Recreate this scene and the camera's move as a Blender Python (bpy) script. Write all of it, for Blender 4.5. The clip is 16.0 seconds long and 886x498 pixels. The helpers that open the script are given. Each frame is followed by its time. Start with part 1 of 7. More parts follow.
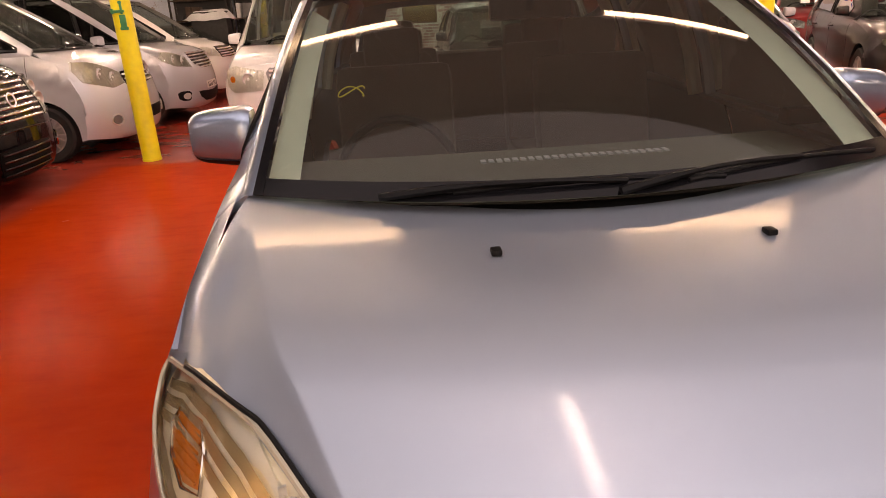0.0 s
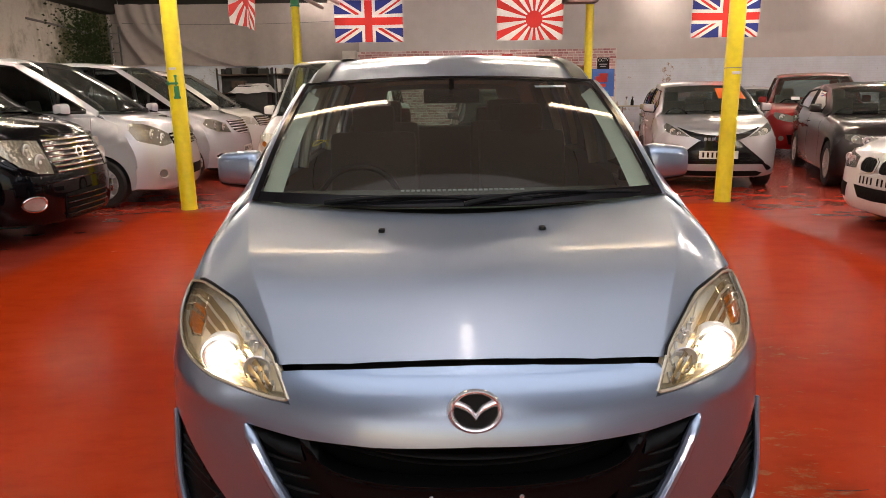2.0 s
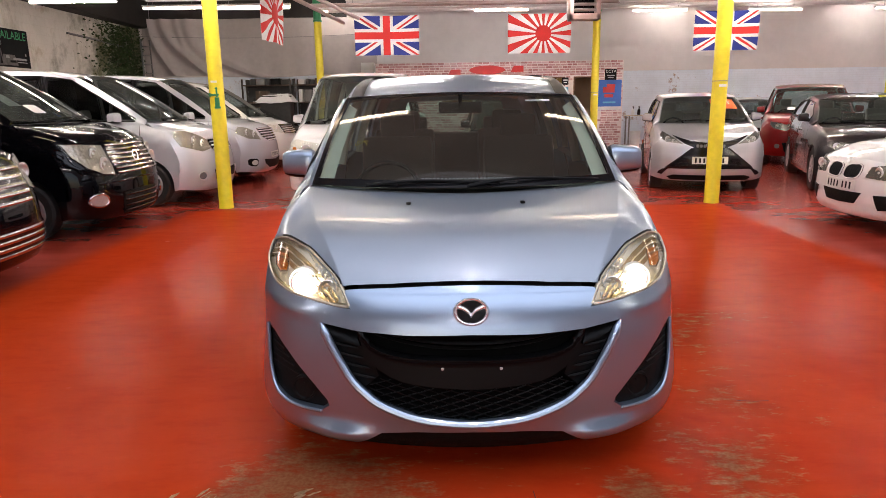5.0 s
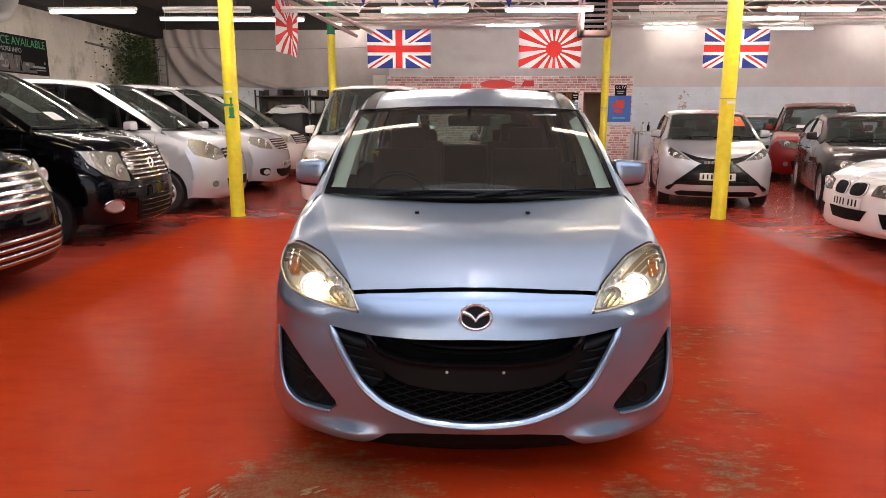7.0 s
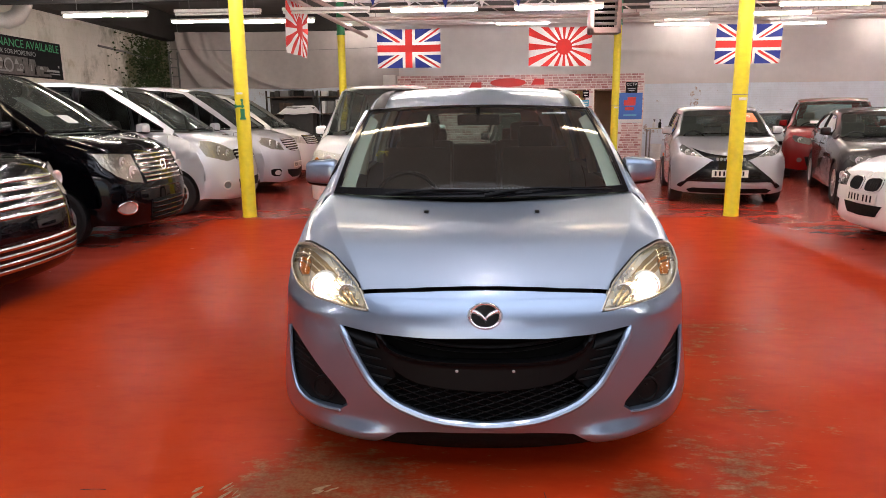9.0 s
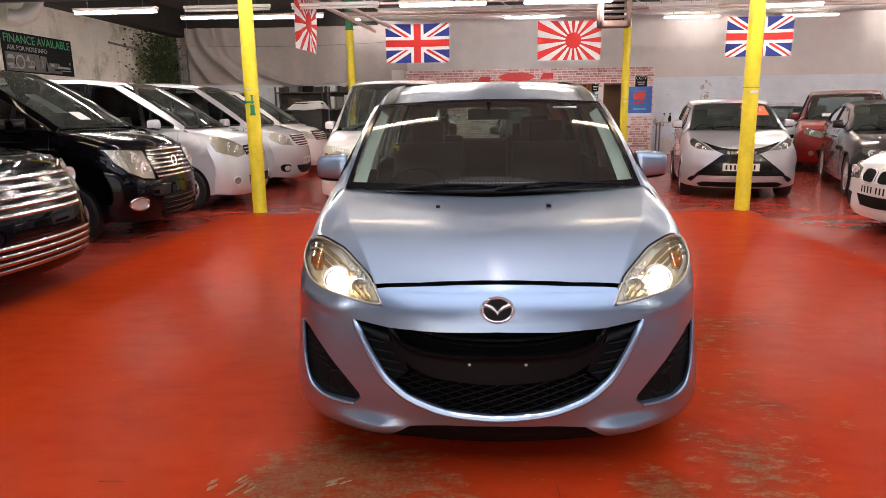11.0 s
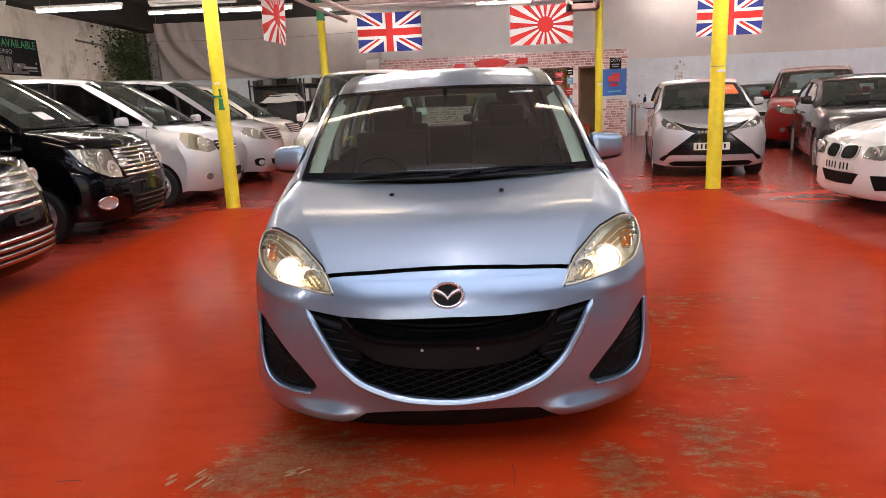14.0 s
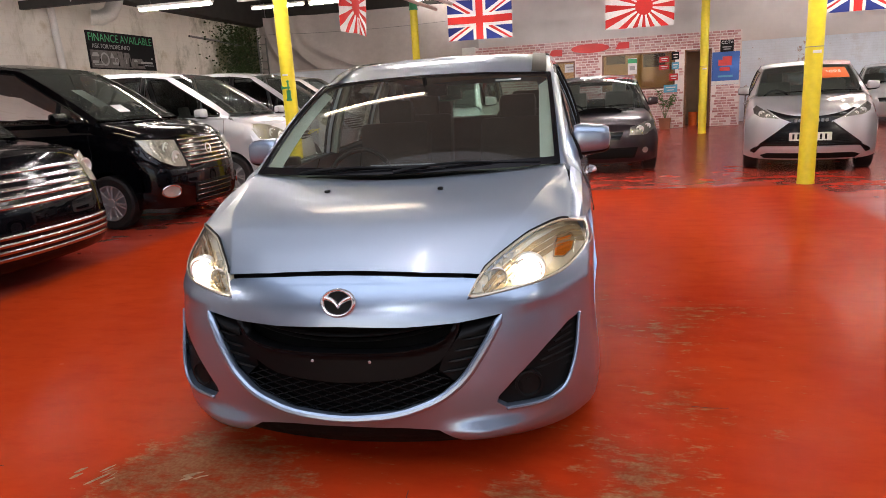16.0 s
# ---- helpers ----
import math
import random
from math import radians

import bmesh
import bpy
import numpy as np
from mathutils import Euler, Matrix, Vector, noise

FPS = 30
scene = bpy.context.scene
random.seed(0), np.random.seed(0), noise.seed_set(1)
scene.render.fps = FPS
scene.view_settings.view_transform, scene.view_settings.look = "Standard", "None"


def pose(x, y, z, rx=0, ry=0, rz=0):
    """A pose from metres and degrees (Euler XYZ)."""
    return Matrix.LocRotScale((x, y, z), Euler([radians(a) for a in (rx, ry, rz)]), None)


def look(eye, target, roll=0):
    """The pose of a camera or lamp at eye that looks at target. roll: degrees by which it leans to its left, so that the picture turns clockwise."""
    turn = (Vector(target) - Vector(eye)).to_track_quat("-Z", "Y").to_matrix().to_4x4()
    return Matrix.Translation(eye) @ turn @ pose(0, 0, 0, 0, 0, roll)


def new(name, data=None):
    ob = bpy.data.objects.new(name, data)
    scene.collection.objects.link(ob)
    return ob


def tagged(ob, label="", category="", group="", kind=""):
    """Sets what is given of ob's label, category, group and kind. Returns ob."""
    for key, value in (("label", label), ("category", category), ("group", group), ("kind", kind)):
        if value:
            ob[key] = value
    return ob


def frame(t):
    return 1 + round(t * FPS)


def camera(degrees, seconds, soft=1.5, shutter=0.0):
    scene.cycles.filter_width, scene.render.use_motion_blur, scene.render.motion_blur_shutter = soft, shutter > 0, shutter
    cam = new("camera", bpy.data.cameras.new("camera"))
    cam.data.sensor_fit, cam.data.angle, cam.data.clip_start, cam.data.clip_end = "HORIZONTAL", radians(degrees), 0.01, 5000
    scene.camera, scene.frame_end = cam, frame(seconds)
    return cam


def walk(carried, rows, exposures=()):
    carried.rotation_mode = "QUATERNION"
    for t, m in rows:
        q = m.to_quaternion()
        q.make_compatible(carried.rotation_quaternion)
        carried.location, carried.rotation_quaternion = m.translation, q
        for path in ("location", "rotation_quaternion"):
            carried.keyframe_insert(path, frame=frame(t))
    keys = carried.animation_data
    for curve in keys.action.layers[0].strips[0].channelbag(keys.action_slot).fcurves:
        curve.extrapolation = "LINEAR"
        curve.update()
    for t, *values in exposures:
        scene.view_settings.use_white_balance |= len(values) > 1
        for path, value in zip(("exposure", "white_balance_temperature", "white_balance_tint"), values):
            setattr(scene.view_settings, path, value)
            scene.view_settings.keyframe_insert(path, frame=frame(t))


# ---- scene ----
cam = camera(68.0, 16.0, soft=0.8)
PATH = [
    (0, (-0.406, -0.277, 1.396), (-0.313, 1.603, 0.719), -3.3),
    (0.5, (-0.21, -0.505, 1.406), (-0.187, 1.413, 0.838), -0.3),
    (1, (-0.137, -0.734, 1.413), (-0.141, 1.21, 0.943), -1.8),
    (1.5, (-0.152, -1.0, 1.408), (-0.086, 0.937, 0.915), -0.6),
    (2, (-0.089, -1.212, 1.4), (-0.063, 0.735, 0.943), -0.9),
    (2.5, (-0.023, -1.431, 1.409), (-0.097, 0.513, 0.944), -1.5),
    (3, (-0.043, -1.609, 1.396), (-0.089, 0.343, 0.959), -1.0),
    (3.5, (-0.071, -1.772, 1.413), (-0.101, 0.177, 0.963), -0.8),
    (5.8, (-0.091, -2.153, 1.415), (-0.094, -0.194, 1.009), -0.6),
    (6, (-0.102, -2.164, 1.414), (-0.099, -0.204, 1.014), -0.1),
    (6.5, (-0.093, -2.173, 1.414), (-0.111, -0.213, 1.017), 0.1),
    (7, (-0.074, -2.174, 1.415), (-0.114, -0.213, 1.022), -0.0),
    (7.5, (-0.063, -2.178, 1.415), (-0.113, -0.217, 1.026), 0.0),
    (8, (-0.059, -2.178, 1.417), (-0.128, -0.218, 1.028), -0.6),
    (8.5, (-0.063, -2.178, 1.417), (-0.133, -0.218, 1.025), -0.5),
    (9, (-0.065, -2.177, 1.415), (-0.14, -0.218, 1.02), -0.6),
    (11.5, (-0.081, -2.189, 1.414), (-0.184, -0.234, 1.002), -0.9),
    (12, (-0.083, -2.187, 1.411), (-0.182, -0.233, 0.995), -1.0),
    (12.5, (-0.089, -2.189, 1.408), (-0.182, -0.237, 0.981), -0.4),
    (13, (-0.091, -2.192, 1.41), (-0.177, -0.24, 0.982), -1.1),
    (13.5, (-0.079, -2.192, 1.406), (-0.147, -0.243, 0.964), -1.2),
    (14, (0.062, -2.199, 1.405), (0.004, -0.25, 0.961), -2.7),
    (14.5, (0.307, -2.191, 1.404), (0.213, -0.245, 0.953), -1.9),
    (15, (0.465, -2.127, 1.376), (0.309, -0.186, 0.921), -2.9),
    (15.5, (0.649, -1.979, 1.392), (0.345, -0.058, 0.925), -2.6),
    (16, (0.834, -1.89, 1.374), (0.427, 0.013, 0.915), -3.4),
]
walk(cam, [(t, look(eye, target, roll)) for t, eye, target, roll in PATH], [(0.0, 0.73, 9000, 34), (0.5, 0.68, 8600, 31), (1.0, 0.60, 8000, 28), (1.5, 0.60, 7500, 23), (2.0, 0.58, 7250, 18), (2.5, 0.80, 7000, 18), (3.5, 0.85, 6650, 18), (16.0, 0.85, 6550, 17)])

# ---- light ----
world = bpy.data.worlds.new("world")
scene.world = world
world.use_nodes = True
_bg = world.node_tree.nodes["Background"]
_sky = world.node_tree.nodes.new("ShaderNodeTexSky")
_sky.sky_type, _sky.sun_disc = "NISHITA", False
_sky.sun_elevation, _sky.sun_rotation = radians(35), radians(200)
world.node_tree.links.new(_sky.outputs[0], _bg.inputs[0])
_bg.inputs[1].default_value = 0.1


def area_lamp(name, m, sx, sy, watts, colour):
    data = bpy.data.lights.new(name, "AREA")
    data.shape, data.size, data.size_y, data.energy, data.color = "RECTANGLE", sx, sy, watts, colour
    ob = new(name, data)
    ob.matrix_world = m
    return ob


# ---- materials ----
def material(name):
    m = bpy.data.materials.new(name)
    m.use_nodes = True
    nt = m.node_tree
    return m, nt, nt.nodes["Principled BSDF"]


def node(nt, kind, **values):
    n = nt.nodes.new(kind)
    for k, v in values.items():
        n.inputs[k].default_value = v
    return n


def coords(nt, kind="Object"):
    return nt.nodes.new("ShaderNodeTexCoord").outputs[kind]


def noise_out(nt, scale, detail=4.0, rough=0.55, vec=None):
    n = node(nt, "ShaderNodeTexNoise", Scale=scale, Detail=detail, Roughness=rough)
    nt.links.new(vec if vec is not None else coords(nt), n.inputs["Vector"])
    return n.outputs["Fac"]


def ramp(nt, fac, stops):
    r = nt.nodes.new("ShaderNodeValToRGB")
    while len(r.color_ramp.elements) < len(stops):
        r.color_ramp.elements.new(0.5)
    for e, (p, c) in zip(r.color_ramp.elements, stops):
        e.position, e.color = p, (*c, 1)
    nt.links.new(fac, r.inputs["Fac"])
    return r.outputs["Color"]


def bump(nt, bsdf, height, strength, distance=0.01):
    b = node(nt, "ShaderNodeBump", Strength=strength, Distance=distance)
    nt.links.new(height, b.inputs["Height"])
    nt.links.new(b.outputs["Normal"], bsdf.inputs["Normal"])


def mixed(nt, fac, a, b, mode="MIX"):
    m = nt.nodes.new("ShaderNodeMix")
    m.data_type, m.blend_type = "RGBA", mode
    for sock, v in ((m.inputs[0], fac), (m.inputs[6], a), (m.inputs[7], b)):
        if isinstance(v, (int, float)):
            sock.default_value = v
        elif isinstance(v, tuple):
            sock.default_value = (*v, 1)
        else:
            nt.links.new(v, sock)
    return m.outputs[2]


def plain(name, colour, rough=0.5, metal=0.0, grain=40.0, spread=0.12, bumpy=0.0, coat=0.0, spec=0.5):
    """A surface with slight variation in colour and gloss at two scales."""
    m, nt, b = material(name)
    n1, n2 = noise_out(nt, grain), noise_out(nt, grain * 0.12, 3)
    dark = tuple(c * (1 - spread) for c in colour)
    lite = tuple(min(1, c * (1 + spread)) for c in colour)
    c = mixed(nt, 0.5, ramp(nt, n1, [(0.3, dark), (0.7, lite)]), ramp(nt, n2, [(0.3, dark), (0.7, lite)]))
    nt.links.new(c, b.inputs["Base Color"])
    r = nt.nodes.new("ShaderNodeMapRange")
    r.inputs[3].default_value, r.inputs[4].default_value = rough * 0.8, min(1, rough * 1.2)
    nt.links.new(n2, r.inputs[0])
    nt.links.new(r.outputs[0], b.inputs["Roughness"])
    b.inputs["Metallic"].default_value = metal
    b.inputs["Coat Weight"].default_value = coat
    b.inputs["Coat Roughness"].default_value = 0.03
    b.inputs["Specular IOR Level"].default_value = spec
    if bumpy:
        bump(nt, b, n1, bumpy, 0.004)
    return m


def car_paint(name, colour, metal=0.6, rough=0.32, flake=0.25, coat=0.03, dusty=0.10, layer=1.0):
    """Clear-coated paint with metal flakes and a faint dust film."""
    m, nt, b = material(name)
    v = node(nt, "ShaderNodeTexVoronoi", Scale=900.0)
    nt.links.new(coords(nt), v.inputs["Vector"])
    c = mixed(nt, flake, colour, ramp(nt, v.outputs["Distance"], [(0.0, tuple(x * 0.5 for x in colour)), (0.6, tuple(min(1, x * 1.5) for x in colour))]))
    dust = noise_out(nt, 2.2, 6, 0.6)
    c = mixed(nt, ramp(nt, dust, [(0.45, (0, 0, 0)), (0.85, (dusty, dusty, dusty))]), c, (0.35, 0.33, 0.31))
    nt.links.new(c, b.inputs["Base Color"])
    r = nt.nodes.new("ShaderNodeMapRange")
    r.inputs[3].default_value, r.inputs[4].default_value = rough * 0.85, rough * 1.2
    nt.links.new(dust, r.inputs[0])
    nt.links.new(r.outputs[0], b.inputs["Roughness"])
    b.inputs["Metallic"].default_value = metal
    b.inputs["Coat Weight"].default_value = layer
    b.inputs["Specular IOR Level"].default_value = 0.15 if metal else 0.04
    b.inputs["Coat Roughness"].default_value = coat
    return m


def window_glass(name, tint, gloss=0.02, haze=0.0, haze_tint=(0.40, 0.42, 0.38)):
    m, nt, _ = material(name)
    nt.nodes.remove(_)
    t = node(nt, "ShaderNodeBsdfTransparent", Color=(*tint, 1))
    g = node(nt, "ShaderNodeBsdfGlossy", Roughness=gloss)
    f = node(nt, "ShaderNodeFresnel", IOR=1.52)
    mx = nt.nodes.new("ShaderNodeMixShader")
    nt.links.new(f.outputs[0], mx.inputs[0])
    nt.links.new(t.outputs[0], mx.inputs[1])
    nt.links.new(g.outputs[0], mx.inputs[2])
    last = mx.outputs[0]
    # diffuse colour over the glass: some dust, plus reflections and lit interior painted in
    if haze:
        d = node(nt, "ShaderNodeBsdfDiffuse", Color=(*haze_tint, 1))
        k = nt.nodes.new("ShaderNodeMapRange")
        k.inputs[3].default_value, k.inputs[4].default_value = haze * 0.5, haze * 1.5
        nt.links.new(noise_out(nt, 3.0, 5, 0.6), k.inputs[0])
        dm = nt.nodes.new("ShaderNodeMixShader")
        nt.links.new(k.outputs[0], dm.inputs[0])
        nt.links.new(last, dm.inputs[1])
        nt.links.new(d.outputs[0], dm.inputs[2])
        last = dm.outputs[0]
    nt.links.new(last, nt.nodes["Material Output"].inputs[0])
    return m


def facets(name, colour, metal=0.35, dent=0.15):
    """Bright crumpled metal behind a lamp lens."""
    m, nt, b = material(name)
    v = node(nt, "ShaderNodeTexVoronoi", Scale=32.0)
    nt.links.new(coords(nt), v.inputs["Vector"])
    b.inputs["Base Color"].default_value = (*colour, 1)
    b.inputs["Metallic"].default_value, b.inputs["Roughness"].default_value = metal, 0.22
    bump(nt, b, v.outputs["Distance"], dent, 0.012)
    return m


def glow(name, colour, strength):
    m, _, b = material(name)
    b.inputs["Base Color"].default_value = (*colour, 1)
    b.inputs["Emission Color"].default_value = (*colour, 1)
    b.inputs["Emission Strength"].default_value = strength
    return m


def floor_paint():
    """Red painted concrete: an orange lane, darker bays, worn patches and scuffs."""
    m, nt, b = material("floor_paint")
    co = coords(nt)
    sep = nt.nodes.new("ShaderNodeSeparateXYZ")
    nt.links.new(co, sep.inputs[0])

    def math_node(op, *args):
        n = nt.nodes.new("ShaderNodeMath")
        n.operation = op
        for k, a in enumerate(args):
            if isinstance(a, (int, float)):
                n.inputs[k].default_value = a
            else:
                nt.links.new(a, n.inputs[k])
        return n.outputs[0]

    wob = math_node("MULTIPLY", math_node("SUBTRACT", noise_out(nt, 3.0, 3, 0.5, co), 0.5), 0.10)
    ax = math_node("ADD", math_node("ABSOLUTE", sep.outputs[0]), wob)
    ay = math_node("ADD", sep.outputs[1], wob)

    def below(v, edge, soft):
        r = nt.nodes.new("ShaderNodeMapRange")
        r.interpolation_type = "SMOOTHSTEP"
        r.inputs[1].default_value, r.inputs[2].default_value = edge - soft, edge + soft
        r.inputs[3].default_value, r.inputs[4].default_value = 1.0, 0.0
        nt.links.new(v, r.inputs[0])
        return r.outputs[0]

    lane = math_node("MULTIPLY", below(ax, 3.66, 0.14), below(ay, 7.05, 0.10))
    brushed = nt.nodes.new("ShaderNodeMapping")
    brushed.inputs["Scale"].default_value = (1.0, 2.6, 1.0)
    nt.links.new(co, brushed.inputs[0])
    n_big, n_mid, n_fine = noise_out(nt, 0.7, 4, 0.55, co), noise_out(nt, 5.0, 7, 0.62, co), noise_out(nt, 60.0, 4, 0.6, co)
    bay = ramp(nt, noise_out(nt, 1.1, 3, 0.5, brushed.outputs[0]), [(0.3, (0.31, 0.034, 0.020)), (0.7, (0.41, 0.058, 0.036))])
    way = ramp(nt, n_mid, [(0.2, (0.39, 0.033, 0.007)), (0.8, (0.46, 0.043, 0.008))])
    c = mixed(nt, lane, bay, way)
    c = mixed(nt, math_node("MULTIPLY", lane, ramp(nt, n_big, [(0.30, (0.5, 0.5, 0.5)), (0.50, (0, 0, 0))])), c, (0.33, 0.013, 0.003))
    c = mixed(nt, math_node("MULTIPLY", lane, ramp(nt, n_big, [(0.48, (0, 0, 0)), (0.72, (0.6, 0.6, 0.6))])), c, (0.46, 0.044, 0.009))
    strokes = noise_out(nt, 3.1, 9, 0.68, brushed.outputs[0])
    c = mixed(nt, math_node("MULTIPLY", lane, ramp(nt, strokes, [(0.32, (0.40, 0.40, 0.40)), (0.50, (0, 0, 0))])), c, (0.30, 0.014, 0.004))
    c = mixed(nt, math_node("MULTIPLY", lane, ramp(nt, strokes, [(0.55, (0, 0, 0)), (0.78, (0.28, 0.28, 0.28))])), c, (0.52, 0.075, 0.030))
    speck = node(nt, "ShaderNodeTexVoronoi", Scale=2.3)
    nt.links.new(co, speck.inputs["Vector"])
    c = mixed(nt, ramp(nt, speck.outputs["Distance"], [(0.012, (0.8, 0.8, 0.8)), (0.022, (0, 0, 0))]), c, (0.62, 0.42, 0.34))
    stretch = nt.nodes.new("ShaderNodeMapping")
    stretch.inputs["Scale"].default_value = (1.0, 2.2, 1.0)
    nt.links.new(co, stretch.inputs[0])
    worn = noise_out(nt, 9.0, 12, 0.75, stretch.outputs[0])
    blotch = noise_out(nt, 2.6, 4, 0.6, co)

    def near_to(x, y, reach):
        d = node(nt, "ShaderNodeVectorMath")
        d.operation = "DISTANCE"
        d.inputs[1].default_value = (x, y, 0)
        nt.links.new(co, d.inputs[0])
        return math_node("MAXIMUM", math_node("SUBTRACT", 1.0, math_node("DIVIDE", d.outputs["Value"], reach)), 0.0)

    zone = math_node("MAXIMUM", math_node("MAXIMUM", near_to(-0.35, -0.15, 1.15), near_to(0.9, -0.35, 0.9)), math_node("MULTIPLY", math_node("MAXIMUM", near_to(1.25, 0.9, 1.0), near_to(1.4, 2.0, 1.3)), 0.7))
    scraped = math_node("MAXIMUM", near_to(-0.74, 0.26, 0.46), math_node("MAXIMUM", near_to(0.62, 0.16, 0.26), near_to(1.02, 0.30, 0.38)))
    zone = math_node("ADD", zone, math_node("MULTIPLY", scraped, 0.75))
    amount = math_node("ADD", math_node("MULTIPLY", worn, 0.65), math_node("ADD", math_node("MULTIPLY", blotch, 0.30), math_node("MULTIPLY", zone, 0.19)))
    wear = math_node("MULTIPLY", ramp(nt, amount, [(0.615, (0, 0, 0)), (0.71, (1, 1, 1))]), math_node("MINIMUM", math_node("MULTIPLY", zone, 4.0), 1.0))
    c = mixed(nt, math_node("MULTIPLY", wear, 0.85), c, ramp(nt, n_fine, [(0.3, (0.24, 0.095, 0.032)), (0.7, (0.44, 0.25, 0.11))]))
    smear = math_node("MULTIPLY", zone, blotch)
    c = mixed(nt, ramp(nt, smear, [(0.22, (0, 0, 0)), (0.5, (0.65, 0.65, 0.65))]), c, (0.13, 0.026, 0.010))
    nt.links.new(c, b.inputs["Base Color"])
    r = nt.nodes.new("ShaderNodeMapRange")
    r.inputs[3].default_value, r.inputs[4].default_value = 0.18, 0.30
    sheen = nt.nodes.new("ShaderNodeMapRange")
    sheen.inputs[3].default_value, sheen.inputs[4].default_value = 0.20, 0.005
    nt.links.new(lane, sheen.inputs[0])
    nt.links.new(sheen.outputs[0], b.inputs["Specular IOR Level"])
    nt.links.new(noise_out(nt, 4.0, 2, 0.5, co), r.inputs[0])
    nt.links.new(r.outputs[0], b.inputs["Roughness"])
    return m


def wall_paint(name, base, stain, course=(0.44, 0.215), growth=None, flaked=False):
    """Old painted blockwork: course lines, damp stains and, from growth on along y, green growth."""
    m, nt, b = material(name)
    co = coords(nt)
    n1, n2, n3 = noise_out(nt, 1.3, 8, 0.65, co), noise_out(nt, 14.0, 6, 0.6, co), noise_out(nt, 0.8, 6, 0.65, co)
    c = ramp(nt, n1, [(0.35, tuple(x * 0.9 for x in base)), (0.58, base), (0.75, stain)])
    c = mixed(nt, ramp(nt, n2, [(0.55, (0, 0, 0)), (0.8, (0.35, 0.35, 0.35))]), c, stain)
    sep, comb = nt.nodes.new("ShaderNodeSeparateXYZ"), nt.nodes.new("ShaderNodeCombineXYZ")
    nt.links.new(co, sep.inputs[0])
    add = nt.nodes.new("ShaderNodeMath")
    nt.links.new(sep.outputs[0], add.inputs[0])
    nt.links.new(sep.outputs[1], add.inputs[1])
    nt.links.new(add.outputs[0], comb.inputs[0])
    nt.links.new(sep.outputs[2], comb.inputs[1])
    br = node(nt, "ShaderNodeTexBrick", Scale=1.0)
    br.inputs["Brick Width"].default_value, br.inputs["Row Height"].default_value, br.inputs["Mortar Size"].default_value = course[0], course[1], 0.008
    br.inputs["Color1"].default_value = br.inputs["Color2"].default_value = (1, 1, 1, 1)
    br.inputs["Mortar"].default_value = (0.93, 0.92, 0.91, 1)
    nt.links.new(comb.outputs[0], br.inputs["Vector"])
    c = mixed(nt, 0.6, c, br.outputs["Color"], "MULTIPLY")
    if flaked:
        spots = noise_out(nt, 1.7, 9, 0.72, co)
        c = mixed(nt, ramp(nt, spots, [(0.625, (0, 0, 0)), (0.64, (0.8, 0.8, 0.8))]), c, ramp(nt, n2, [(0.4, (0.50, 0.47, 0.44)), (0.55, (0.36, 0.20, 0.15))]))
    if growth is not None:
        r = nt.nodes.new("ShaderNodeMapRange")
        r.inputs[1].default_value, r.inputs[2].default_value = growth - 4.5, growth + 4.0
        nt.links.new(sep.outputs[1], r.inputs[0])
        k = nt.nodes.new("ShaderNodeMath")
        k.operation = "MULTIPLY_ADD"
        nt.links.new(r.outputs[0], k.inputs[0])
        k.inputs[1].default_value = 0.46
        nt.links.new(n3, k.inputs[2])
        runs = nt.nodes.new("ShaderNodeMapping")
        runs.inputs["Scale"].default_value = (1.0, 0.9, 0.42)
        nt.links.new(co, runs.inputs[0])
        streak = noise_out(nt, 1.6, 8, 0.7, runs.outputs[0])
        c = mixed(nt, ramp(nt, streak, [(0.53, (0, 0, 0)), (0.62, (0.32, 0.32, 0.32)), (0.76, (0.6, 0.6, 0.6))]), c, ramp(nt, n2, [(0.35, (0.20, 0.18, 0.09)), (0.65, (0.44, 0.40, 0.30))]))
        c = mixed(nt, ramp(nt, k.outputs[0], [(0.66, (0, 0, 0)), (0.84, (0.9, 0.9, 0.9))]), c, ramp(nt, n2, [(0.35, (0.035, 0.05, 0.012)), (0.65, (0.16, 0.15, 0.05))]))
    nt.links.new(c, b.inputs["Base Color"])
    b.inputs["Roughness"].default_value = 0.85
    bump(nt, b, mixed(nt, 0.5, n2, br.outputs["Color"]), 0.4, 0.01)
    return m


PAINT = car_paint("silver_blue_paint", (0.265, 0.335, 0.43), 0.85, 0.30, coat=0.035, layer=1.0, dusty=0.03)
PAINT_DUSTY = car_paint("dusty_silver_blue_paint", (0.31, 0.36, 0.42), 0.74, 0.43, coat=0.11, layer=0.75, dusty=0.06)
PAINT_BLACK = car_paint("black_paint", (0.002, 0.002, 0.003), 0.0, 0.18, 0.0, coat=0.012, dusty=0.0005, layer=0.5)
PAINT_SILVER = car_paint("silver_paint", (0.66, 0.68, 0.73), 0.35, 0.30, 0.08, dusty=0.01)
PAINT_SILVER_B = car_paint("warm_silver_paint", (0.58, 0.585, 0.64), 0.35, 0.30, 0.08, dusty=0.01)
PAINT_WHITE = car_paint("white_paint", (0.78, 0.77, 0.76), 0.0, 0.3, 0.05)
PAINT_RED = car_paint("red_paint", (0.21, 0.006, 0.007), 0.2, 0.3, dusty=0.01)
PAINT_SILVER_C = car_paint("cool_silver_paint", (0.46, 0.46, 0.49), 0.5, 0.30, 0.15, dusty=0.01)
MESH_BLACK = plain("grille_mesh_plastic", (0.0028, 0.0028, 0.003), 0.42, spec=0.12)
PAINT_GREY = car_paint("dark_grey_paint", (0.022, 0.018, 0.019), 0.4, 0.3, dusty=0.015)
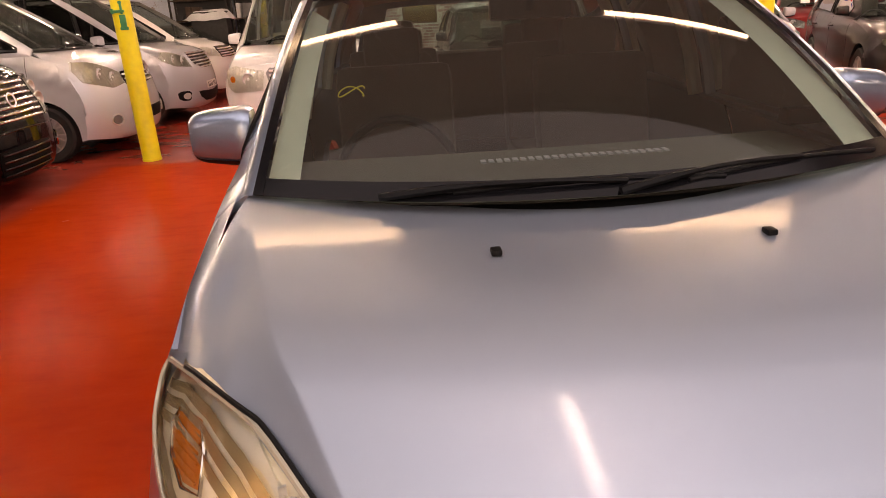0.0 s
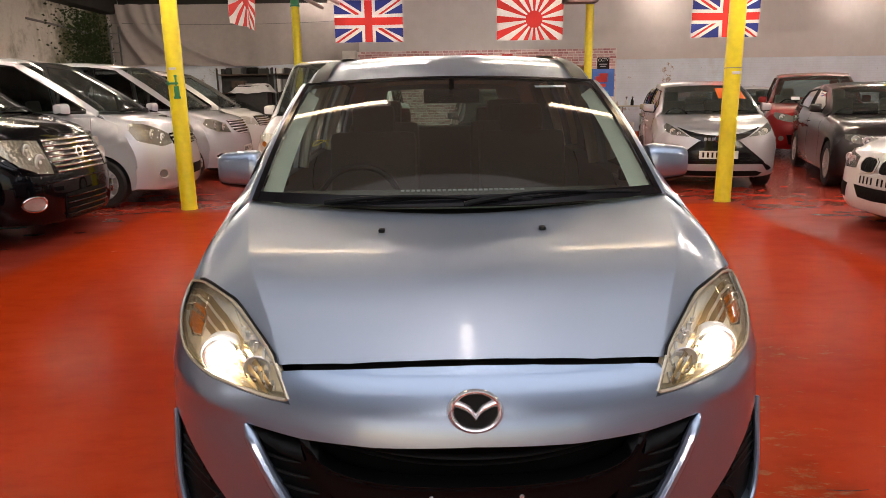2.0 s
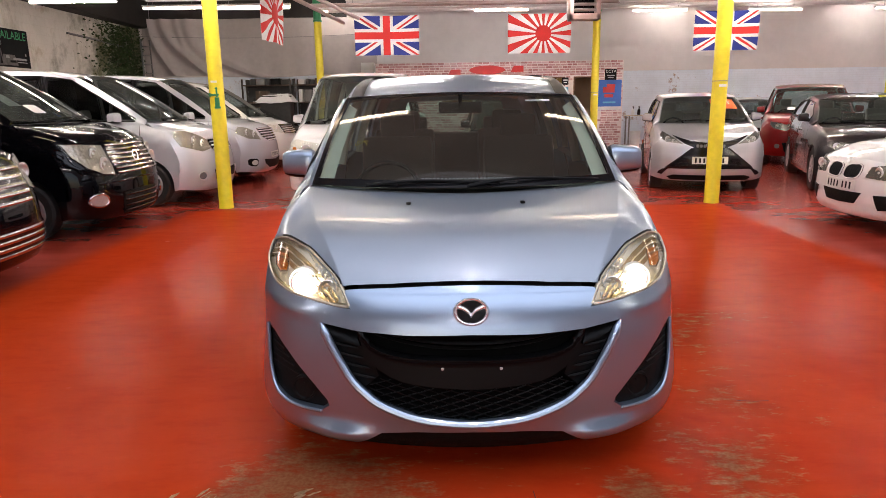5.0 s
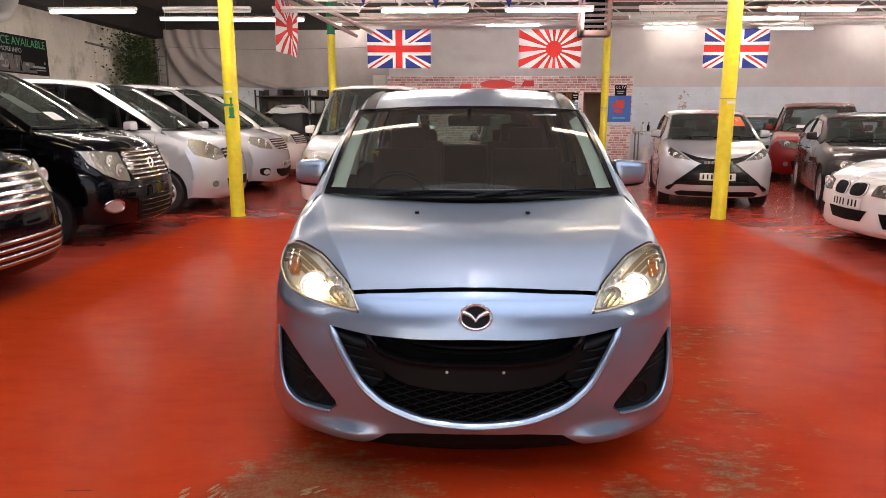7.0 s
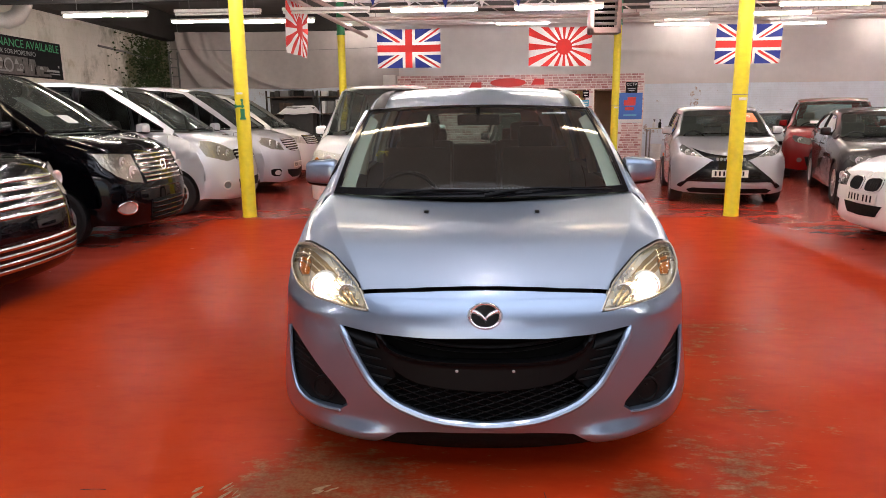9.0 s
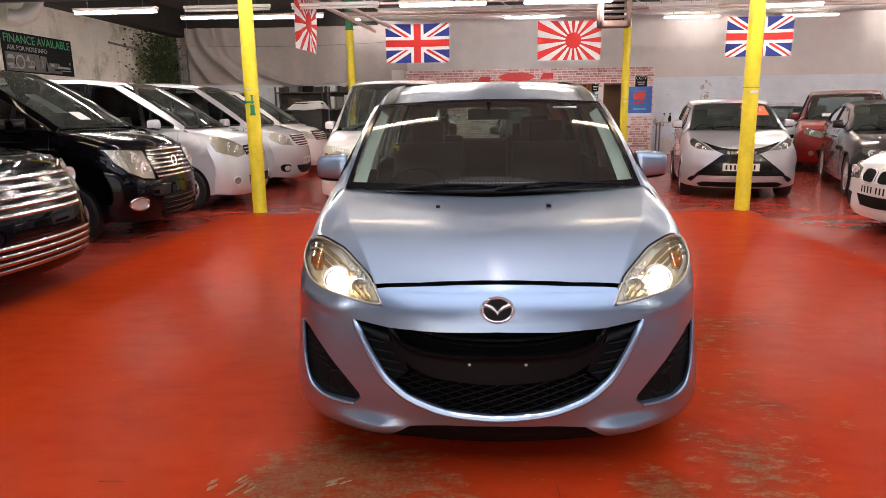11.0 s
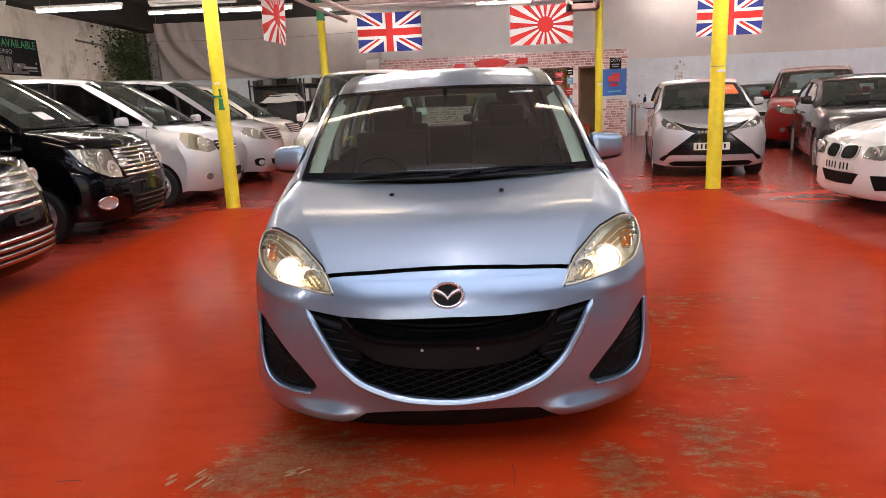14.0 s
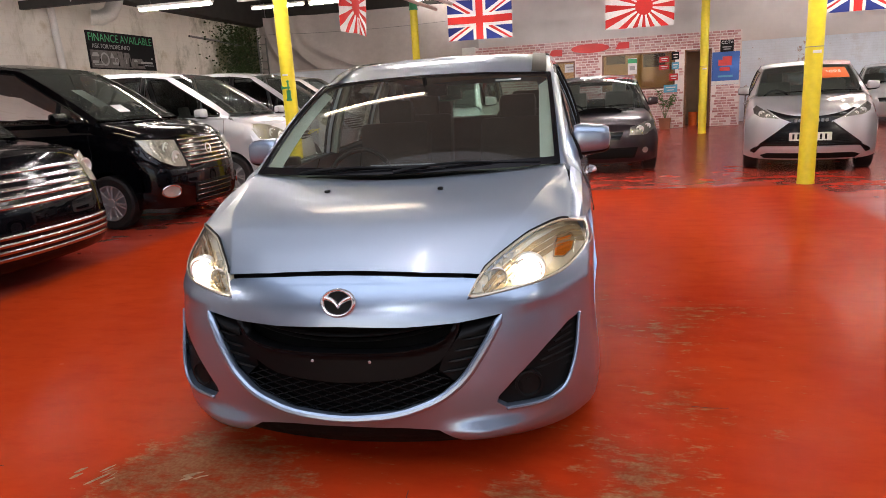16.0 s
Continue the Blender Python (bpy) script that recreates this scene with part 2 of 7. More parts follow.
PAINT_PLUM = car_paint("dark_plum_paint", (0.030, 0.022, 0.026), 0.5, 0.3, dusty=0.03)
PAINT_GOLD = car_paint("pale_gold_paint", (0.42, 0.38, 0.26), 0.5, 0.33)
GLASS_CLEAR = window_glass("windscreen_glass", (0.78, 0.86, 0.81), haze=0.050, haze_tint=(0.50, 0.40, 0.31))
GLASS_SCREEN = window_glass("green_windscreen_glass", (0.76, 0.86, 0.82), haze=0.060, haze_tint=(0.44, 0.49, 0.45))
GLASS_SIDE = window_glass("side_glass", (0.74, 0.80, 0.77))
GLASS_DARK = window_glass("tinted_glass", (0.36, 0.39, 0.39))
GLASS_TEAL = window_glass("green_rear_glass", (0.32, 0.50, 0.45))
GLASS_LAMP = window_glass("lamp_lens_plastic", (0.97, 0.95, 0.90), 0.04)
BLACK = plain("black_plastic", (0.006, 0.006, 0.006), 0.5, grain=120, bumpy=0.1, spec=0.14)
BLACK_MATT = plain("textured_black_plastic", (0.006, 0.006, 0.006), 0.6, grain=300, bumpy=0.3, spec=0.10)
BLACK_GLOSS = plain("gloss_black_trim", (0.006, 0.006, 0.007), 0.14, grain=60, spec=0.35)
VOID = plain("dark_underbody", (0.004, 0.004, 0.004), 0.9, spec=0.03)
RUBBER = plain("tyre_rubber", (0.014, 0.014, 0.014), 0.75, grain=90, bumpy=0.3)
CHROME = plain("chrome", (0.78, 0.78, 0.78), 0.10, 1.0, spread=0.05)
BRIGHT = plain("polished_chrome", (0.86, 0.86, 0.87), 0.26, 0.85, spread=0.03)
SATIN = plain("satin_chrome", (0.80, 0.80, 0.81), 0.34, 0.8, spread=0.05)
ALLOY = plain("alloy_wheel", (0.55, 0.55, 0.56), 0.35, 0.55)
REFLECTOR = plain("lamp_reflector", (0.90, 0.85, 0.74), 0.25, 0.15)
FACET = facets("faceted_lamp_reflector", (0.95, 0.86, 0.66), 0.12, 0.28)
FACET_CLEAR = facets("clear_lamp_reflector", (0.88, 0.87, 0.84), 0.25, 0.35)
GOLD_VANE = plain("gold_tinted_reflector", (0.80, 0.62, 0.38), 0.22, 0.7, spread=0.05)
# darker chrome: the dim surroundings it mirrors are put into its base colour
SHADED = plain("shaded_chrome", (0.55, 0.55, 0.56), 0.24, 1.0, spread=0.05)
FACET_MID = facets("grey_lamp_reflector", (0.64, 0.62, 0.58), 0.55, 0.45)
# clear reflector again, with shade put into a darker base colour
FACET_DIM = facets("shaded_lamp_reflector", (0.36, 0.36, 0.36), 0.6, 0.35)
AMBER = plain("amber_lens", (0.75, 0.22, 0.02), 0.15, coat=1.0)
BEIGE = plain("pale_pillar_trim", (0.74, 0.74, 0.61), 0.7, grain=150, bumpy=0.1)
SEAT_PALE = plain("grey_seat_fabric", (0.25, 0.235, 0.21), 0.9, grain=200, bumpy=0.3)
DASH_PALE = plain("grey_dashboard_plastic", (0.13, 0.125, 0.12), 0.6, grain=60, bumpy=0.2)
SEAT = plain("dark_seat_fabric", (0.085, 0.066, 0.054), 0.9, grain=200, bumpy=0.3)
DASH = plain("dashboard_plastic", (0.10, 0.098, 0.082), 0.8, grain=260, bumpy=0.2, spec=0.1)
PLATE = plain("number_plate_white", (0.72, 0.72, 0.68), 0.35)
PAPER = plain("white_paper", (0.75, 0.76, 0.76), 0.8)
YELLOW = plain("yellow_column_paint", (0.74, 0.62, 0.018), 0.42, grain=14, spread=0.14, bumpy=0.15)
GREEN = plain("green_paint", (0.02, 0.22, 0.09), 0.5, grain=30)
GREY_STEEL = plain("grey_painted_steel", (0.20, 0.20, 0.20), 0.6, grain=20)
DARK_STEEL = plain("dark_roof_steel", (0.035, 0.034, 0.034), 0.7, grain=12, spread=0.3)
WHITE_METAL = plain("white_lamp_housing", (0.72, 0.72, 0.70), 0.4)
XENON = glow("xenon_beam", (1.0, 0.95, 0.84), 18.0)
TUBE = glow("lit_fluorescent_tube", (1.0, 0.90, 0.74), 82.0)
TUBE_NEAR = glow("lit_old_fluorescent_tube", (1.0, 0.82, 0.56), 12.5)
TUBE_FAR = glow("lit_far_fluorescent_tube", (1.0, 0.93, 0.82), 26.0)
TUBE_COOL = glow("lit_cool_fluorescent_tube", (1.0, 0.96, 0.93), 82.0)


# ---- mesh tools ----
def part(name, bm, mat, parent=None, label="", smooth=35):
    me = bpy.data.meshes.new(name)
    bm.to_mesh(me)
    bm.free()
    if smooth:
        me.polygons.foreach_set("use_smooth", [True] * len(me.polygons))
        me.set_sharp_from_angle(angle=radians(smooth))
    if smooth and "surface_normal" in me.attributes:
        at = [Vector(d.vector) for d in me.attributes["surface_normal"].data]
        free = Vector((0, 0, 0))
        split = [free] * len(me.loops)
        for p in me.polygons:
            for li in p.loop_indices:
                n = at[me.loops[li].vertex_index]
                if n.length > 0.5 and n.dot(p.normal) > 0.6:
                    split[li] = n
        me.normals_split_custom_set(split)
    if mat:
        me.materials.append(mat)
    ob = new(name, me)
    if parent:
        ob.parent = parent
    if label:
        ob["label"] = label
    return ob


def thing(name, m, label, category, group="", kind=""):
    ob = new(name)
    ob.matrix_world = m
    ob.empty_display_size = 0.1
    return tagged(ob, label, category, group, kind)


def lerp(a, b, t):
    return a + (b - a) * t


def itp(table, x):
    """Smooth interpolation in a table of (x, value)."""
    if x <= table[0][0]:
        return table[0][1]
    for (x0, y0), (x1, y1) in zip(table, table[1:]):
        if x <= x1:
            i = table.index((x0, y0))
            s = (y1 - y0) / (x1 - x0)
            s0 = s if i == 0 else (y1 - table[i - 1][1]) / (x1 - table[i - 1][0])
            s1 = s if i + 2 >= len(table) else (table[i + 2][1] - y0) / (table[i + 2][0] - x0)
            h = x1 - x0
            t = (x - x0) / h
            return y0 * (1 + 2 * t) * (1 - t) ** 2 + h * s0 * t * (1 - t) ** 2 + y1 * t * t * (3 - 2 * t) + h * s1 * t * t * (t - 1)
    return table[-1][1]


def smoothstep(a, b, x):
    t = max(0.0, min(1.0, (x - a) / (b - a)))
    return t * t * (3 - 2 * t)


def box_bm(sx, sy, sz, at=(0, 0, 0), bevel=0.0, bm=None, m=None):
    bm = bm or bmesh.new()
    mat = Matrix.Translation(at) @ (m or Matrix()) @ Matrix.Diagonal((sx, sy, sz, 1))
    made = bmesh.ops.create_cube(bm, size=1, matrix=mat)
    if bevel:
        edges = list({e for v in made["verts"] for e in v.link_edges})
        bmesh.ops.bevel(bm, geom=edges, offset=bevel, segments=2, affect="EDGES", profile=0.6)
    return bm


def grid_bm(fn, nu, nv, bm=None):
    """A sheet: fn(u, v) with u and v from 0 to 1."""
    bm = bm or bmesh.new()
    vs = [[bm.verts.new(fn(i / nu, j / nv)) for j in range(nv + 1)] for i in range(nu + 1)]
    for i in range(nu):
        for j in range(nv):
            bm.faces.new((vs[i][j], vs[i + 1][j], vs[i + 1][j + 1], vs[i][j + 1]))
    return bm


def tube_bm(pts, r, n=8, closed=False, bm=None):
    """A round bar along points."""
    bm = bm or bmesh.new()
    pts = [Vector(p) for p in pts]
    rings = []
    for i, p in enumerate(pts):
        a = pts[i - 1] if i or closed else p
        c = pts[(i + 1) % len(pts)] if i + 1 < len(pts) or closed else p
        d = (c - a).normalized()
        side = d.cross(Vector((0, 0, 1)))
        if side.length < 0.05:
            side = d.cross(Vector((0, 1, 0)))
        side.normalize()
        up = side.cross(d)
        rr = r[i] if isinstance(r, (list, tuple)) else r
        rings.append([bm.verts.new(p + rr * (math.cos(k * math.tau / n) * side + math.sin(k * math.tau / n) * up)) for k in range(n)])
    for i in range(len(rings) - (0 if closed else 1)):
        a, b = rings[i], rings[(i + 1) % len(rings)]
        for k in range(n):
            bm.faces.new((a[k], a[(k + 1) % n], b[(k + 1) % n], b[k]))
    if not closed:
        bm.faces.new(rings[0][::-1])
        bm.faces.new(rings[-1])
    return bm


def lathe_bm(profile, n=32, m=None, bm=None):
    """Turns (radius, height) about z, then places by m."""
    bm = bm or bmesh.new()
    m = m or Matrix()
    rings = []
    for r, h in profile:
        if r < 1e-5:
            rings.append([bm.verts.new(m @ Vector((0, 0, h)))])
        else:
            rings.append([bm.verts.new(m @ Vector((r * math.cos(k * math.tau / n), r * math.sin(k * math.tau / n), h))) for k in range(n)])
    for a, b in zip(rings, rings[1:]):
        for k in range(n):
            q = [a[k % len(a)], a[(k + 1) % len(a)], b[(k + 1) % len(b)], b[k % len(b)]]
            q = [v for i, v in enumerate(q) if v not in q[:i]]
            if len(q) > 2:
                bm.faces.new(q)
    return bm


def inside(p, poly):
    x, y = p
    hit = False
    for (x0, y0), (x1, y1) in zip(poly, poly[1:] + poly[:1]):
        if (y0 > y) != (y1 > y) and x < (x1 - x0) * (y - y0) / (y1 - y0) + x0:
            hit = not hit
    return hit


def resample(poly, step):
    out = []
    for (x0, y0), (x1, y1) in zip(poly, poly[1:] + poly[:1]):
        n = max(1, int(math.hypot(x1 - x0, y1 - y0) / step))
        out += [(lerp(x0, x1, k / n), lerp(y0, y1, k / n)) for k in range(n)]
    return out


def rounded(poly, rounds=2):
    """Cuts the corners of a closed outline (Chaikin)."""
    for _ in range(rounds):
        poly = [q for a, b in zip(poly, poly[1:] + poly[:1]) for q in ((lerp(a[0], b[0], 0.22), lerp(a[1], b[1], 0.22)), (lerp(a[0], b[0], 0.78), lerp(a[1], b[1], 0.78)))]
    return poly


def curved(poly, sharp=(), n=4):
    """A closed outline rounded through its points, but for the sharp ones."""
    out, k = [], len(poly)
    for i in range(k):
        p0, p1, p2, p3 = poly[i - 1], poly[i], poly[(i + 1) % k], poly[(i + 2) % k]
        for j in range(n):
            t = j / n
            q = []
            for c in (0, 1):
                m1 = 0.0 if i in sharp else (p2[c] - p0[c]) / 2
                m2 = 0.0 if (i + 1) % k in sharp else (p3[c] - p1[c]) / 2
                q.append(p1[c] * (1 + 2 * t) * (1 - t) ** 2 + m1 * t * (1 - t) ** 2 + p2[c] * t * t * (3 - 2 * t) + m2 * t * t * (t - 1))
            out.append(tuple(q))
    return out


def mirrored(poly):
    return [(-x, z) for x, z in poly][::-1]


def circle(cx, cy, r, n=28, ry=None):
    return [(cx + r * math.cos(k * math.tau / n), cy + (ry or r) * math.sin(k * math.tau / n)) for k in range(n)]


def panel_bm(fn, outer, holes=(), step=0.03, depth=None, bm=None, lines=()):
    """Fills an outline with holes, maps it by fn to space, and folds its rims back by depth; faces meet along the inner lines."""
    from mathutils.geometry import delaunay_2d_cdt
    bm = bm or bmesh.new()
    layer = bm.verts.layers.float_vector.get("surface_normal") or bm.verts.layers.float_vector.new("surface_normal")
    loops = [resample(list(p), step) for p in (outer, *holes)]
    pts, edges = [], []
    for lp in loops:
        k = len(pts)
        pts += [Vector(p) for p in lp]
        edges += [(k + i, k + (i + 1) % len(lp)) for i in range(len(lp))]
    for ln in lines:
        ln = [q for q in ln if inside(q, loops[0])]
        k = len(pts)
        pts += [Vector(p) for p in ln]
        edges += [(k + i, k + i + 1) for i in range(len(ln) - 1)]
    xs, ys = [p[0] for p in loops[0]], [p[1] for p in loops[0]]
    rim = np.array([tuple(p) for p in pts])
    x = min(xs) + step / 2
    while x < max(xs):
        y = min(ys) + step / 2
        while y < max(ys):
            q = (x + 0.0013, y + 0.0017)
            if np.min(np.abs(rim - q).max(axis=1)) > step * 0.45 and inside(q, loops[0]):
                pts.append(Vector(q))
            y += step
        x += step
    v2, _, tris, *_ = delaunay_2d_cdt(pts, edges, [], 0, 1e-6)
    vs = [None] * len(v2)
    faces = []
    for f in tris:
        c = (sum(v2[i].x for i in f) / len(f), sum(v2[i].y for i in f) / len(f))
        if not inside(c, loops[0]) or any(inside(c, h) for h in loops[1:]):
            continue
        for i in f:
            if vs[i] is None:
                vs[i] = bm.verts.new(fn(v2[i].x, v2[i].y))
        faces.append(bm.faces.new([vs[i] for i in f]))
    e = 0.0015
    for p, v in zip(v2, vs):
        if v is not None:
            n = (Vector(fn(p.x + e, p.y)) - Vector(fn(p.x - e, p.y))).cross(Vector(fn(p.x, p.y + e)) - Vector(fn(p.x, p.y - e)))
            if n.length > 1e-12:
                n.normalize()
                way = Vector((0, 0, 0))
                for f in v.link_faces:
                    f.normal_update()
                    way += f.normal
                v[layer] = n if n.dot(way) > 0 else -n
    if depth:
        rims = [e for e in {e for f in faces for e in f.edges} if len(e.link_faces) == 1]
        made = bmesh.ops.extrude_edge_only(bm, edges=rims)
        bmesh.ops.translate(bm, verts=[v for v in made["geom"] if isinstance(v, bmesh.types.BMVert)], vec=depth)
    return bm


# ---- the hall ----
XL, XR, YF, YB, ZC = -10.2, 15.5, -9.0, 20.6, 4.8


def slab(name, lo, hi, mat, label, category):
    c = [(a + b) / 2 for a, b in zip(lo, hi)]
    ob = part(name, box_bm(*[b - a for a, b in zip(lo, hi)]), mat, smooth=0)
    ob.location = c
    return tagged(ob, label, category, kind="structure")


CREAM_WALL = wall_paint("cream_painted_blockwork", (0.85, 0.815, 0.755), (0.52, 0.45, 0.33), growth=12.0)
WHITE_WALL = wall_paint("white_painted_brickwork", (0.82, 0.90, 1.0), (0.68, 0.70, 0.74), course=(0.225, 0.075), flaked=True)
SHEET = plain("grey_wall_sheeting", (0.71, 0.67, 0.66), 0.75, grain=3, spread=0.08, bumpy=0.05)
FLOOR = floor_paint()

floor = part("floor", grid_bm(lambda u, v: (lerp(XL - 0.3, XR + 0.3, u), lerp(YF - 0.3, YB + 0.3, v), 0), 6, 6), FLOOR, smooth=0)
tagged(floor, "glossy red painted concrete floor with worn patches", "floor", kind="structure")
SCUFF = plain("scraped_floor_paint", (0.28, 0.15, 0.065), 0.85, grain=60, spread=0.7)
rnd = random.Random(31)
for x, y, n, reach, turn in ((-1.04, 0.10, 8, 0.11, 66), (-0.62, 0.12, 7, 0.07, 30)):
    bm = bmesh.new()
    for k in range(n):
        a = radians(turn + rnd.uniform(-9, 9))
        l, w = reach * rnd.uniform(0.4, 1.0), rnd.uniform(0.003, 0.015)
        cx, cy = x + rnd.uniform(-1, 1) * reach * 0.8, y + rnd.uniform(-1, 1) * reach * 0.45
        d, e = Vector((math.cos(a), math.sin(a), 0)), Vector((-math.sin(a), math.cos(a), 0))
        rim = []
        for q in range(5):
            rim.append(Vector((cx, cy, 0.0015)) + d * l * (q / 4 - 0.5) + e * w * rnd.uniform(0.3, 1.0) * math.sin(math.pi * (0.1 + 0.8 * q / 4)))
        for q in range(4, -1, -1):
            rim.append(Vector((cx, cy, 0.0015)) + d * l * (q / 4 - 0.5) - e * w * rnd.uniform(0.3, 1.0) * math.sin(math.pi * (0.1 + 0.8 * q / 4)))
        bm.faces.new([bm.verts.new(q) for q in rim])
    part("floor_scuff", bm, SCUFF, floor, "pale scrape marks in the paint", 0)
CRACK = plain("dark_floor_crack", (0.05, 0.012, 0.008), 0.9)
for pts in ([(-1.58, 0.10), (-1.53, 0.106), (-1.48, 0.105)], [(1.30, 0.86), (1.38, 0.85), (1.45, 0.855)], [(0.22, -0.02), (0.23, 0.05), (0.225, 0.12)]):
    part("floor_crack", tube_bm([(x, y, 0.0) for x, y in pts], 0.0016, 6), CRACK, floor)
slab("wall_left", (XL - 0.3, YF, 0), (XL, YB, ZC), CREAM_WALL, "damp cream painted blockwork wall", "wall")
slab("wall_back", (XL - 0.3, YB, 0), (XR + 0.3, YB + 0.3, 2.42), WHITE_WALL, "flaking white painted brick wall, lower part", "wall")
slab("wall_back_upper", (XL - 0.3, YB, 2.42), (XR + 0.3, YB + 0.3, ZC), SHEET, "grey sheeting on the upper back wall", "wall")
slab("wall_right", (XR, YF, 0), (XR + 0.3, YB, ZC), WHITE_WALL, "white painted brick wall", "wall")
# front wall with a wide shutter opening to the day outside
slab("wall_front_left", (XL - 0.3, YF - 0.3, 0), (-5.0, YF, ZC), WHITE_WALL, "white painted brick wall beside the shutter opening", "wall")
slab("wall_front_right", (6.0, YF - 0.3, 0), (XR + 0.3, YF, ZC), WHITE_WALL, "white painted brick wall beside the shutter opening", "wall")
slab("wall_front_lintel", (-5.0, YF - 0.3, 3.3), (6.0, YF, ZC), WHITE_WALL, "white painted lintel over the shutter opening", "wall")
slab("ceiling", (XL - 0.3, YF - 0.3, ZC), (XR + 0.3, YB + 0.3, ZC + 0.2), plain("roof_lining", (0.09, 0.085, 0.08), 0.8, grain=2, spread=0.2), "dim grey roof lining", "ceiling")
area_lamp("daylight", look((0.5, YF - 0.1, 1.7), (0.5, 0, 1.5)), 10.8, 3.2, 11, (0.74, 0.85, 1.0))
# unseen lamps added under the closed roof; the dimmer two soften the bonnet's reflection
area_lamp("rooflight_stand_in", look((1.3, -2.5, ZC - 0.03), (1.3, -2.5, 0), 0), 10.0, 3.6, 165, (0.74, 0.85, 1.0))
area_lamp("rooflight_stand_in", look((0.8, 0.4, ZC - 0.03), (0.8, 0.4, 0), 0), 9.5, 2.2, 58, (0.78, 0.87, 1.0))
area_lamp("rooflight_stand_in", look((0.0, 2.4, ZC - 0.03), (0.0, 2.4, 0), 0), 9.5, 1.6, 16, (0.82, 0.89, 1.0))

# near-black slabs added to stand in for the dark void above both walls
EAVES = plain("dark_eaves_void", (0.028, 0.026, 0.024), 0.85, grain=3, spread=0.4)
slab("wall_left_eaves", (XL, 8.0, 3.98), (XL + 0.45, YB - 0.16, ZC - 0.004), EAVES, "near-black slab for the dark void under the eaves", "wall")
slab("wall_back_eaves", (XL + 0.46, YB - 0.15, 4.26), (-3.3, YB - 0.004, ZC - 0.004), EAVES, "near-black slab for the dark void over the dust sheet", "wall")

# roof steelwork
for k, y in enumerate((-6.0, -1.5, 3.0, 7.25, 11.7, 16.25)):
    bm = box_bm(XR - XL, 0.16, 0.02, (0, 0, 0.11))
    box_bm(XR - XL, 0.16, 0.02, (0, 0, -0.11), bm=bm)
    box_bm(XR - XL, 0.015, 0.2, bm=bm)
    b = part("roof_beam", bm, DARK_STEEL, smooth=0)
    b.location = ((XL + XR) / 2, y, ZC - 0.15)
    tagged(b, "dark rolled steel beam under the roof", "beam", "roof beams", "structure")
PINK_PIPE = plain("faded_pink_pipe_paint", (0.42, 0.33, 0.30), 0.55, grain=15, spread=0.2)
for y, z, r, mat in ((10.9, 3.72, 0.03, GREY_STEEL), (14.9, 3.82, 0.05, PINK_PIPE), (15.25, 3.80, 0.03, WHITE_METAL), (15.8, 3.95, 0.045, PINK_PIPE), (17.6, 4.05, 0.05, WHITE_METAL), (18.6, 4.3, 0.04, PINK_PIPE), (13.0, 3.95, 0.035, WHITE_METAL)):
    tagged(part("ceiling_pipe", tube_bm([(-3.4 if 12 < y < 19 else XL + 0.02, y, z), (XR - 0.02, y, z)], r, 10), mat), "painted service pipe slung under the roof", "pipe", "service pipes")
dark = part("roof_beam", box_bm(XR - XL - 0.04, 0.12, 0.16, ((XL + XR) / 2, 10.25, 3.60)), DARK_STEEL, smooth=0)
tagged(dark, "dark steel beam crossing under the roof", "beam", "roof beams", "structure")
for x in (-8.0, -3.3, 3.7, 9.0):
    h = part("beam_hanger", box_bm(0.05, 0.05, ZC - 3.68, (x, 10.25, (ZC + 3.68) / 2)), DARK_STEEL, smooth=0)
    tagged(h, "dark steel hanger holding a roof beam", "hanger", "beam hangers")


def girder(y, z0, z1, mat, step=0.9, left=-3.4):
    """A lattice girder: two chords with slanting webs."""
    g = thing("lattice_girder", pose(0, y, 0), "pale painted steel lattice girder under the roof", "girder", "lattice girders", "structure")
    for z in (z0, z1):
        part("chord", box_bm(XR - left - 0.04, 0.06, 0.05, ((left + XR) / 2, 0, z)), mat, g, smooth=0)
    x, k = left + 0.1, 0
    while x + step < XR:
        a, b = (z0, z1) if k % 2 else (z1, z0)
        part("web", tube_bm([(x, 0, a), (x + step, 0, b)], 0.018, 6), mat, g)
        x += step
        k += 1


girder(11.6, 3.78, 4.35, GREY_STEEL)
girder(14.2, 3.95, 4.5, PINK_PIPE)
girder(16.9, 4.0, 4.55, WHITE_METAL)
red_pipe = part("sprinkler_pipe", tube_bm([(2.3, 9.3, 3.75), (2.33, 9.3, 3.40), (2.42, 9.3, 3.35), (XR - 0.02, 9.3, 3.345)], 0.05, 12), plain("red_pipe_paint", (0.50, 0.045, 0.02), 0.4))
tagged(red_pipe, "red painted sprinkler pipe under the roof", "pipe")


def purlin(y0, y1, x0, x1, z):
    b = part("roof_brace", tube_bm([(x0, y0, z), (x1, y1, z)], 0.045, 8), PINK_PIPE)
    tagged(b, "faded diagonal steel brace under the roof", "brace", "roof braces")


purlin(8.6, 15.0, -3.15, -2.6, 3.42)
purlin(9.4, 15.6, -3.0, -2.2, 3.55)


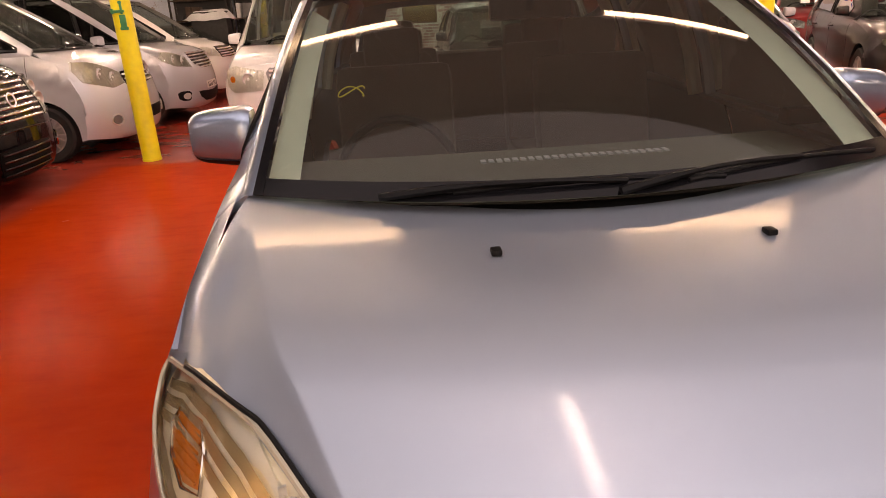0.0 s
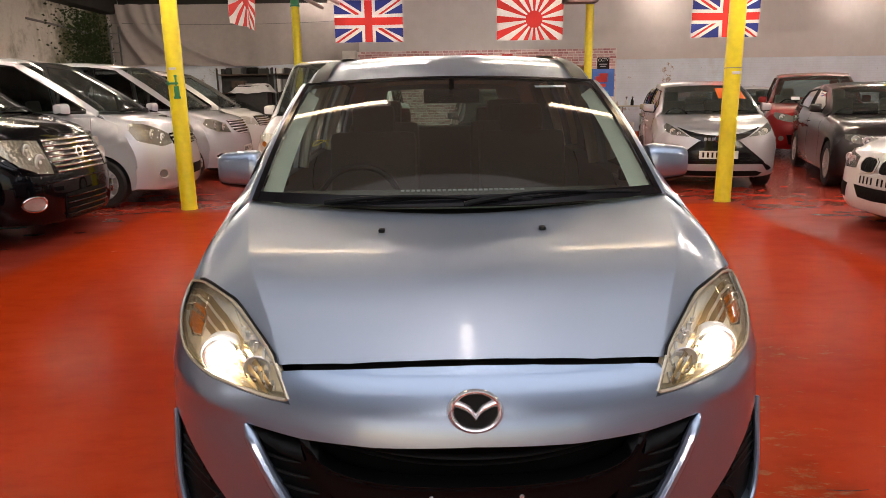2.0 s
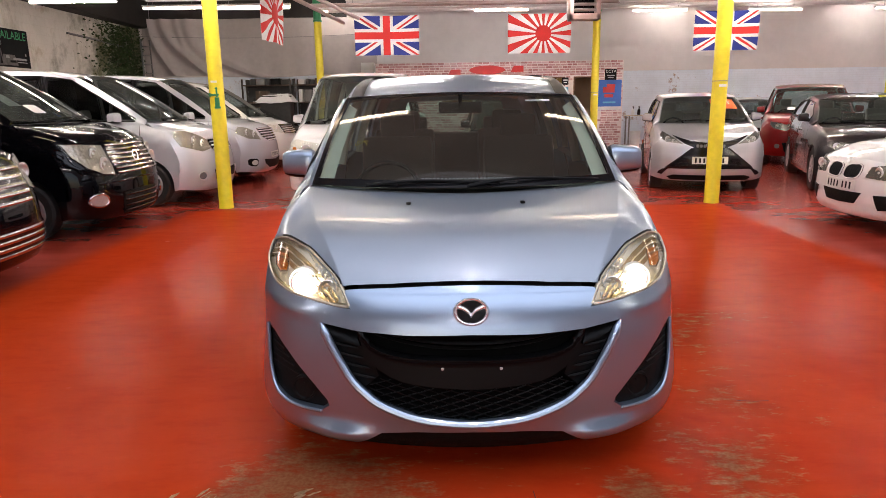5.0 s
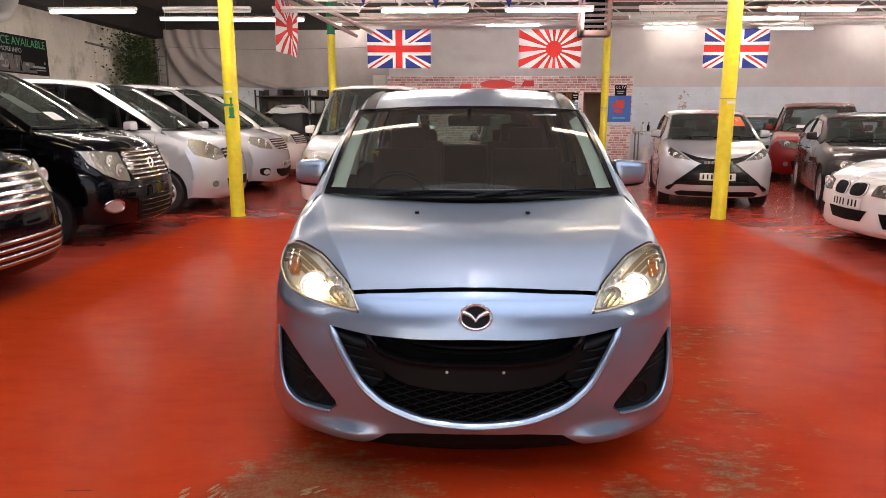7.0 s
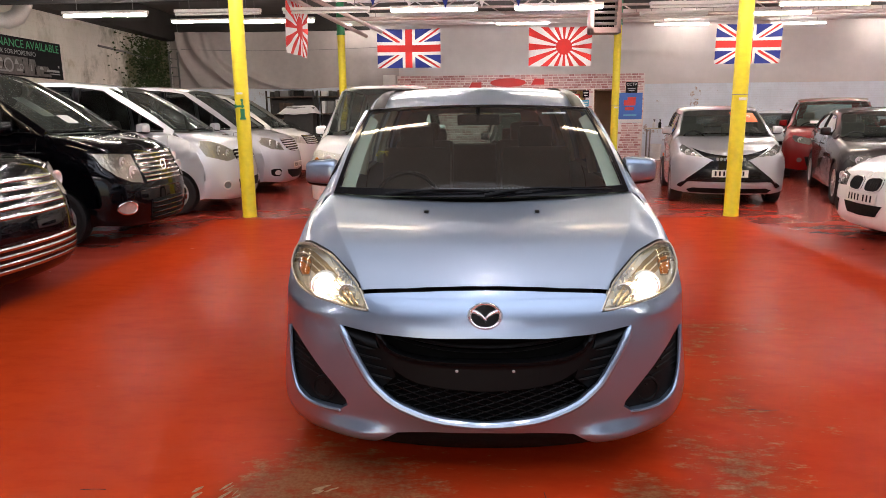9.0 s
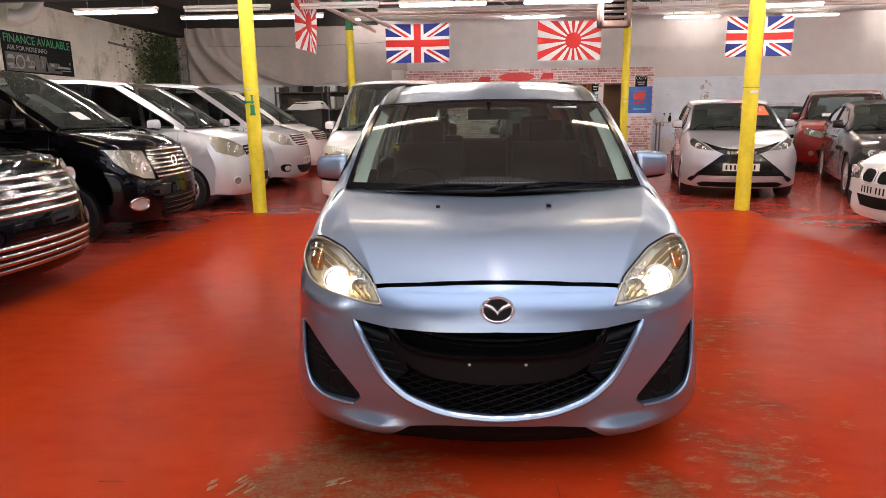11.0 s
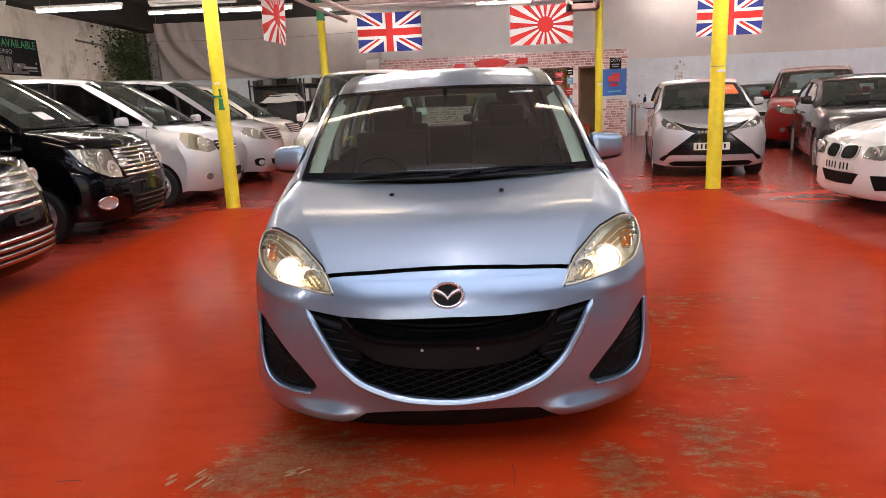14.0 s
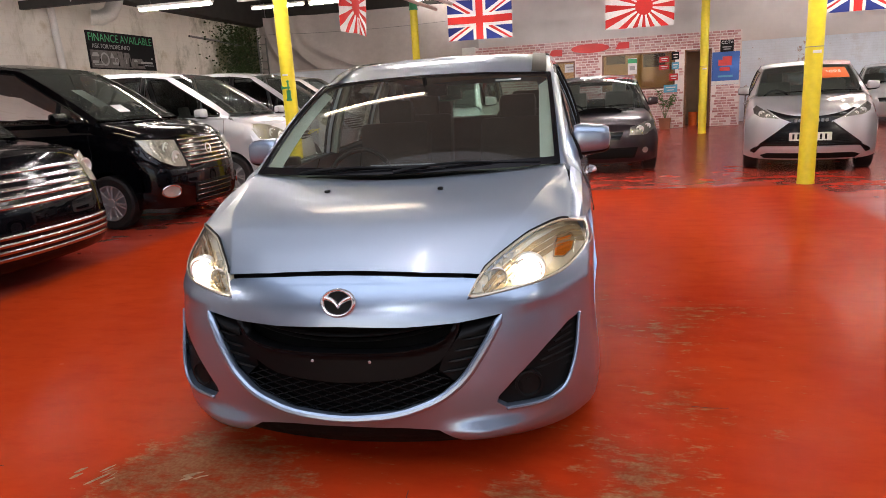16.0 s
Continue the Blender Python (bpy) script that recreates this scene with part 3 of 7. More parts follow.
def column(x, y, collar, mark=False):
    c = thing("column", pose(x, y, 0), "round yellow painted steel column standing on the floor", "column", "yellow columns")
    part("shaft", lathe_bm([(0.104, 0), (0.104, 0.02), (0.1, 0.03), (0.1, collar)], 28), YELLOW, c)
    part("collar", lathe_bm([(0.1, collar), (0.118, collar), (0.118, collar + 0.04), (0.105, collar + 0.05), (0.105, ZC - 0.27)], 28), GREEN, c, "green painted upper collar")
    if mark:
        part("tag", box_bm(0.085, 0.006, 0.026, (0.005, -0.1025, 1.765), 0.002), WHITE_METAL, c, "small white tag")
        bm = box_bm(0.058, 0.030, 0.13, (0.030, -0.098, 1.490), 0.006)
        box_bm(0.082, 0.026, 0.030, (0.030, -0.098, 1.418), 0.006, bm)
        box_bm(0.020, 0.024, 0.13, (0.032, -0.101, 1.625), 0.004, bm)
        box_bm(0.034, 0.022, 0.022, (0.030, -0.101, 1.675), 0.004, bm)
        box_bm(0.120, 0.020, 0.026, (0.000, -0.104, 1.588), 0.004, bm)
        box_bm(0.024, 0.030, 0.050, (-0.066, -0.092, 1.590), 0.004, bm)
        part("painted_mark", bm, GREEN, c, "dark green bracket")
    else:
        part("clip_band", lathe_bm([(0.1005, 1.665), (0.103, 1.665), (0.103, 1.675), (0.1005, 1.675)], 28), GREY_STEEL, c, "thin grey strap")
        part("tag", box_bm(0.10, 0.004, 0.035, (0, -0.1035, 1.61), 0.001), WHITE_METAL, c, "small white tag")
    return c


column(-3.27, 7.30, 3.6, True)
column(3.66, 7.18, 3.6)
column(-3.47, 16.25, 3.6)
column(3.95, 16.25, 3.75)
column(11.9, 16.25, 3.7)


def strip_light(x, y, z, kind=0, rz=0, r=0.030):
    """A batten lamp with one lit tube below its tray."""
    c = thing("strip_light", pose(x, y, z, 0, 0, rz), "unlit white batten lamp slung under the roof" if kind == 2 else "lit fluorescent batten lamp slung under the roof", "lamp", "strip lights")
    bm = box_bm(1.52, 0.10, 0.05, (0, 0, 0.055), 0.006)
    part("tray", bm, WHITE_METAL, c, smooth=30)
    part("tube", tube_bm([(-0.73, 0, 0.0), (0.73, 0, 0.0)], r, 12), TUBE_NEAR if y == 3.75 else TUBE_FAR if y > 17.5 and kind < 2 or y == 17.2 and x > 5 else (TUBE, TUBE_COOL, WHITE_METAL)[kind], c, "white unlit tube" if kind == 2 else "glowing tube")
    for s in (-1, 1):
        part("end_cap", box_bm(0.025, 0.04, 0.05, (s * 0.742, 0, 0.01), 0.004), WHITE_METAL, c)
        part("hanger", tube_bm([(s * 0.5, 0, 0.08), (s * 0.5, 0, ZC - z)], 0.006, 6), GREY_STEEL, c)


# x, y, z and the tube: 0 warm, 1 cool, 2 unlit
LIGHTS = [(-6.4, 9.7, 3.34, 0), (-4.4, 9.7, 3.34, 2), (-2.5, 9.7, 3.34, 2), (-0.63, 9.7, 3.34, 0), (1.5, 9.7, 3.34, 1), (3.8, 9.7, 3.34, 2), (5.95, 9.7, 3.34, 0), (8.2, 9.7, 3.34, 2),
          (-4.0, 12.1, 3.40, 0), (4.6, 13.6, 3.62, 2), (6.9, 13.6, 3.62, 0), (7.2, 19.9, 4.38, 1), (13.4, 19.9, 4.36, 0), (9.6, 19.9, 4.38, 2), (11.3, 19.9, 4.38, 2), (4.8, 19.9, 4.38, 2), (-3.5, 19.9, 4.35, 1), (1.5, 17.2, 3.95, 1), (-7.0, 15.5, 3.9, 0),
          # the out-of-view row at y 6.2 is added to light the far cars
          (-1.35, 3.75, 3.34, 1), (1.90, 3.75, 3.34, 0), (-5.2, 3.75, 3.34, 1), (5.6, 3.75, 3.34, 0), (-6.0, -1.8, 3.34, 1), (6.4, -1.8, 3.34, 0), (-7.4, 6.2, 3.34, 1), (-5.2, 6.2, 3.34, 0), (-3.0, 6.2, 3.34, 1), (-0.9, 6.2, 3.34, 1), (1.3, 6.2, 3.34, 0), (3.5, 6.2, 3.34, 1), (5.7, 6.2, 3.34, 1), (7.9, 6.2, 3.34, 0), (10.1, 6.2, 3.34, 1), (12.4, 9.7, 3.34, 1), (10.2, 9.7, 3.34, 0), (12.0, 13.6, 3.62, 1), (9.4, 13.2, 4.3, 1), (2.2, 13.0, 4.3, 1), (-1.5, 13.0, 4.3, 1), (0.2, -5.5, 3.34, 1), (11.0, 1.5, 3.34, 1),
          (5.9, 17.2, 3.87, 0), (9.1, 17.2, 3.84, 1), (12.6, 17.2, 3.84, 0)]
for x, y, z, kind in LIGHTS:
    strip_light(x, y, z - 0.13 if y == 9.7 else z, kind, 0, 0.034 if y == 3.75 else 0.020 if y > 19 else 0.020 if y == 6.2 else 0.018 if y == 17.2 else 0.021 if y == 9.7 else 0.026 if y > 7 else 0.030)
strip_light(0.12, 0.05, 4.45, 1, 90, 0.009)

# ---- office front ----
BRICK = None


def brick_material():
    m, nt, b = material("pink_brick")
    info = nt.nodes.new("ShaderNodeObjectInfo")
    geo = nt.nodes.new("ShaderNodeNewGeometry")
    add = nt.nodes.new("ShaderNodeMath")
    add.operation = "ADD"
    nt.links.new(info.outputs["Random"], add.inputs[0])
    nt.links.new(geo.outputs["Random Per Island"], add.inputs[1])
    fr = nt.nodes.new("ShaderNodeMath")
    fr.operation = "FRACT"
    nt.links.new(add.outputs[0], fr.inputs[0])
    c = ramp(nt, fr.outputs[0], [(0.0, (0.42, 0.17, 0.18)), (0.4, (0.55, 0.29, 0.30)), (0.75, (0.66, 0.44, 0.45)), (1.0, (0.74, 0.58, 0.58))])
    c = mixed(nt, ramp(nt, noise_out(nt, 30.0, 5), [(0.45, (0, 0, 0)), (0.75, (0.5, 0.5, 0.5))]), c, (0.62, 0.52, 0.48))
    nt.links.new(c, b.inputs["Base Color"])
    b.inputs["Roughness"].default_value = 0.85
    return m


BRICK = brick_material()
MORTAR = plain("pale_mortar", (0.82, 0.74, 0.73), 0.9, grain=60, bumpy=0.3)
YO, OX0, OX1, OZ = 18.95, -2.25, 5.42, 2.67
DOOR = (3.88, 4.62, 0.0, 2.2)
WIN = (1.55, 3.62, 1.15, 2.20)
WIN_B = (-0.20, 0.75, 1.15, 2.10)
office = thing("office_front", pose(0, YO, 0), "brick-clad office front with a doorway and window opening", "office", kind="structure")
bm = panel_bm(lambda x, z: (x, 0.0, z), [(OX0, 0.0), (DOOR[0], 0.0), (DOOR[0], DOOR[3]), (DOOR[1], DOOR[3]), (DOOR[1], 0.0), (OX1, 0.0), (OX1, OZ), (OX0, OZ)],
              [[(w[0], w[2]), (w[1], w[2]), (w[1], w[3]), (w[0], w[3])] for w in (WIN, WIN_B)], 0.4, Vector((0, 0.12, 0)))
part("wall", bm, MORTAR, office, smooth=0)
part("office_back", panel_bm(lambda x, z: (x, 1.4, z), [(OX0, 0), (OX1, 0), (OX1, OZ), (OX0, OZ)], (), 0.8), plain("beige_office_wall", (0.42, 0.30, 0.20), 0.8, grain=3, spread=0.2), office)
part("office_roof", box_bm(OX1 - OX0, 1.5, 0.05, ((OX0 + OX1) / 2, 0.8, OZ - 0.03)), BLACK_MATT, office)
for x in (OX0 + 0.03, OX1 - 0.03):
    part("return_wall", box_bm(0.06, 1.28, OZ - 0.06, (x, 0.76, OZ / 2 - 0.03)), MORTAR, office, smooth=0)
bm = bmesh.new()
OFFICE_GLASS = window_glass("office_glass", (0.85, 0.83, 0.78))
TAN_BOARD = plain("tan_board", (0.66, 0.42, 0.20), 0.8, grain=6, spread=0.2)
DARK_PRINT = plain("dark_brown_print", (0.08, 0.04, 0.02), 0.5, grain=4, spread=0.8)
part("window_board", box_bm(2.0, 0.02, 1.0, (2.6, 0.17, 1.66)), TAN_BOARD, office, "tan board behind the window", 0)
part("window_board", box_bm(0.9, 0.02, 0.9, (0.28, 0.17, 1.62)), TAN_BOARD, office, "tan board behind the window", 0)
for x, z, w, h in ((1.95, 2.05, 0.55, 0.24), (3.05, 1.98, 0.62, 0.38)):
    part("board_print", box_bm(w, 0.012, h, (x, 0.154, z)), DARK_PRINT, office, "dark brown print pinned to the board", 0)
WOOD = plain("brown_door_frame", (0.20, 0.09, 0.045), 0.5, grain=25, spread=0.3)
for x in (DOOR[0] + 0.025, DOOR[1] - 0.025):
    box_bm(0.05, 0.16, DOOR[3], (x, 0.06, DOOR[3] / 2), 0.004, bm)
box_bm(DOOR[1] - DOOR[0], 0.16, 0.05, ((DOOR[0] + DOOR[1]) / 2, 0.06, DOOR[3] - 0.025), 0.004, bm)
part("door_frame", bm, WOOD, office, "brown stained door frame")
for w in (WIN, WIN_B):
    bm = bmesh.new()
    for x in (w[0] + 0.02, w[1] - 0.02):
        box_bm(0.04, 0.08, w[3] - w[2], (x, 0.05, (w[2] + w[3]) / 2), 0.004, bm)
    for z in (w[2] + 0.02, w[3] - 0.02):
        box_bm(w[1] - w[0], 0.085, 0.04, ((w[0] + w[1]) / 2, 0.05, z), 0.004, bm)
    part("window_frame", bm, WOOD, office, "brown stained window frame")
    part("pane", box_bm(w[1] - w[0] - 0.06, 0.006, w[3] - w[2] - 0.06, ((w[0] + w[1]) / 2, 0.07, (w[2] + w[3]) / 2)), OFFICE_GLASS, office)


def notice(name, x, y, z, w, h, mat, label, category, rz=0, bands=(), bandmat=None):
    """A thin printed sheet with plain bars for its writing."""
    t = thing(name, pose(x, y, z, 0, 0, rz), label, category, "notices on the office front")
    part("sheet", box_bm(w, 0.006, h, (0, 0, 0), 0.001), mat, t, smooth=0)
    for bx, bz, bw, bh, m in bands:
        part("printed_bar", box_bm(bw, 0.003, bh, (bx, -0.0045, bz)), m or bandmat, t, smooth=0)
    return t


BLUE = plain("blue_print", (0.02, 0.12, 0.50), 0.4)
RED_P = plain("red_print", (0.60, 0.03, 0.03), 0.4)
GREEN_P = plain("green_print", (0.03, 0.35, 0.14), 0.4)
CYAN_P = plain("pale_blue_print", (0.10, 0.40, 0.62), 0.4)
BLACK_P = plain("black_print", (0.008, 0.008, 0.010), 0.6, spec=0.12)
ORANGE_P = plain("orange_print", (0.80, 0.14, 0.02), 0.4)
GREY_P = plain("grey_print", (0.35, 0.35, 0.36), 0.5)


def writing(text, size, mat, parent, m, name="lettering"):
    """One flat mesh a word, set in a row about m's middle."""
    words, made = text.split(), []
    for word in words:
        cu = bpy.data.curves.new(name, "FONT")
        cu.body, cu.size, cu.align_x, cu.align_y, cu.extrude = word, size, "CENTER", "CENTER", 0.001
        tmp = bpy.data.objects.new("tmp", cu)
        me = bpy.data.meshes.new_from_object(tmp)
        bpy.data.objects.remove(tmp)
        me.materials.append(mat)
        xs = [v.co.x for v in me.vertices]
        made.append((me, max(xs) - min(xs)))
    gap = 0.30 * size
    x = -(sum(w for _, w in made) + gap * (len(made) - 1)) / 2
    for me, w in made:
        ob = new(name, me)
        ob.parent, ob.matrix_local = parent, m @ Matrix.Translation((x + w / 2, 0, 0))
        x += w + gap
    return ob


n = notice("poster", 5.0, YO - 0.02, 1.62, 0.74, 0.92, BLUE, "blue poster with a red shape and white foot", "poster",
           bands=((0, -0.40, 0.74, 0.11, PAPER), (-0.02, 0.16, 0.36, 0.17, RED_P), (0.04, 0.28, 0.26, 0.1, RED_P), (-0.02, -0.02, 0.28, 0.1, RED_P), (0.0, -0.22, 0.4, 0.05, CYAN_P)))
n = notice("cctv_sign", 5.02, YO - 0.02, 2.24, 0.36, 0.33, BLACK_P, "small black warning sign with white writing", "sign",
           bands=((0, -0.03, 0.24, 0.03, GREY_P), (0, -0.09, 0.18, 0.03, GREY_P)))
writing("CCTV", 0.12, PAPER, n, pose(0, -0.006, 0.09, 90))
for x, z, w, h, mat, lab in ((3.32, 1.98, 0.28, 0.16, RED_P, "red printed notice with white bars"), (3.32, 1.76, 0.28, 0.14, RED_P, "red printed notice with white bars"), (3.62, 2.06, 0.2, 0.22, BLACK_P, "dark printed notice with white bars"),
                             (3.62, 1.78, 0.2, 0.2, CYAN_P, "pale blue printed notice with white bars"), (3.58, 1.46, 0.24, 0.2, RED_P, "red printed notice with white bars"), (3.5, 1.14, 0.38, 0.22, CYAN_P, "pale blue printed notice with white bars"),
                             (2.42, 1.84, 0.26, 0.46, PAPER, "white certificate with a green head"), (0.62, 1.9, 0.34, 0.24, PAPER, "white printed sheet behind the office glass")):
    b = ((0, 0.15, w, 0.12, GREEN_P), (0, -0.05, w * 0.6, 0.12, GREY_P)) if "green" in lab else ((0, h * 0.15, w * 0.7, h * 0.14, PAPER if mat is not PAPER else GREY_P), (0, -h * 0.2, w * 0.5, h * 0.1, PAPER if mat is not PAPER else GREY_P))
    notice("notice", x, YO - 0.03 if x > 3.45 else YO + 0.060, z, w, h, mat, lab, "notice", bands=b)


def red_blob(x, z, w, h, flat):
    """A red moulded sign fixed to the brick fascia."""
    bm = bmesh.new()
    pts = circle(0, 0, w / 2, 28, h / 2)
    if not flat:
        pts = [(-w / 2, -h / 2), (w / 2, -h / 2), (w / 2, h / 2), (-w / 4, h / 2)]
    panel_bm(lambda a, b: (a, 0, b), pts, (), 0.06, Vector((0, 0.05, 0)), bm)
    o = part("fascia_sign", bm, RED_P)
    o.location = (x, YO - 0.06, z)
    tagged(o, "red moulded sign on the brick fascia", "sign", "red fascia signs")


red_blob(1.20, 2.43, 1.10, 0.26, True)
red_blob(0.18, 2.36, 0.40, 0.18, False)
red_blob(2.12, 2.45, 0.40, 0.18, False)

# ---- cars ----
class Shape:
    """The surfaces of a car: nose by height and width, bonnet, sides, windscreen and roof. The front looks along -y."""

    def __init__(self, W, L, low, rows, P, qa, qb, Hc, da, db, cowl, cowl_y, wtop, wbow, roof, rx, belt, wheels, qc=0.03):
        self.qc, self.flare = qc, 0.0
        self.W, self.L, self.low, self.rows, self.P, self.qa, self.qb, self.Hc, self.da, self.db = W, L, low, rows, P, qa, qb, Hc, da, db
        self.cowl, self.cowl_y, self.wtop, self.wbow, self.roof, self.rx, self.belt, self.wheels = cowl, cowl_y, wtop, wbow, roof, rx, belt, wheels

    def Q(self, x):
        x = abs(x) / self.W
        return self.qa * x * x + self.qb * x ** 8 + self.qc * max(0.0, (x - 0.96) / 0.04) ** 3

    def nose(self, x, z, out=0.0):
        wide = math.copysign(self.flare * smoothstep(0.60, 1.0, abs(x) / self.W) * (1 - smoothstep(0.25, 0.55, z)), x)
        return Vector((x + wide, itp(self.P, z) + self.Q(min(abs(x), self.W)) - out, z))

    def hood_z(self, x, y):
        a = abs(x) / self.W
        d = self.da * (a / 0.87) ** 2 + self.db * max(0.0, (a - 0.845) / 0.105) ** 2
        y0, y1 = self.Hc[0][0], self.cowl_y
        y -= self.Q(min(abs(x), self.xe)) * (1 - smoothstep(y0, y1, y))
        (ya, za), (yb, zb) = self.Hc[:2]
        top = itp(self.Hc, y) if y > ya else za + (y - ya) * (zb - za) / (yb - ya)
        return top - d * (1 - 0.4 * smoothstep(self.Hc[0][0] + 0.3, self.cowl[1], y))

    def hood(self, x, y, out=0.0):
        return Vector((x, y, self.hood_z(x, y) + out))

    def edge(self, x):
        """Where the nose meets the bonnet."""
        z = self.Hc[0][1]
        for _ in range(30):
            z = lerp(z, self.hood_z(x, self.nose(x, z).y), 0.5)
        return z

    @property
    def xe(self):
        return self.W * 0.95

    def belt_z(self, y):
        yc = self.cowl[1]
        if y < yc:
            return min(self.hood_z(self.xe, y), lerp(self.hood_z(self.xe, y), self.belt[0][1], smoothstep(yc - 0.3, yc, y)) if y > yc - 0.3 else 9)
        return itp(self.belt, y)

    def taper(self, y):
        return 1 - 0.06 * smoothstep(self.L - 1.2, self.L, y) - 0.10 * smoothstep(self.L - 0.25, self.L, y)

    def side(self, y, z, s=1, out=0.0):
        zb = self.belt_z(y)
        w = self.W * self.taper(y)
        t = max(0.0, min(1.0, (z - (zb - 0.14)) / 0.14))
        low = max(0.0, (0.45 - z) / 0.27)
        x = w - (self.W - self.xe) * t * t - 0.03 * low * low + 0.012 * math.exp(-((z - zb + 0.2) / 0.05) ** 2)
        x += self.flare * (1 - smoothstep(0.25, 0.55, z)) * (1 - smoothstep(0.8, 1.2, y))
        return Vector((s * (x + out), y, z))

    def rail(self, y):
        """The top edge of the cabin's side: along the windscreen's side, then along the roof."""
        yk, yt = self.cowl[1], self.wtop[1]
        if y <= yt:
            v = max(0.0, (y - yk) / (yt - yk))
            p = self.screen(1, v)
            return Vector((p.x + 0.012, p.y, p.z - 0.004))
        return self.roof_at(1, (y - yt) / (self.roof[-1][0] - yt))

    def screen(self, u, v, out=0.0):
        xk, yk, zk = self.cowl
        xt, yt, zt = self.wtop
        y0, y1 = lerp(self.cowl_y, yk, u * u), lerp(yt - self.wbow, yt, u * u)
        z0, z1 = zk, lerp(zt + 0.024, zt, u * u)
        return Vector((u * lerp(xk, xt, v), lerp(y0, y1, v), lerp(z0, z1, v) + 0.03 * math.sin(math.pi * v) + out))

    def roof_at(self, u, v, out=0.0):
        xt, yt, _ = self.wtop
        y0 = lerp(yt - self.wbow, yt, u * u)
        y = lerp(y0, self.roof[-1][0], v)
        x = lerp(xt, self.rx, smoothstep(0, 0.25, v)) * (1 - 0.08 * smoothstep(0.7, 1, v))
        z = itp(self.roof, y - self.wbow * u * u * (1 - v))
        return Vector((u * x, y, z - 0.024 * u * u - 0.012 * u ** 8 + out))

    def cabin(self, y, z, s=1, out=0.0):
        zb, top = self.belt_z(y) - 0.004, self.rail(y)
        k = (z - zb) / max(0.02, top.z - zb)
        k = max(0.0, min(1.0, k))
        b = self.side(y, zb).x
        x = lerp(b, top.x, k ** 1.15) + 0.02 * math.sin(math.pi * k)
        return Vector((s * (x + out), y, lerp(zb, top.z, k)))


def wheel_at(parent, y, r, W, s, spokes=7):
    w = new("wheel")
    w.parent = parent
    w.matrix_local = pose(s * (W - 0.10), y, r, 0, 90 * s, 0)
    key = ("wheel", r, spokes)
    if key not in MESHES:
        tyre = lathe_bm([(r * 0.66, -0.09), (r * 0.9, -0.10), (r * 0.985, -0.085), (r, -0.05), (r, 0.05), (r * 0.985, 0.085), (r * 0.9, 0.10), (r * 0.66, 0.09)], 40)
        rim = lathe_bm([(r * 0.67, -0.08), (r * 0.67, 0.085), (r * 0.63, 0.09), (r * 0.60, 0.07), (r * 0.58, -0.06)], 40)
        for k in range(spokes):
            a = k * math.tau / spokes
            for o in (-0.16, 0.16):
                d, e = Vector((math.cos(a), math.sin(a), 0)), Vector((math.cos(a + o), math.sin(a + o), 0))
                tube_bm([d * r * 0.12 + Vector((0, 0, 0.06)), e * r * 0.4 + Vector((0, 0, 0.075)), e * r * 0.62 + Vector((0, 0, 0.07))], [0.02, 0.014, 0.014], 6, bm=rim)
        lathe_bm([(r * 0.58, 0.0), (0, 0.0)], 24, bm=rim)
        lathe_bm([(r * 0.17, 0.05), (r * 0.16, 0.085), (0, 0.09)], 20, bm=rim)
        a, b = part("tyre", tyre, RUBBER, w), part("rim", rim, ALLOY, w, "spoked alloy rim")
        MESHES[key] = (a.data, b.data)
        return w
    for nm, me in zip(("tyre", "rim"), MESHES[key]):
        o = new(nm, me)
        o.parent = w
    return w


MESHES = {}


def seat_bm(w=0.5):
    bm = box_bm(w, 0.5, 0.16, (0, 0.0, 0.0), 0.05)
    box_bm(w, 0.14, 0.60, (0, 0.30, 0.30), 0.05, bm, pose(0, 0, 0, -14))
    box_bm(w * 0.5, 0.10, 0.17, (0, 0.40, 0.66), 0.04, bm, pose(0, 0, 0, -10))
    return bm


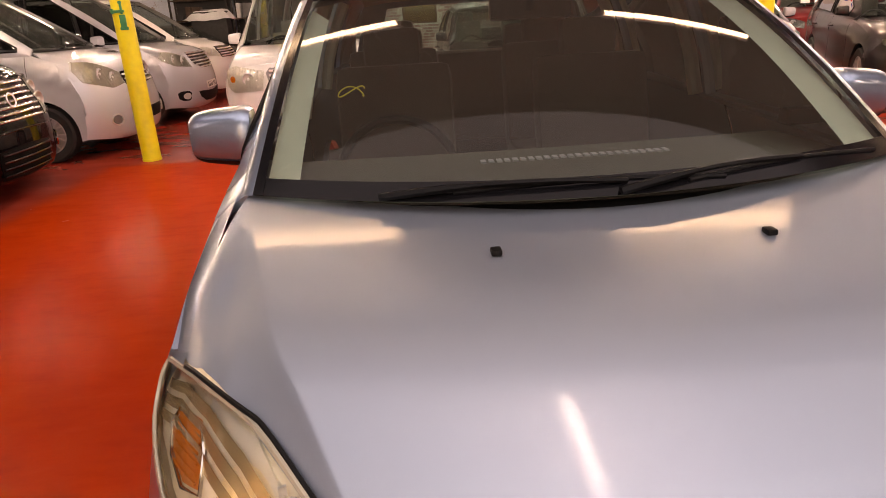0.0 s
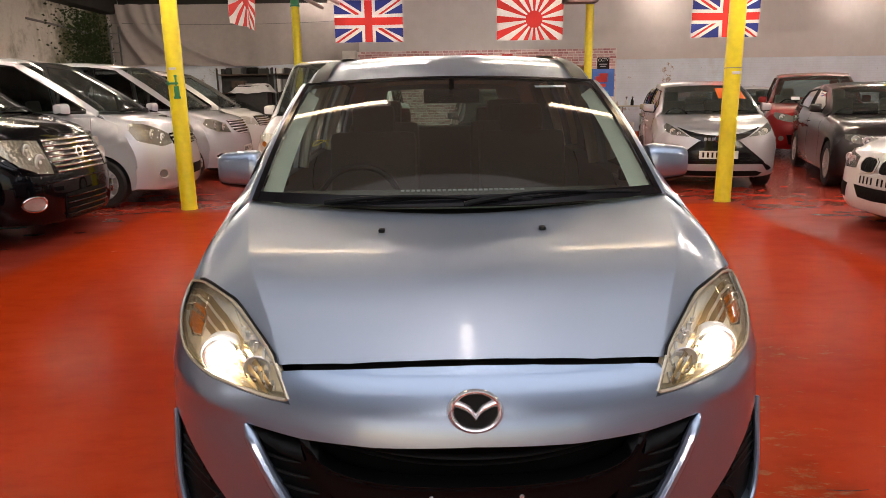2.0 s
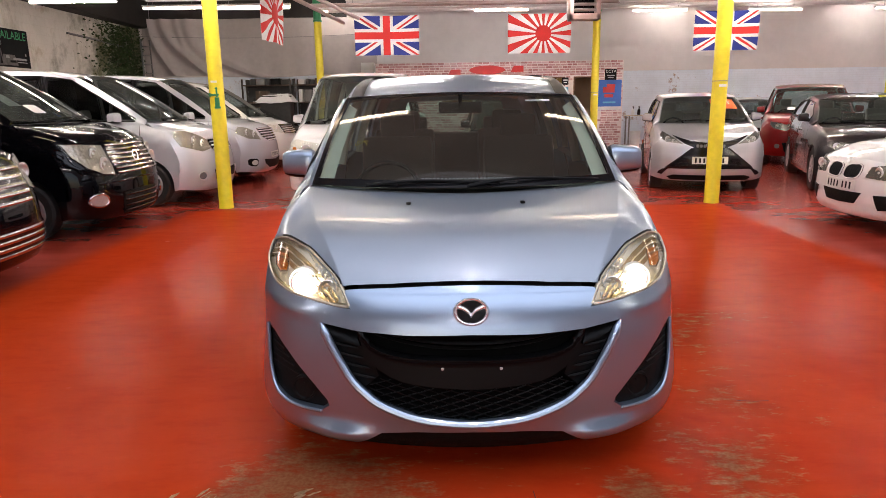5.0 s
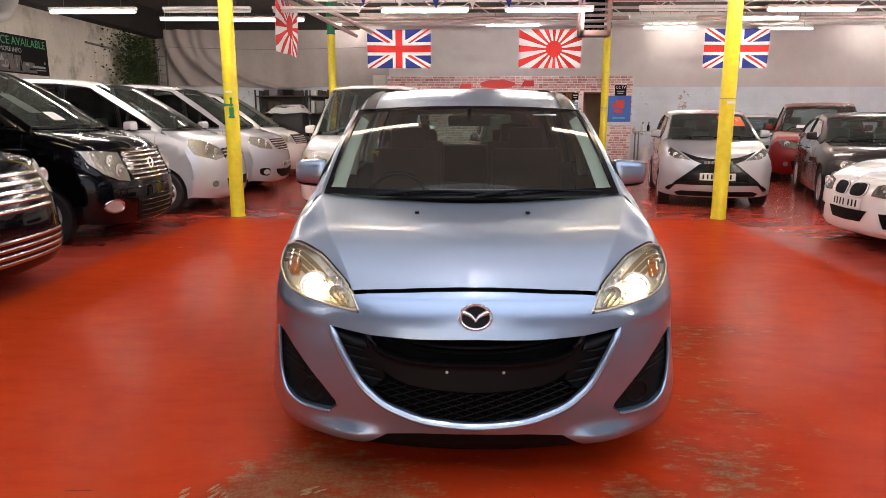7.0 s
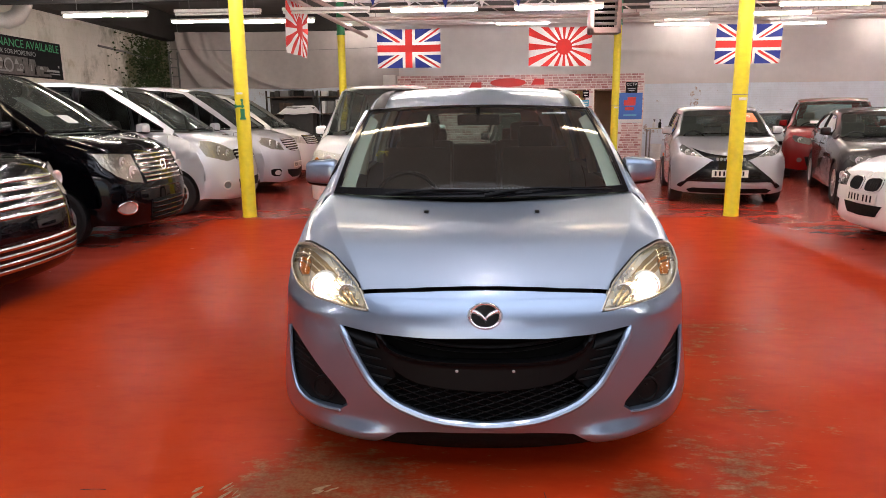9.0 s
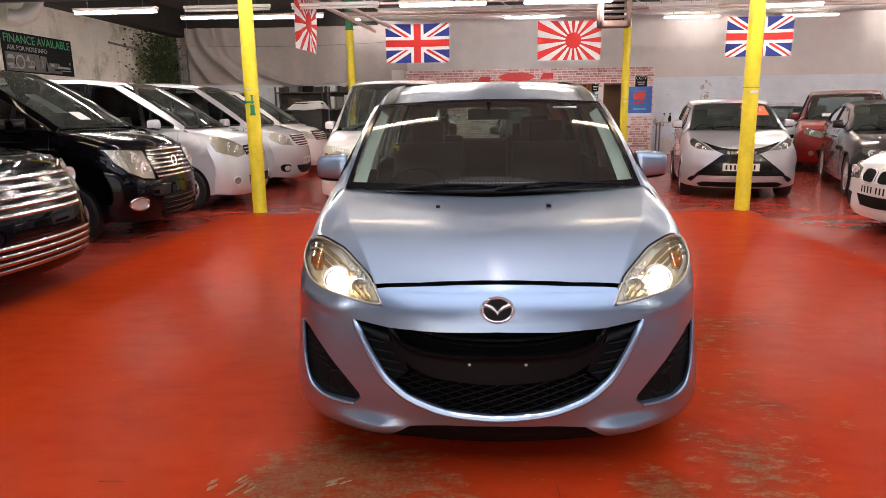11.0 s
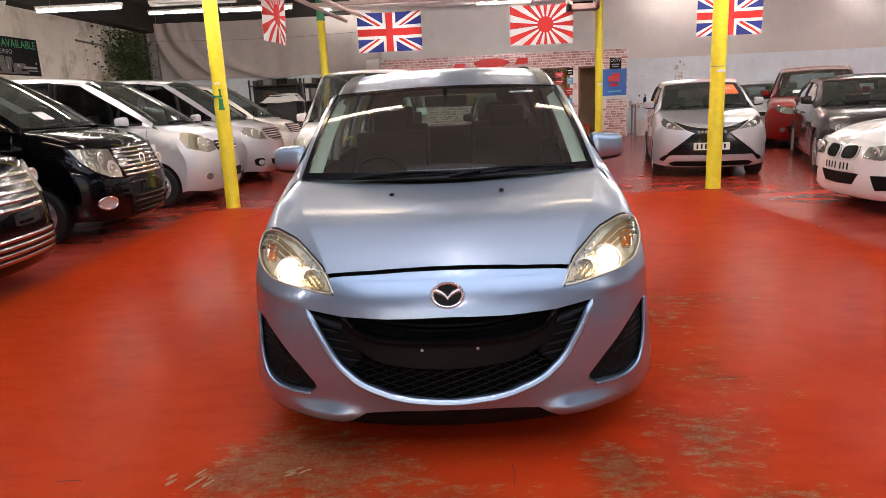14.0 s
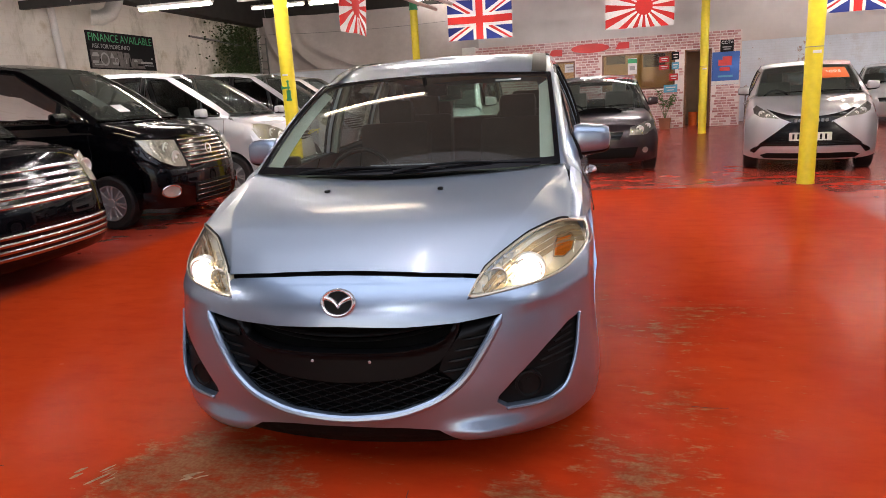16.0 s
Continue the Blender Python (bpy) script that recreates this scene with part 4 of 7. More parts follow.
def car_shell(c, S, paint, glass, screen_glass, wins, nose_holes=(), custom_nose=None, roof_paint=None, spokes=7):
    """All that cars have in common. wins: side window outlines in (y, z)."""
    W = S.W
    yf, yr, R = S.wheels
    # nose and bonnet
    n = 22
    xs = [S.xe * k / n for k in range(n + 1)]
    rim = [(x, S.edge(x)) for x in xs]
    if custom_nose is None:
        low = S.low
        outer = rim + [(W, S.edge(W) - 0.01), (W, low + 0.05)] + [(W * k / 8, low + 0.05 * (k / 8) ** 4) for k in range(7, -1, -1)]
        outer = outer + [(-x, z) for x, z in outer[::-1]][1:-1]
        part("bumper", panel_bm(S.nose, outer, nose_holes, 0.05, Vector((0, 0.03, 0))), paint, c)
        front = [(x, S.nose(x, z).y + 0.004) for x, z in rim]
        xk, yk, zk = S.cowl
        back = [(xk * k / 8, lerp(S.cowl_y, yk, (k / 8) ** 2) + 0.03) for k in range(8, -1, -1)]
        outer = front + [(S.xe, yk - 0.1)] + back
        outer = outer + [(-x, y) for x, y in outer[::-1]][1:-1]
        part("bonnet", panel_bm(S.hood, outer, (), 0.06, Vector((0, 0, -0.02))), paint, c)
    # sides with wheel arches
    Ra = R + 0.055
    for s in (-1, 1):
        y_end = S.L - 0.02
        corner = [(S.nose(W, z).y, z) for z in np.linspace(S.low + 0.05, S.edge(W) - 0.01, 8)]
        top = [(y, S.belt_z(y)) for y in np.linspace(S.nose(S.xe, S.edge(S.xe)).y + 0.003, y_end, 40)]

        def arch(y0):
            return [(y0 + Ra * math.cos(a), R + Ra * math.sin(a)) for a in np.linspace(-0.35, math.pi + 0.35, 22)]
        bottom = [(y_end, 0.35), (yr + Ra + 0.1, S.low + 0.04)]
        for y0 in (yr, yf):
            a = [q for q in arch(y0) if q[1] > S.low + 0.03]
            bottom += [(a[0][0], S.low + 0.03)] + a + [(a[-1][0], S.low + 0.03)]
        if bottom[-1][0] < corner[0][0] + 0.02:
            bottom = [q for q in bottom if q[0] > corner[0][0] + 0.02 or q[1] > corner[0][1] + 0.05]
        outer = corner + top + bottom
        outer = [(max(q[0], np.interp(q[1], [z for _, z in corner], [y for y, _ in corner])) if q[1] < corner[-1][1] else q[0], q[1]) for q in outer]
        seen, clean = set(), []
        for q in outer:
            kk = (round(q[0], 3), round(q[1], 3))
            if kk not in seen:
                seen.add(kk)
                clean.append((float(q[0]), float(q[1])))
        bm = panel_bm(lambda y, z: S.side(y, z, s), clean, (), 0.07, Vector((-s * 0.03, 0, 0)))
        part("side_panel", bm, paint, c)
        if custom_nose is None:
            bm = bmesh.new()
            yn = S.nose(W, S.edge(W) - 0.01).y
            for x in np.linspace(S.xe * 0.97, W, 6):
                for drop in (0.012, 0.11):
                    bm.verts.new(S.nose(s * x, S.edge(min(x, S.xe)) - drop, -0.004))
            for y in np.linspace(yn, yn + 0.14, 5):
                bm.verts.new(S.side(y, S.belt_z(y) - 0.006, s, -0.004))
                bm.verts.new(S.side(y, S.edge(S.xe) - 0.11, s, -0.004))
            bmesh.ops.convex_hull(bm, input=bm.verts)
            part("wing_corner", bm, paint, c)
        # cabin side
        y0, y1 = S.cowl[1] + 0.02, S.roof[-1][0] - 0.03
        up = [(y, S.rail(y).z) for y in np.linspace(y0, y1, 40)]
        down = [(y, S.belt_z(y) - 0.004) for y in np.linspace(S.L - 0.06, y0, 12)]
        bm = panel_bm(lambda y, z: S.cabin(y, z, s), [(float(a), float(b)) for a, b in up + down], wins, 0.07, Vector((-s * 0.03, 0, 0)))
        part("cabin_side", bm, paint, c)
        for k, w in enumerate(wins):
            part("side_window", panel_bm(lambda y, z: S.cabin(y, z, s, -0.008), w, (), 0.09), GLASS_DARK if custom_nose and k else glass, c, "dark side window")
            ring = [(S.cabin(y, z, s, 0.002)) for y, z in resample(w, 0.05)]
            part("window_seal", tube_bm(ring, 0.009, 6, True), BLACK, c, "black rubber window seal")
        wheel_at(c, yf, R, W, s, spokes)
        wheel_at(c, yr, R, W, s, spokes)
        # door handle and shut lines
        zb = S.belt_z(yf + 1.5)
        for y in (S.cowl[1] + 0.95, S.cowl[1] + 1.95):
            if y < yr:
                part("door_handle", tube_bm([S.side(y - 0.09, zb - 0.13, s, 0.01), S.side(y - 0.05, zb - 0.13, s, 0.035), S.side(y + 0.05, zb - 0.13, s, 0.035), S.side(y + 0.09, zb - 0.13, s, 0.01)], 0.012, 8), paint, c)
        for y in (S.cowl[1] + 0.08, S.cowl[1] + 1.08, S.cowl[1] + 2.05):
            if y < yr - Ra + 0.3:
                part("shut_line", tube_bm([S.side(y, z, s, -0.001) for z in np.linspace(S.low + 0.12 if abs(y - yr) > Ra and abs(y - yf) > Ra else 0.8, S.belt_z(y) - 0.01, 9)], 0.0035, 5), BLACK, c)
    # windscreen, roof, tail
    part("windscreen", grid_bm(lambda u, v: S.screen(2 * u - 1, v), 20, 14), screen_glass, c, "curved windscreen")
    part("roof", grid_bm(lambda u, v: S.roof_at(2 * u - 1, v), 24, 26), roof_paint or paint, c)
    ye = S.roof[-1][0]

    def tail(u, v):
        a = 2 * u - 1
        zt, zb = S.roof_at(a, 1).z, S.belt_z(S.L - 0.06)
        xx = lerp(S.side(S.L - 0.03, zb).x, S.roof_at(1, 1).x, max(0, v - 0.5) * 2) if v > 0.5 else S.side(S.L - 0.03, max(0.3, lerp(S.low + 0.1, zb, v * 2))).x
        z = lerp(S.low + 0.1, zb, v * 2) if v < 0.5 else lerp(zb, zt, v * 2 - 1)
        y = S.L if v < 0.5 else lerp(S.L, ye, (v * 2 - 1) ** 1.3)
        return Vector((a * xx, y - 0.06 * a * a, z))
    hole = [(0.10, 0.54), (0.90, 0.54), (0.87, 0.94), (0.13, 0.94)]
    part("tailgate", panel_bm(lambda a, b: tail(a, b), [(0, 0), (1, 0), (1, 0.5), (1, 1), (0, 1), (0, 0.5)], [hole], 0.06), paint, c)
    part("rear_window", panel_bm(lambda a, b: tail(a, b), hole, (), 0.08), GLASS_TEAL if custom_nose else glass, c)
    # dark inner body, cabin floor and seats
    bm = box_bm(2 * W - 0.5, S.L - 0.7, 0.42, (0, S.L / 2 + 0.12, S.low + 0.28), 0.05)
    box_bm(2 * W - 0.32, yf - R - 0.45 if yf - R - 0.45 > 0.1 else 0.1, 0.3, (0, yf - R - 0.1, S.low + 0.25), 0.03, bm)
    part("underbody", bm, VOID, c, "black underbody")
    xk, yk, zk = S.cowl
    part("dashboard", grid_bm(lambda u, v: Vector(((2 * u - 1) * (xk - 0.02), lerp(lerp(S.cowl_y, yk, (2 * u - 1) ** 2) + 0.02, yk + 0.62, v), zk - 0.03 - 0.02 * v + 0.015 * math.sin(v * 2.6) - 0.5 * smoothstep(0.86, 1, v))), 16, 14), DASH if custom_nose else DASH_PALE, c, "dark grey dashboard" if custom_nose else "grey dashboard")
    part("bulkhead", box_bm(2 * W - 0.3, 0.04, zk - 0.35, (0, yk - 0.02, (zk - 0.35) / 2 + 0.28)), VOID, c)
    fabric = SEAT if custom_nose else SEAT_PALE
    for s in (-0.42, 0.42):
        st = part("seat", seat_bm(), fabric, c)
        st.location = (s * W / 0.87, yk + 1.15, S.low + 0.46)
        if S.rows > 1:
            st = part("seat", seat_bm(), fabric, c)
            st.location = (s * W / 0.87, yk + 2.05, S.low + 0.48)
    ring = [Vector((-0.42 * W / 0.87, yk + 0.62, zk - 0.12)) + pose(0, 0, 0, 62) @ Vector((0.19 * math.cos(a), 0.19 * math.sin(a), 0)) for a in np.linspace(0, math.tau, 29)[:-1]]
    sw = tube_bm(ring, 0.015, 8, True)
    mid = Vector((-0.42 * W / 0.87, yk + 0.62, zk - 0.12))
    for k in (0, 14, 21):
        tube_bm([mid, ring[k]], 0.014, 6, bm=sw)
    part("steering_wheel", sw, BLACK, c)
    return c


def wing_mirror(c, S, mat, s, y, z, w=0.2, h=0.15, reach=0.075):
    """A rounded mirror shell on a short foot."""
    x0 = S.W - reach

    def shell(u, v):
        a, b = (u - 0.5) * 2, v * math.tau
        k = max(0.0, 1 - abs(a) ** 5) ** (1 / 4)
        cy, cz = math.copysign(abs(math.cos(b)) ** 0.55, math.cos(b)), math.copysign(abs(math.sin(b)) ** 0.55, math.sin(b))
        return Vector((s * (x0 + w * 0.5 + 0.03 + a * w * 0.5), y + (0.085 if cy < 0 else 0.03) * cy * k + 0.02 * a, z + h * 0.5 * cz * k * (1 - 0.12 * a)))
    m = part("mirror", grid_bm(shell, 16, 28), mat, c)
    bm = panel_bm(lambda a, b: Vector((s * (x0 + w * 0.5 + 0.03 + a), y + 0.032, z + b)), rounded([(-w * 0.42, -h * 0.4), (w * 0.42, -h * 0.38), (w * 0.42, h * 0.38), (-w * 0.42, h * 0.4)]), (), 0.04)
    part("mirror_glass", bm, CHROME, m)
    part("mirror_skirt", grid_bm(lambda u, v: (lambda q: Vector((q.x, y + (q.y - y) * 1.04, z + (q.z - z) * 1.03)))(shell(lerp(0.03, 0.97, u), lerp(0.60, 0.90, v))), 14, 12), BLACK, m, "black lower edge")
    part("mirror_foot", box_bm(0.11, 0.06, 0.05, (s * (x0 - 0.005), y + 0.01, z - h * 0.5 + 0.02), 0.015), BLACK, m)
    return m


def wipers(c, S):
    for x0, x1, v1 in ((-0.62, 0.05, 0.030), (0.02, 0.60, 0.040)):
        pts = [S.screen(lerp(x0, x1, t), lerp(0.003, v1, t) + 0.010 * math.sin(math.pi * t), 0.012 + 0.010 * math.sin(math.pi * t)) for t in np.linspace(0, 1, 9)]
        w = part("wiper", tube_bm(pts, [0.009] * 3 + [0.006] * 6, 6), BLACK, c)
        pts = [S.screen(lerp(x0 + 0.2, x1 + 0.28, t), 0.022 + 0.022 * math.sin(math.pi * t), 0.007) for t in np.linspace(0, 1, 9)]
        part("blade", tube_bm(pts, 0.0055, 6), BLACK, w)


def plate_on(c, S, x, z, w=0.52, h=0.111, out=0.02):
    p = part("number_plate", panel_bm(lambda a, b: S.nose(a, b, out), [(x - w / 2, z - h / 2), (x + w / 2, z - h / 2), (x + w / 2, z + h / 2), (x - w / 2, z + h / 2)], (), 0.08, Vector((0, 0.012, 0))), PLATE, c, "white number plate", 20)
    for k in range(7):
        cx = x - w * 0.40 + k * w * 0.117 + (w * 0.06 if k > 3 else 0)
        part("printed_bar", panel_bm(lambda a, b: S.nose(a, b, out + 0.002), [(cx - 0.013, z - 0.036), (cx + 0.013, z - 0.036), (cx + 0.013, z + 0.036), (cx - 0.013, z + 0.036)], (), 0.08), BLACK_P, p, smooth=0)


def front_patch(c, S, name, poly, mat, out=0.006, step=0.04, label="", both=True, back=0.02, parent=None):
    made = []
    for s in ((1, -1) if both else (1,)):
        pl = poly if s == 1 else mirrored(poly)
        made.append(part(name, panel_bm(lambda a, b: S.nose(a, b, out), pl, (), step, Vector((0, back, 0))), mat, parent or c, label))
    return made


def bars_on(S, parent, name, zs, half, mat, r=0.01, out=0.015, bow=0.0):
    for z in zs:
        hw = half(z) if callable(half) else half
        part(name, tube_bm([S.nose(hw * t, z + bow * t * t, out) for t in np.linspace(-1, 1, 15)], r, 8), mat, parent)


def bands_on(S, parent, zs, half, tall, mat, out=0.02, name="chrome_band", dome=0.005):
    """Flat bright bands across the nose, slightly domed."""
    for z in zs:
        hw = half(z) if callable(half) else half
        part(name, grid_bm(lambda u, v: S.nose((2 * u - 1) * hw, z + tall * (v - 0.5), out + dome * math.sin(math.pi * v)), 24, 5), mat, parent)


def lamp_on(c, S, poly, amber=None, bulbs=(), bowl=None):
    """Headlamps: a clear lens over a bright bowl with reflectors."""
    for s in (1, -1):
        pl = poly if s == 1 else mirrored(poly)
        lens = part("headlamp", panel_bm(lambda a, b: S.nose(a, b, 0.010), pl, (), 0.03, Vector((0, 0.03, 0))), GLASS_LAMP, c, "clear headlamp lens")
        part("lamp_bowl", panel_bm(lambda a, b: S.nose(a, b, 0.003) + Vector((0, 0.0, 0.004 * math.sin(a * 160))), pl, (), 0.016), bowl or FACET_CLEAR, lens, "metallic lamp bowl")
        for x, z, r in bulbs:
            p = S.nose(s * x, z, 0.012)
            part("reflector", lathe_bm([(r * 1.15, -0.012), (r * 1.15, 0.002), (r, 0.004), (r * 0.8, -0.008), (r * 0.3, -0.012), (0, -0.010)], 24, Matrix.Translation(p + Vector((0, 0.006, 0))) @ pose(0, 0, 0, 90)), SATIN, lens)
            part("lamp_bulb", lathe_bm([(r * 0.30, -0.006), (r * 0.26, 0.004), (0, 0.006)], 16, Matrix.Translation(p + Vector((0, 0.006, 0))) @ pose(0, 0, 0, 90)), PAPER, lens)
        if amber:
            x, z, r = amber
            part("indicator", panel_bm(lambda a, b: S.nose(a, b, 0.006), circle(s * x, z, r, 14), (), 0.02), AMBER, lens, "amber indicator")

# ---- the silver-blue people carrier in the middle ----
HERO = Shape(W=0.892, L=4.72, low=0.14, rows=2,
             P=[(0.10, 0.235), (0.15, 0.18), (0.2, 0.152), (0.3, 0.135), (0.47, 0.15), (0.6, 0.172), (0.68, 0.2), (0.757, 0.26), (0.85, 0.40)], qa=0.263, qb=0.235,
             Hc=[(0.275, 0.763), (0.36, 0.826), (0.5, 0.902), (0.65, 0.947), (0.834, 0.982), (1.0, 1.0125), (1.2, 1.05)], da=0.03, db=0.08,
             cowl=(0.752, 1.17, 1.030), cowl_y=0.960, wtop=(0.682, 2.02, 1.455), wbow=0.09,
             roof=[(1.93, 1.479), (2.15, 1.552), (2.4, 1.598), (2.65, 1.615), (3.1, 1.625), (4.2, 1.57), (4.5, 1.50)], rx=0.655,
             belt=[(1.17, 0.985), (2.5, 1.02), (4.6, 1.10)], wheels=(1.07, 3.82, 0.315), qc=0.10)
HERO.flare = 0.02
hero = thing("people_carrier", pose(0, 0, 0), "silver-blue metallic people carrier with headlamps lit on the red floor", "car")
H_WINS = [[(1.50, 1.02), (2.35, 1.03), (2.35, 1.50), (2.08, 1.43), (1.5, 1.14)], [(2.45, 1.03), (3.3, 1.06), (3.3, 1.53), (2.45, 1.51)], [(3.4, 1.07), (4.15, 1.10), (4.0, 1.47), (3.4, 1.52)]]
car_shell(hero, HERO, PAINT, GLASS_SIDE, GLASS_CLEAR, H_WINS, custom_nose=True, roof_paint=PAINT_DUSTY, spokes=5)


def both(half):
    """A closed outline from its right half, given from the top middle to the bottom middle."""
    return half + [(-x, z) for x, z in half[::-1] if x > 1e-6]


GRILLE = both([(0, 0.599), (0.238, 0.593), (0.415, 0.598), (0.566, 0.615), (0.556, 0.60), (0.507, 0.52), (0.436, 0.411), (0.346, 0.340), (0.199, 0.290), (0, 0.272)])
FOG = [(0.832, 0.544), (0.787, 0.531), (0.714, 0.476), (0.607, 0.381), (0.549, 0.322), (0.542, 0.300), (0.572, 0.277), (0.709, 0.273), (0.769, 0.303), (0.800, 0.36), (0.816, 0.43), (0.826, 0.49)]
LAMP = [(0.835, 0.848), (0.762, 0.872), (0.658, 0.846), (0.575, 0.805), (0.502, 0.757), (0.453, 0.681), (0.499, 0.681), (0.61, 0.694), (0.695, 0.702), (0.776, 0.719), (0.816, 0.739), (0.857, 0.768), (0.868, 0.79), (0.865, 0.815), (0.853, 0.838)]
LAMP = curved(LAMP, (5,), 3)
fascia = both([(0, 0.753), (0.15, 0.750), (0.30, 0.741), (0.42, 0.733), (0.485, 0.725), (0.447, 0.672), (0.499, 0.675), (0.61, 0.688), (0.695, 0.696), (0.776, 0.713), (0.816, 0.733), (0.857, 0.762), (0.892, 0.775),
               (0.892, 0.26), (0.885, 0.20), (0.85, 0.158), (0.76, 0.140), (0.65, 0.136), (0.53, 0.136), (0.45, 0.148), (0.395, 0.184), (0.34, 0.215), (0.2, 0.226), (0, 0.230)])


def hero_nose(x, z, out=0.0):
    """The nose with a chin that stands proud beside the lower lip."""
    chin = 0.05 * math.exp(-((z - 0.190) / 0.045) ** 2) * math.exp(-((abs(x) - 0.52) / 0.17) ** 2)
    crease = 0.010 * math.exp(-((z - 0.60 - 0.06 * (abs(x) / 0.8)) / 0.03) ** 2) * smoothstep(0.5, 0.7, abs(x))
    return HERO.nose(x, z, out + chin + crease)


bumper = part("bumper", panel_bm(hero_nose, fascia, [GRILLE, FOG, mirrored(FOG)], 0.022, Vector((0, 0.035, 0))), PAINT, hero, "silver-blue front bumper")
# bright lip round the grille and the lamp recesses
lip = [(0.566, 0.615), (0.512, 0.515), (0.441, 0.405), (0.350, 0.332), (0.202, 0.280), (0, 0.262)]
lip = lip + [(-x, z) for x, z in lip[-2::-1]]
fine = [(lerp(a[0], b[0], t), lerp(a[1], b[1], t)) for a, b in zip(lip, lip[1:]) for t in (0, 0.25, 0.5, 0.75)] + [lip[-1]]
fine = [fine[0]] + [((fine[i - 1][0] + fine[i][0] + fine[i + 1][0]) / 3, (fine[i - 1][1] + fine[i][1] + fine[i + 1][1]) / 3) for i in range(1, len(fine) - 1)] + [fine[-1]]
part("grille_lip", tube_bm([HERO.nose(x, z, 0.007) for x, z in fine], [0.004] + [0.016] * (len(fine) - 2) + [0.004], 10), PAINT, bumper)
for s in (1, -1):
    pts = [(0.832, 0.544), (0.826, 0.50), (0.816, 0.43), (0.795, 0.36), (0.769, 0.300), (0.735, 0.280), (0.705, 0.270), (0.64, 0.268), (0.572, 0.272)]
    for _ in range(2):
        pts = [pts[0]] + [q for a, b in zip(pts, pts[1:]) for q in ((lerp(a[0], b[0], 0.25), lerp(a[1], b[1], 0.25)), (lerp(a[0], b[0], 0.75), lerp(a[1], b[1], 0.75)))] + [pts[-1]]
    part("recess_lip", tube_bm([HERO.nose(s * x, z, 0.003) for x, z in pts], [0.003] + [0.008] * (len(pts) - 2) + [0.003], 8), PAINT, bumper)
    rec = part("fog_recess", panel_bm(lambda a, b: HERO.nose(a, b, -0.03), FOG if s == 1 else mirrored(FOG), (), 0.03), BLACK_MATT, bumper, "black textured recess")
    part("fog_blank", lathe_bm([(0.052, -0.02), (0.052, 0.012), (0.044, 0.014), (0.040, 0.006), (0, 0.004)], 28, Matrix.Translation(HERO.nose(s * 0.645, 0.340, -0.03)) @ pose(0, 0, 0, 90, 0, s * 18)), BLACK, rec, "round black blank")
    for k in range(6):
        z = 0.36 + k * 0.027
        part("recess_rib", tube_bm([HERO.nose(s * (0.64 + (z - 0.36) * 0.9), z, -0.022), HERO.nose(s * 0.80, z + 0.012, -0.020)], 0.0035, 5), BLACK, rec)
back_out = both([(0, 0.615), (0.238, 0.610), (0.415, 0.615), (0.585, 0.632), (0.575, 0.60), (0.525, 0.51), (0.452, 0.398), (0.356, 0.325), (0.205, 0.275), (0, 0.255)])
grille = part("grille", panel_bm(lambda a, b: HERO.nose(a, b, -0.085), back_out, (), 0.05), VOID, hero, "black grille")
loop = resample(GRILLE, 0.03)
part("grille_tunnel", grid_bm(lambda u, v: HERO.nose(*loop[round(u * len(loop)) % len(loop)], lerp(-0.02, -0.10, v)), len(loop), 1), VOID, grille)
panel = both([(0, 0.506), (0.09, 0.506), (0.168, 0.507), (0.235, 0.511), (0.289, 0.518), (0.335, 0.529), (0.372, 0.546), (0.393, 0.572), (0.402, 0.596), (0.424, 0.597), (0.417, 0.565), (0.400, 0.530), (0.375, 0.490),
              (0.345, 0.458), (0.302, 0.433), (0.254, 0.416), (0.19, 0.406), (0.123, 0.400), (0, 0.394)])


def plate_face(a, b):
    """A shallow dish with a rolled upper lip."""
    top = itp([(0, 0.506), (0.168, 0.507), (0.289, 0.518), (0.372, 0.546), (0.42, 0.60)], abs(a))
    return HERO.nose(a, b, -0.012 + 0.014 * math.exp(-((top - b) / 0.012) ** 2))


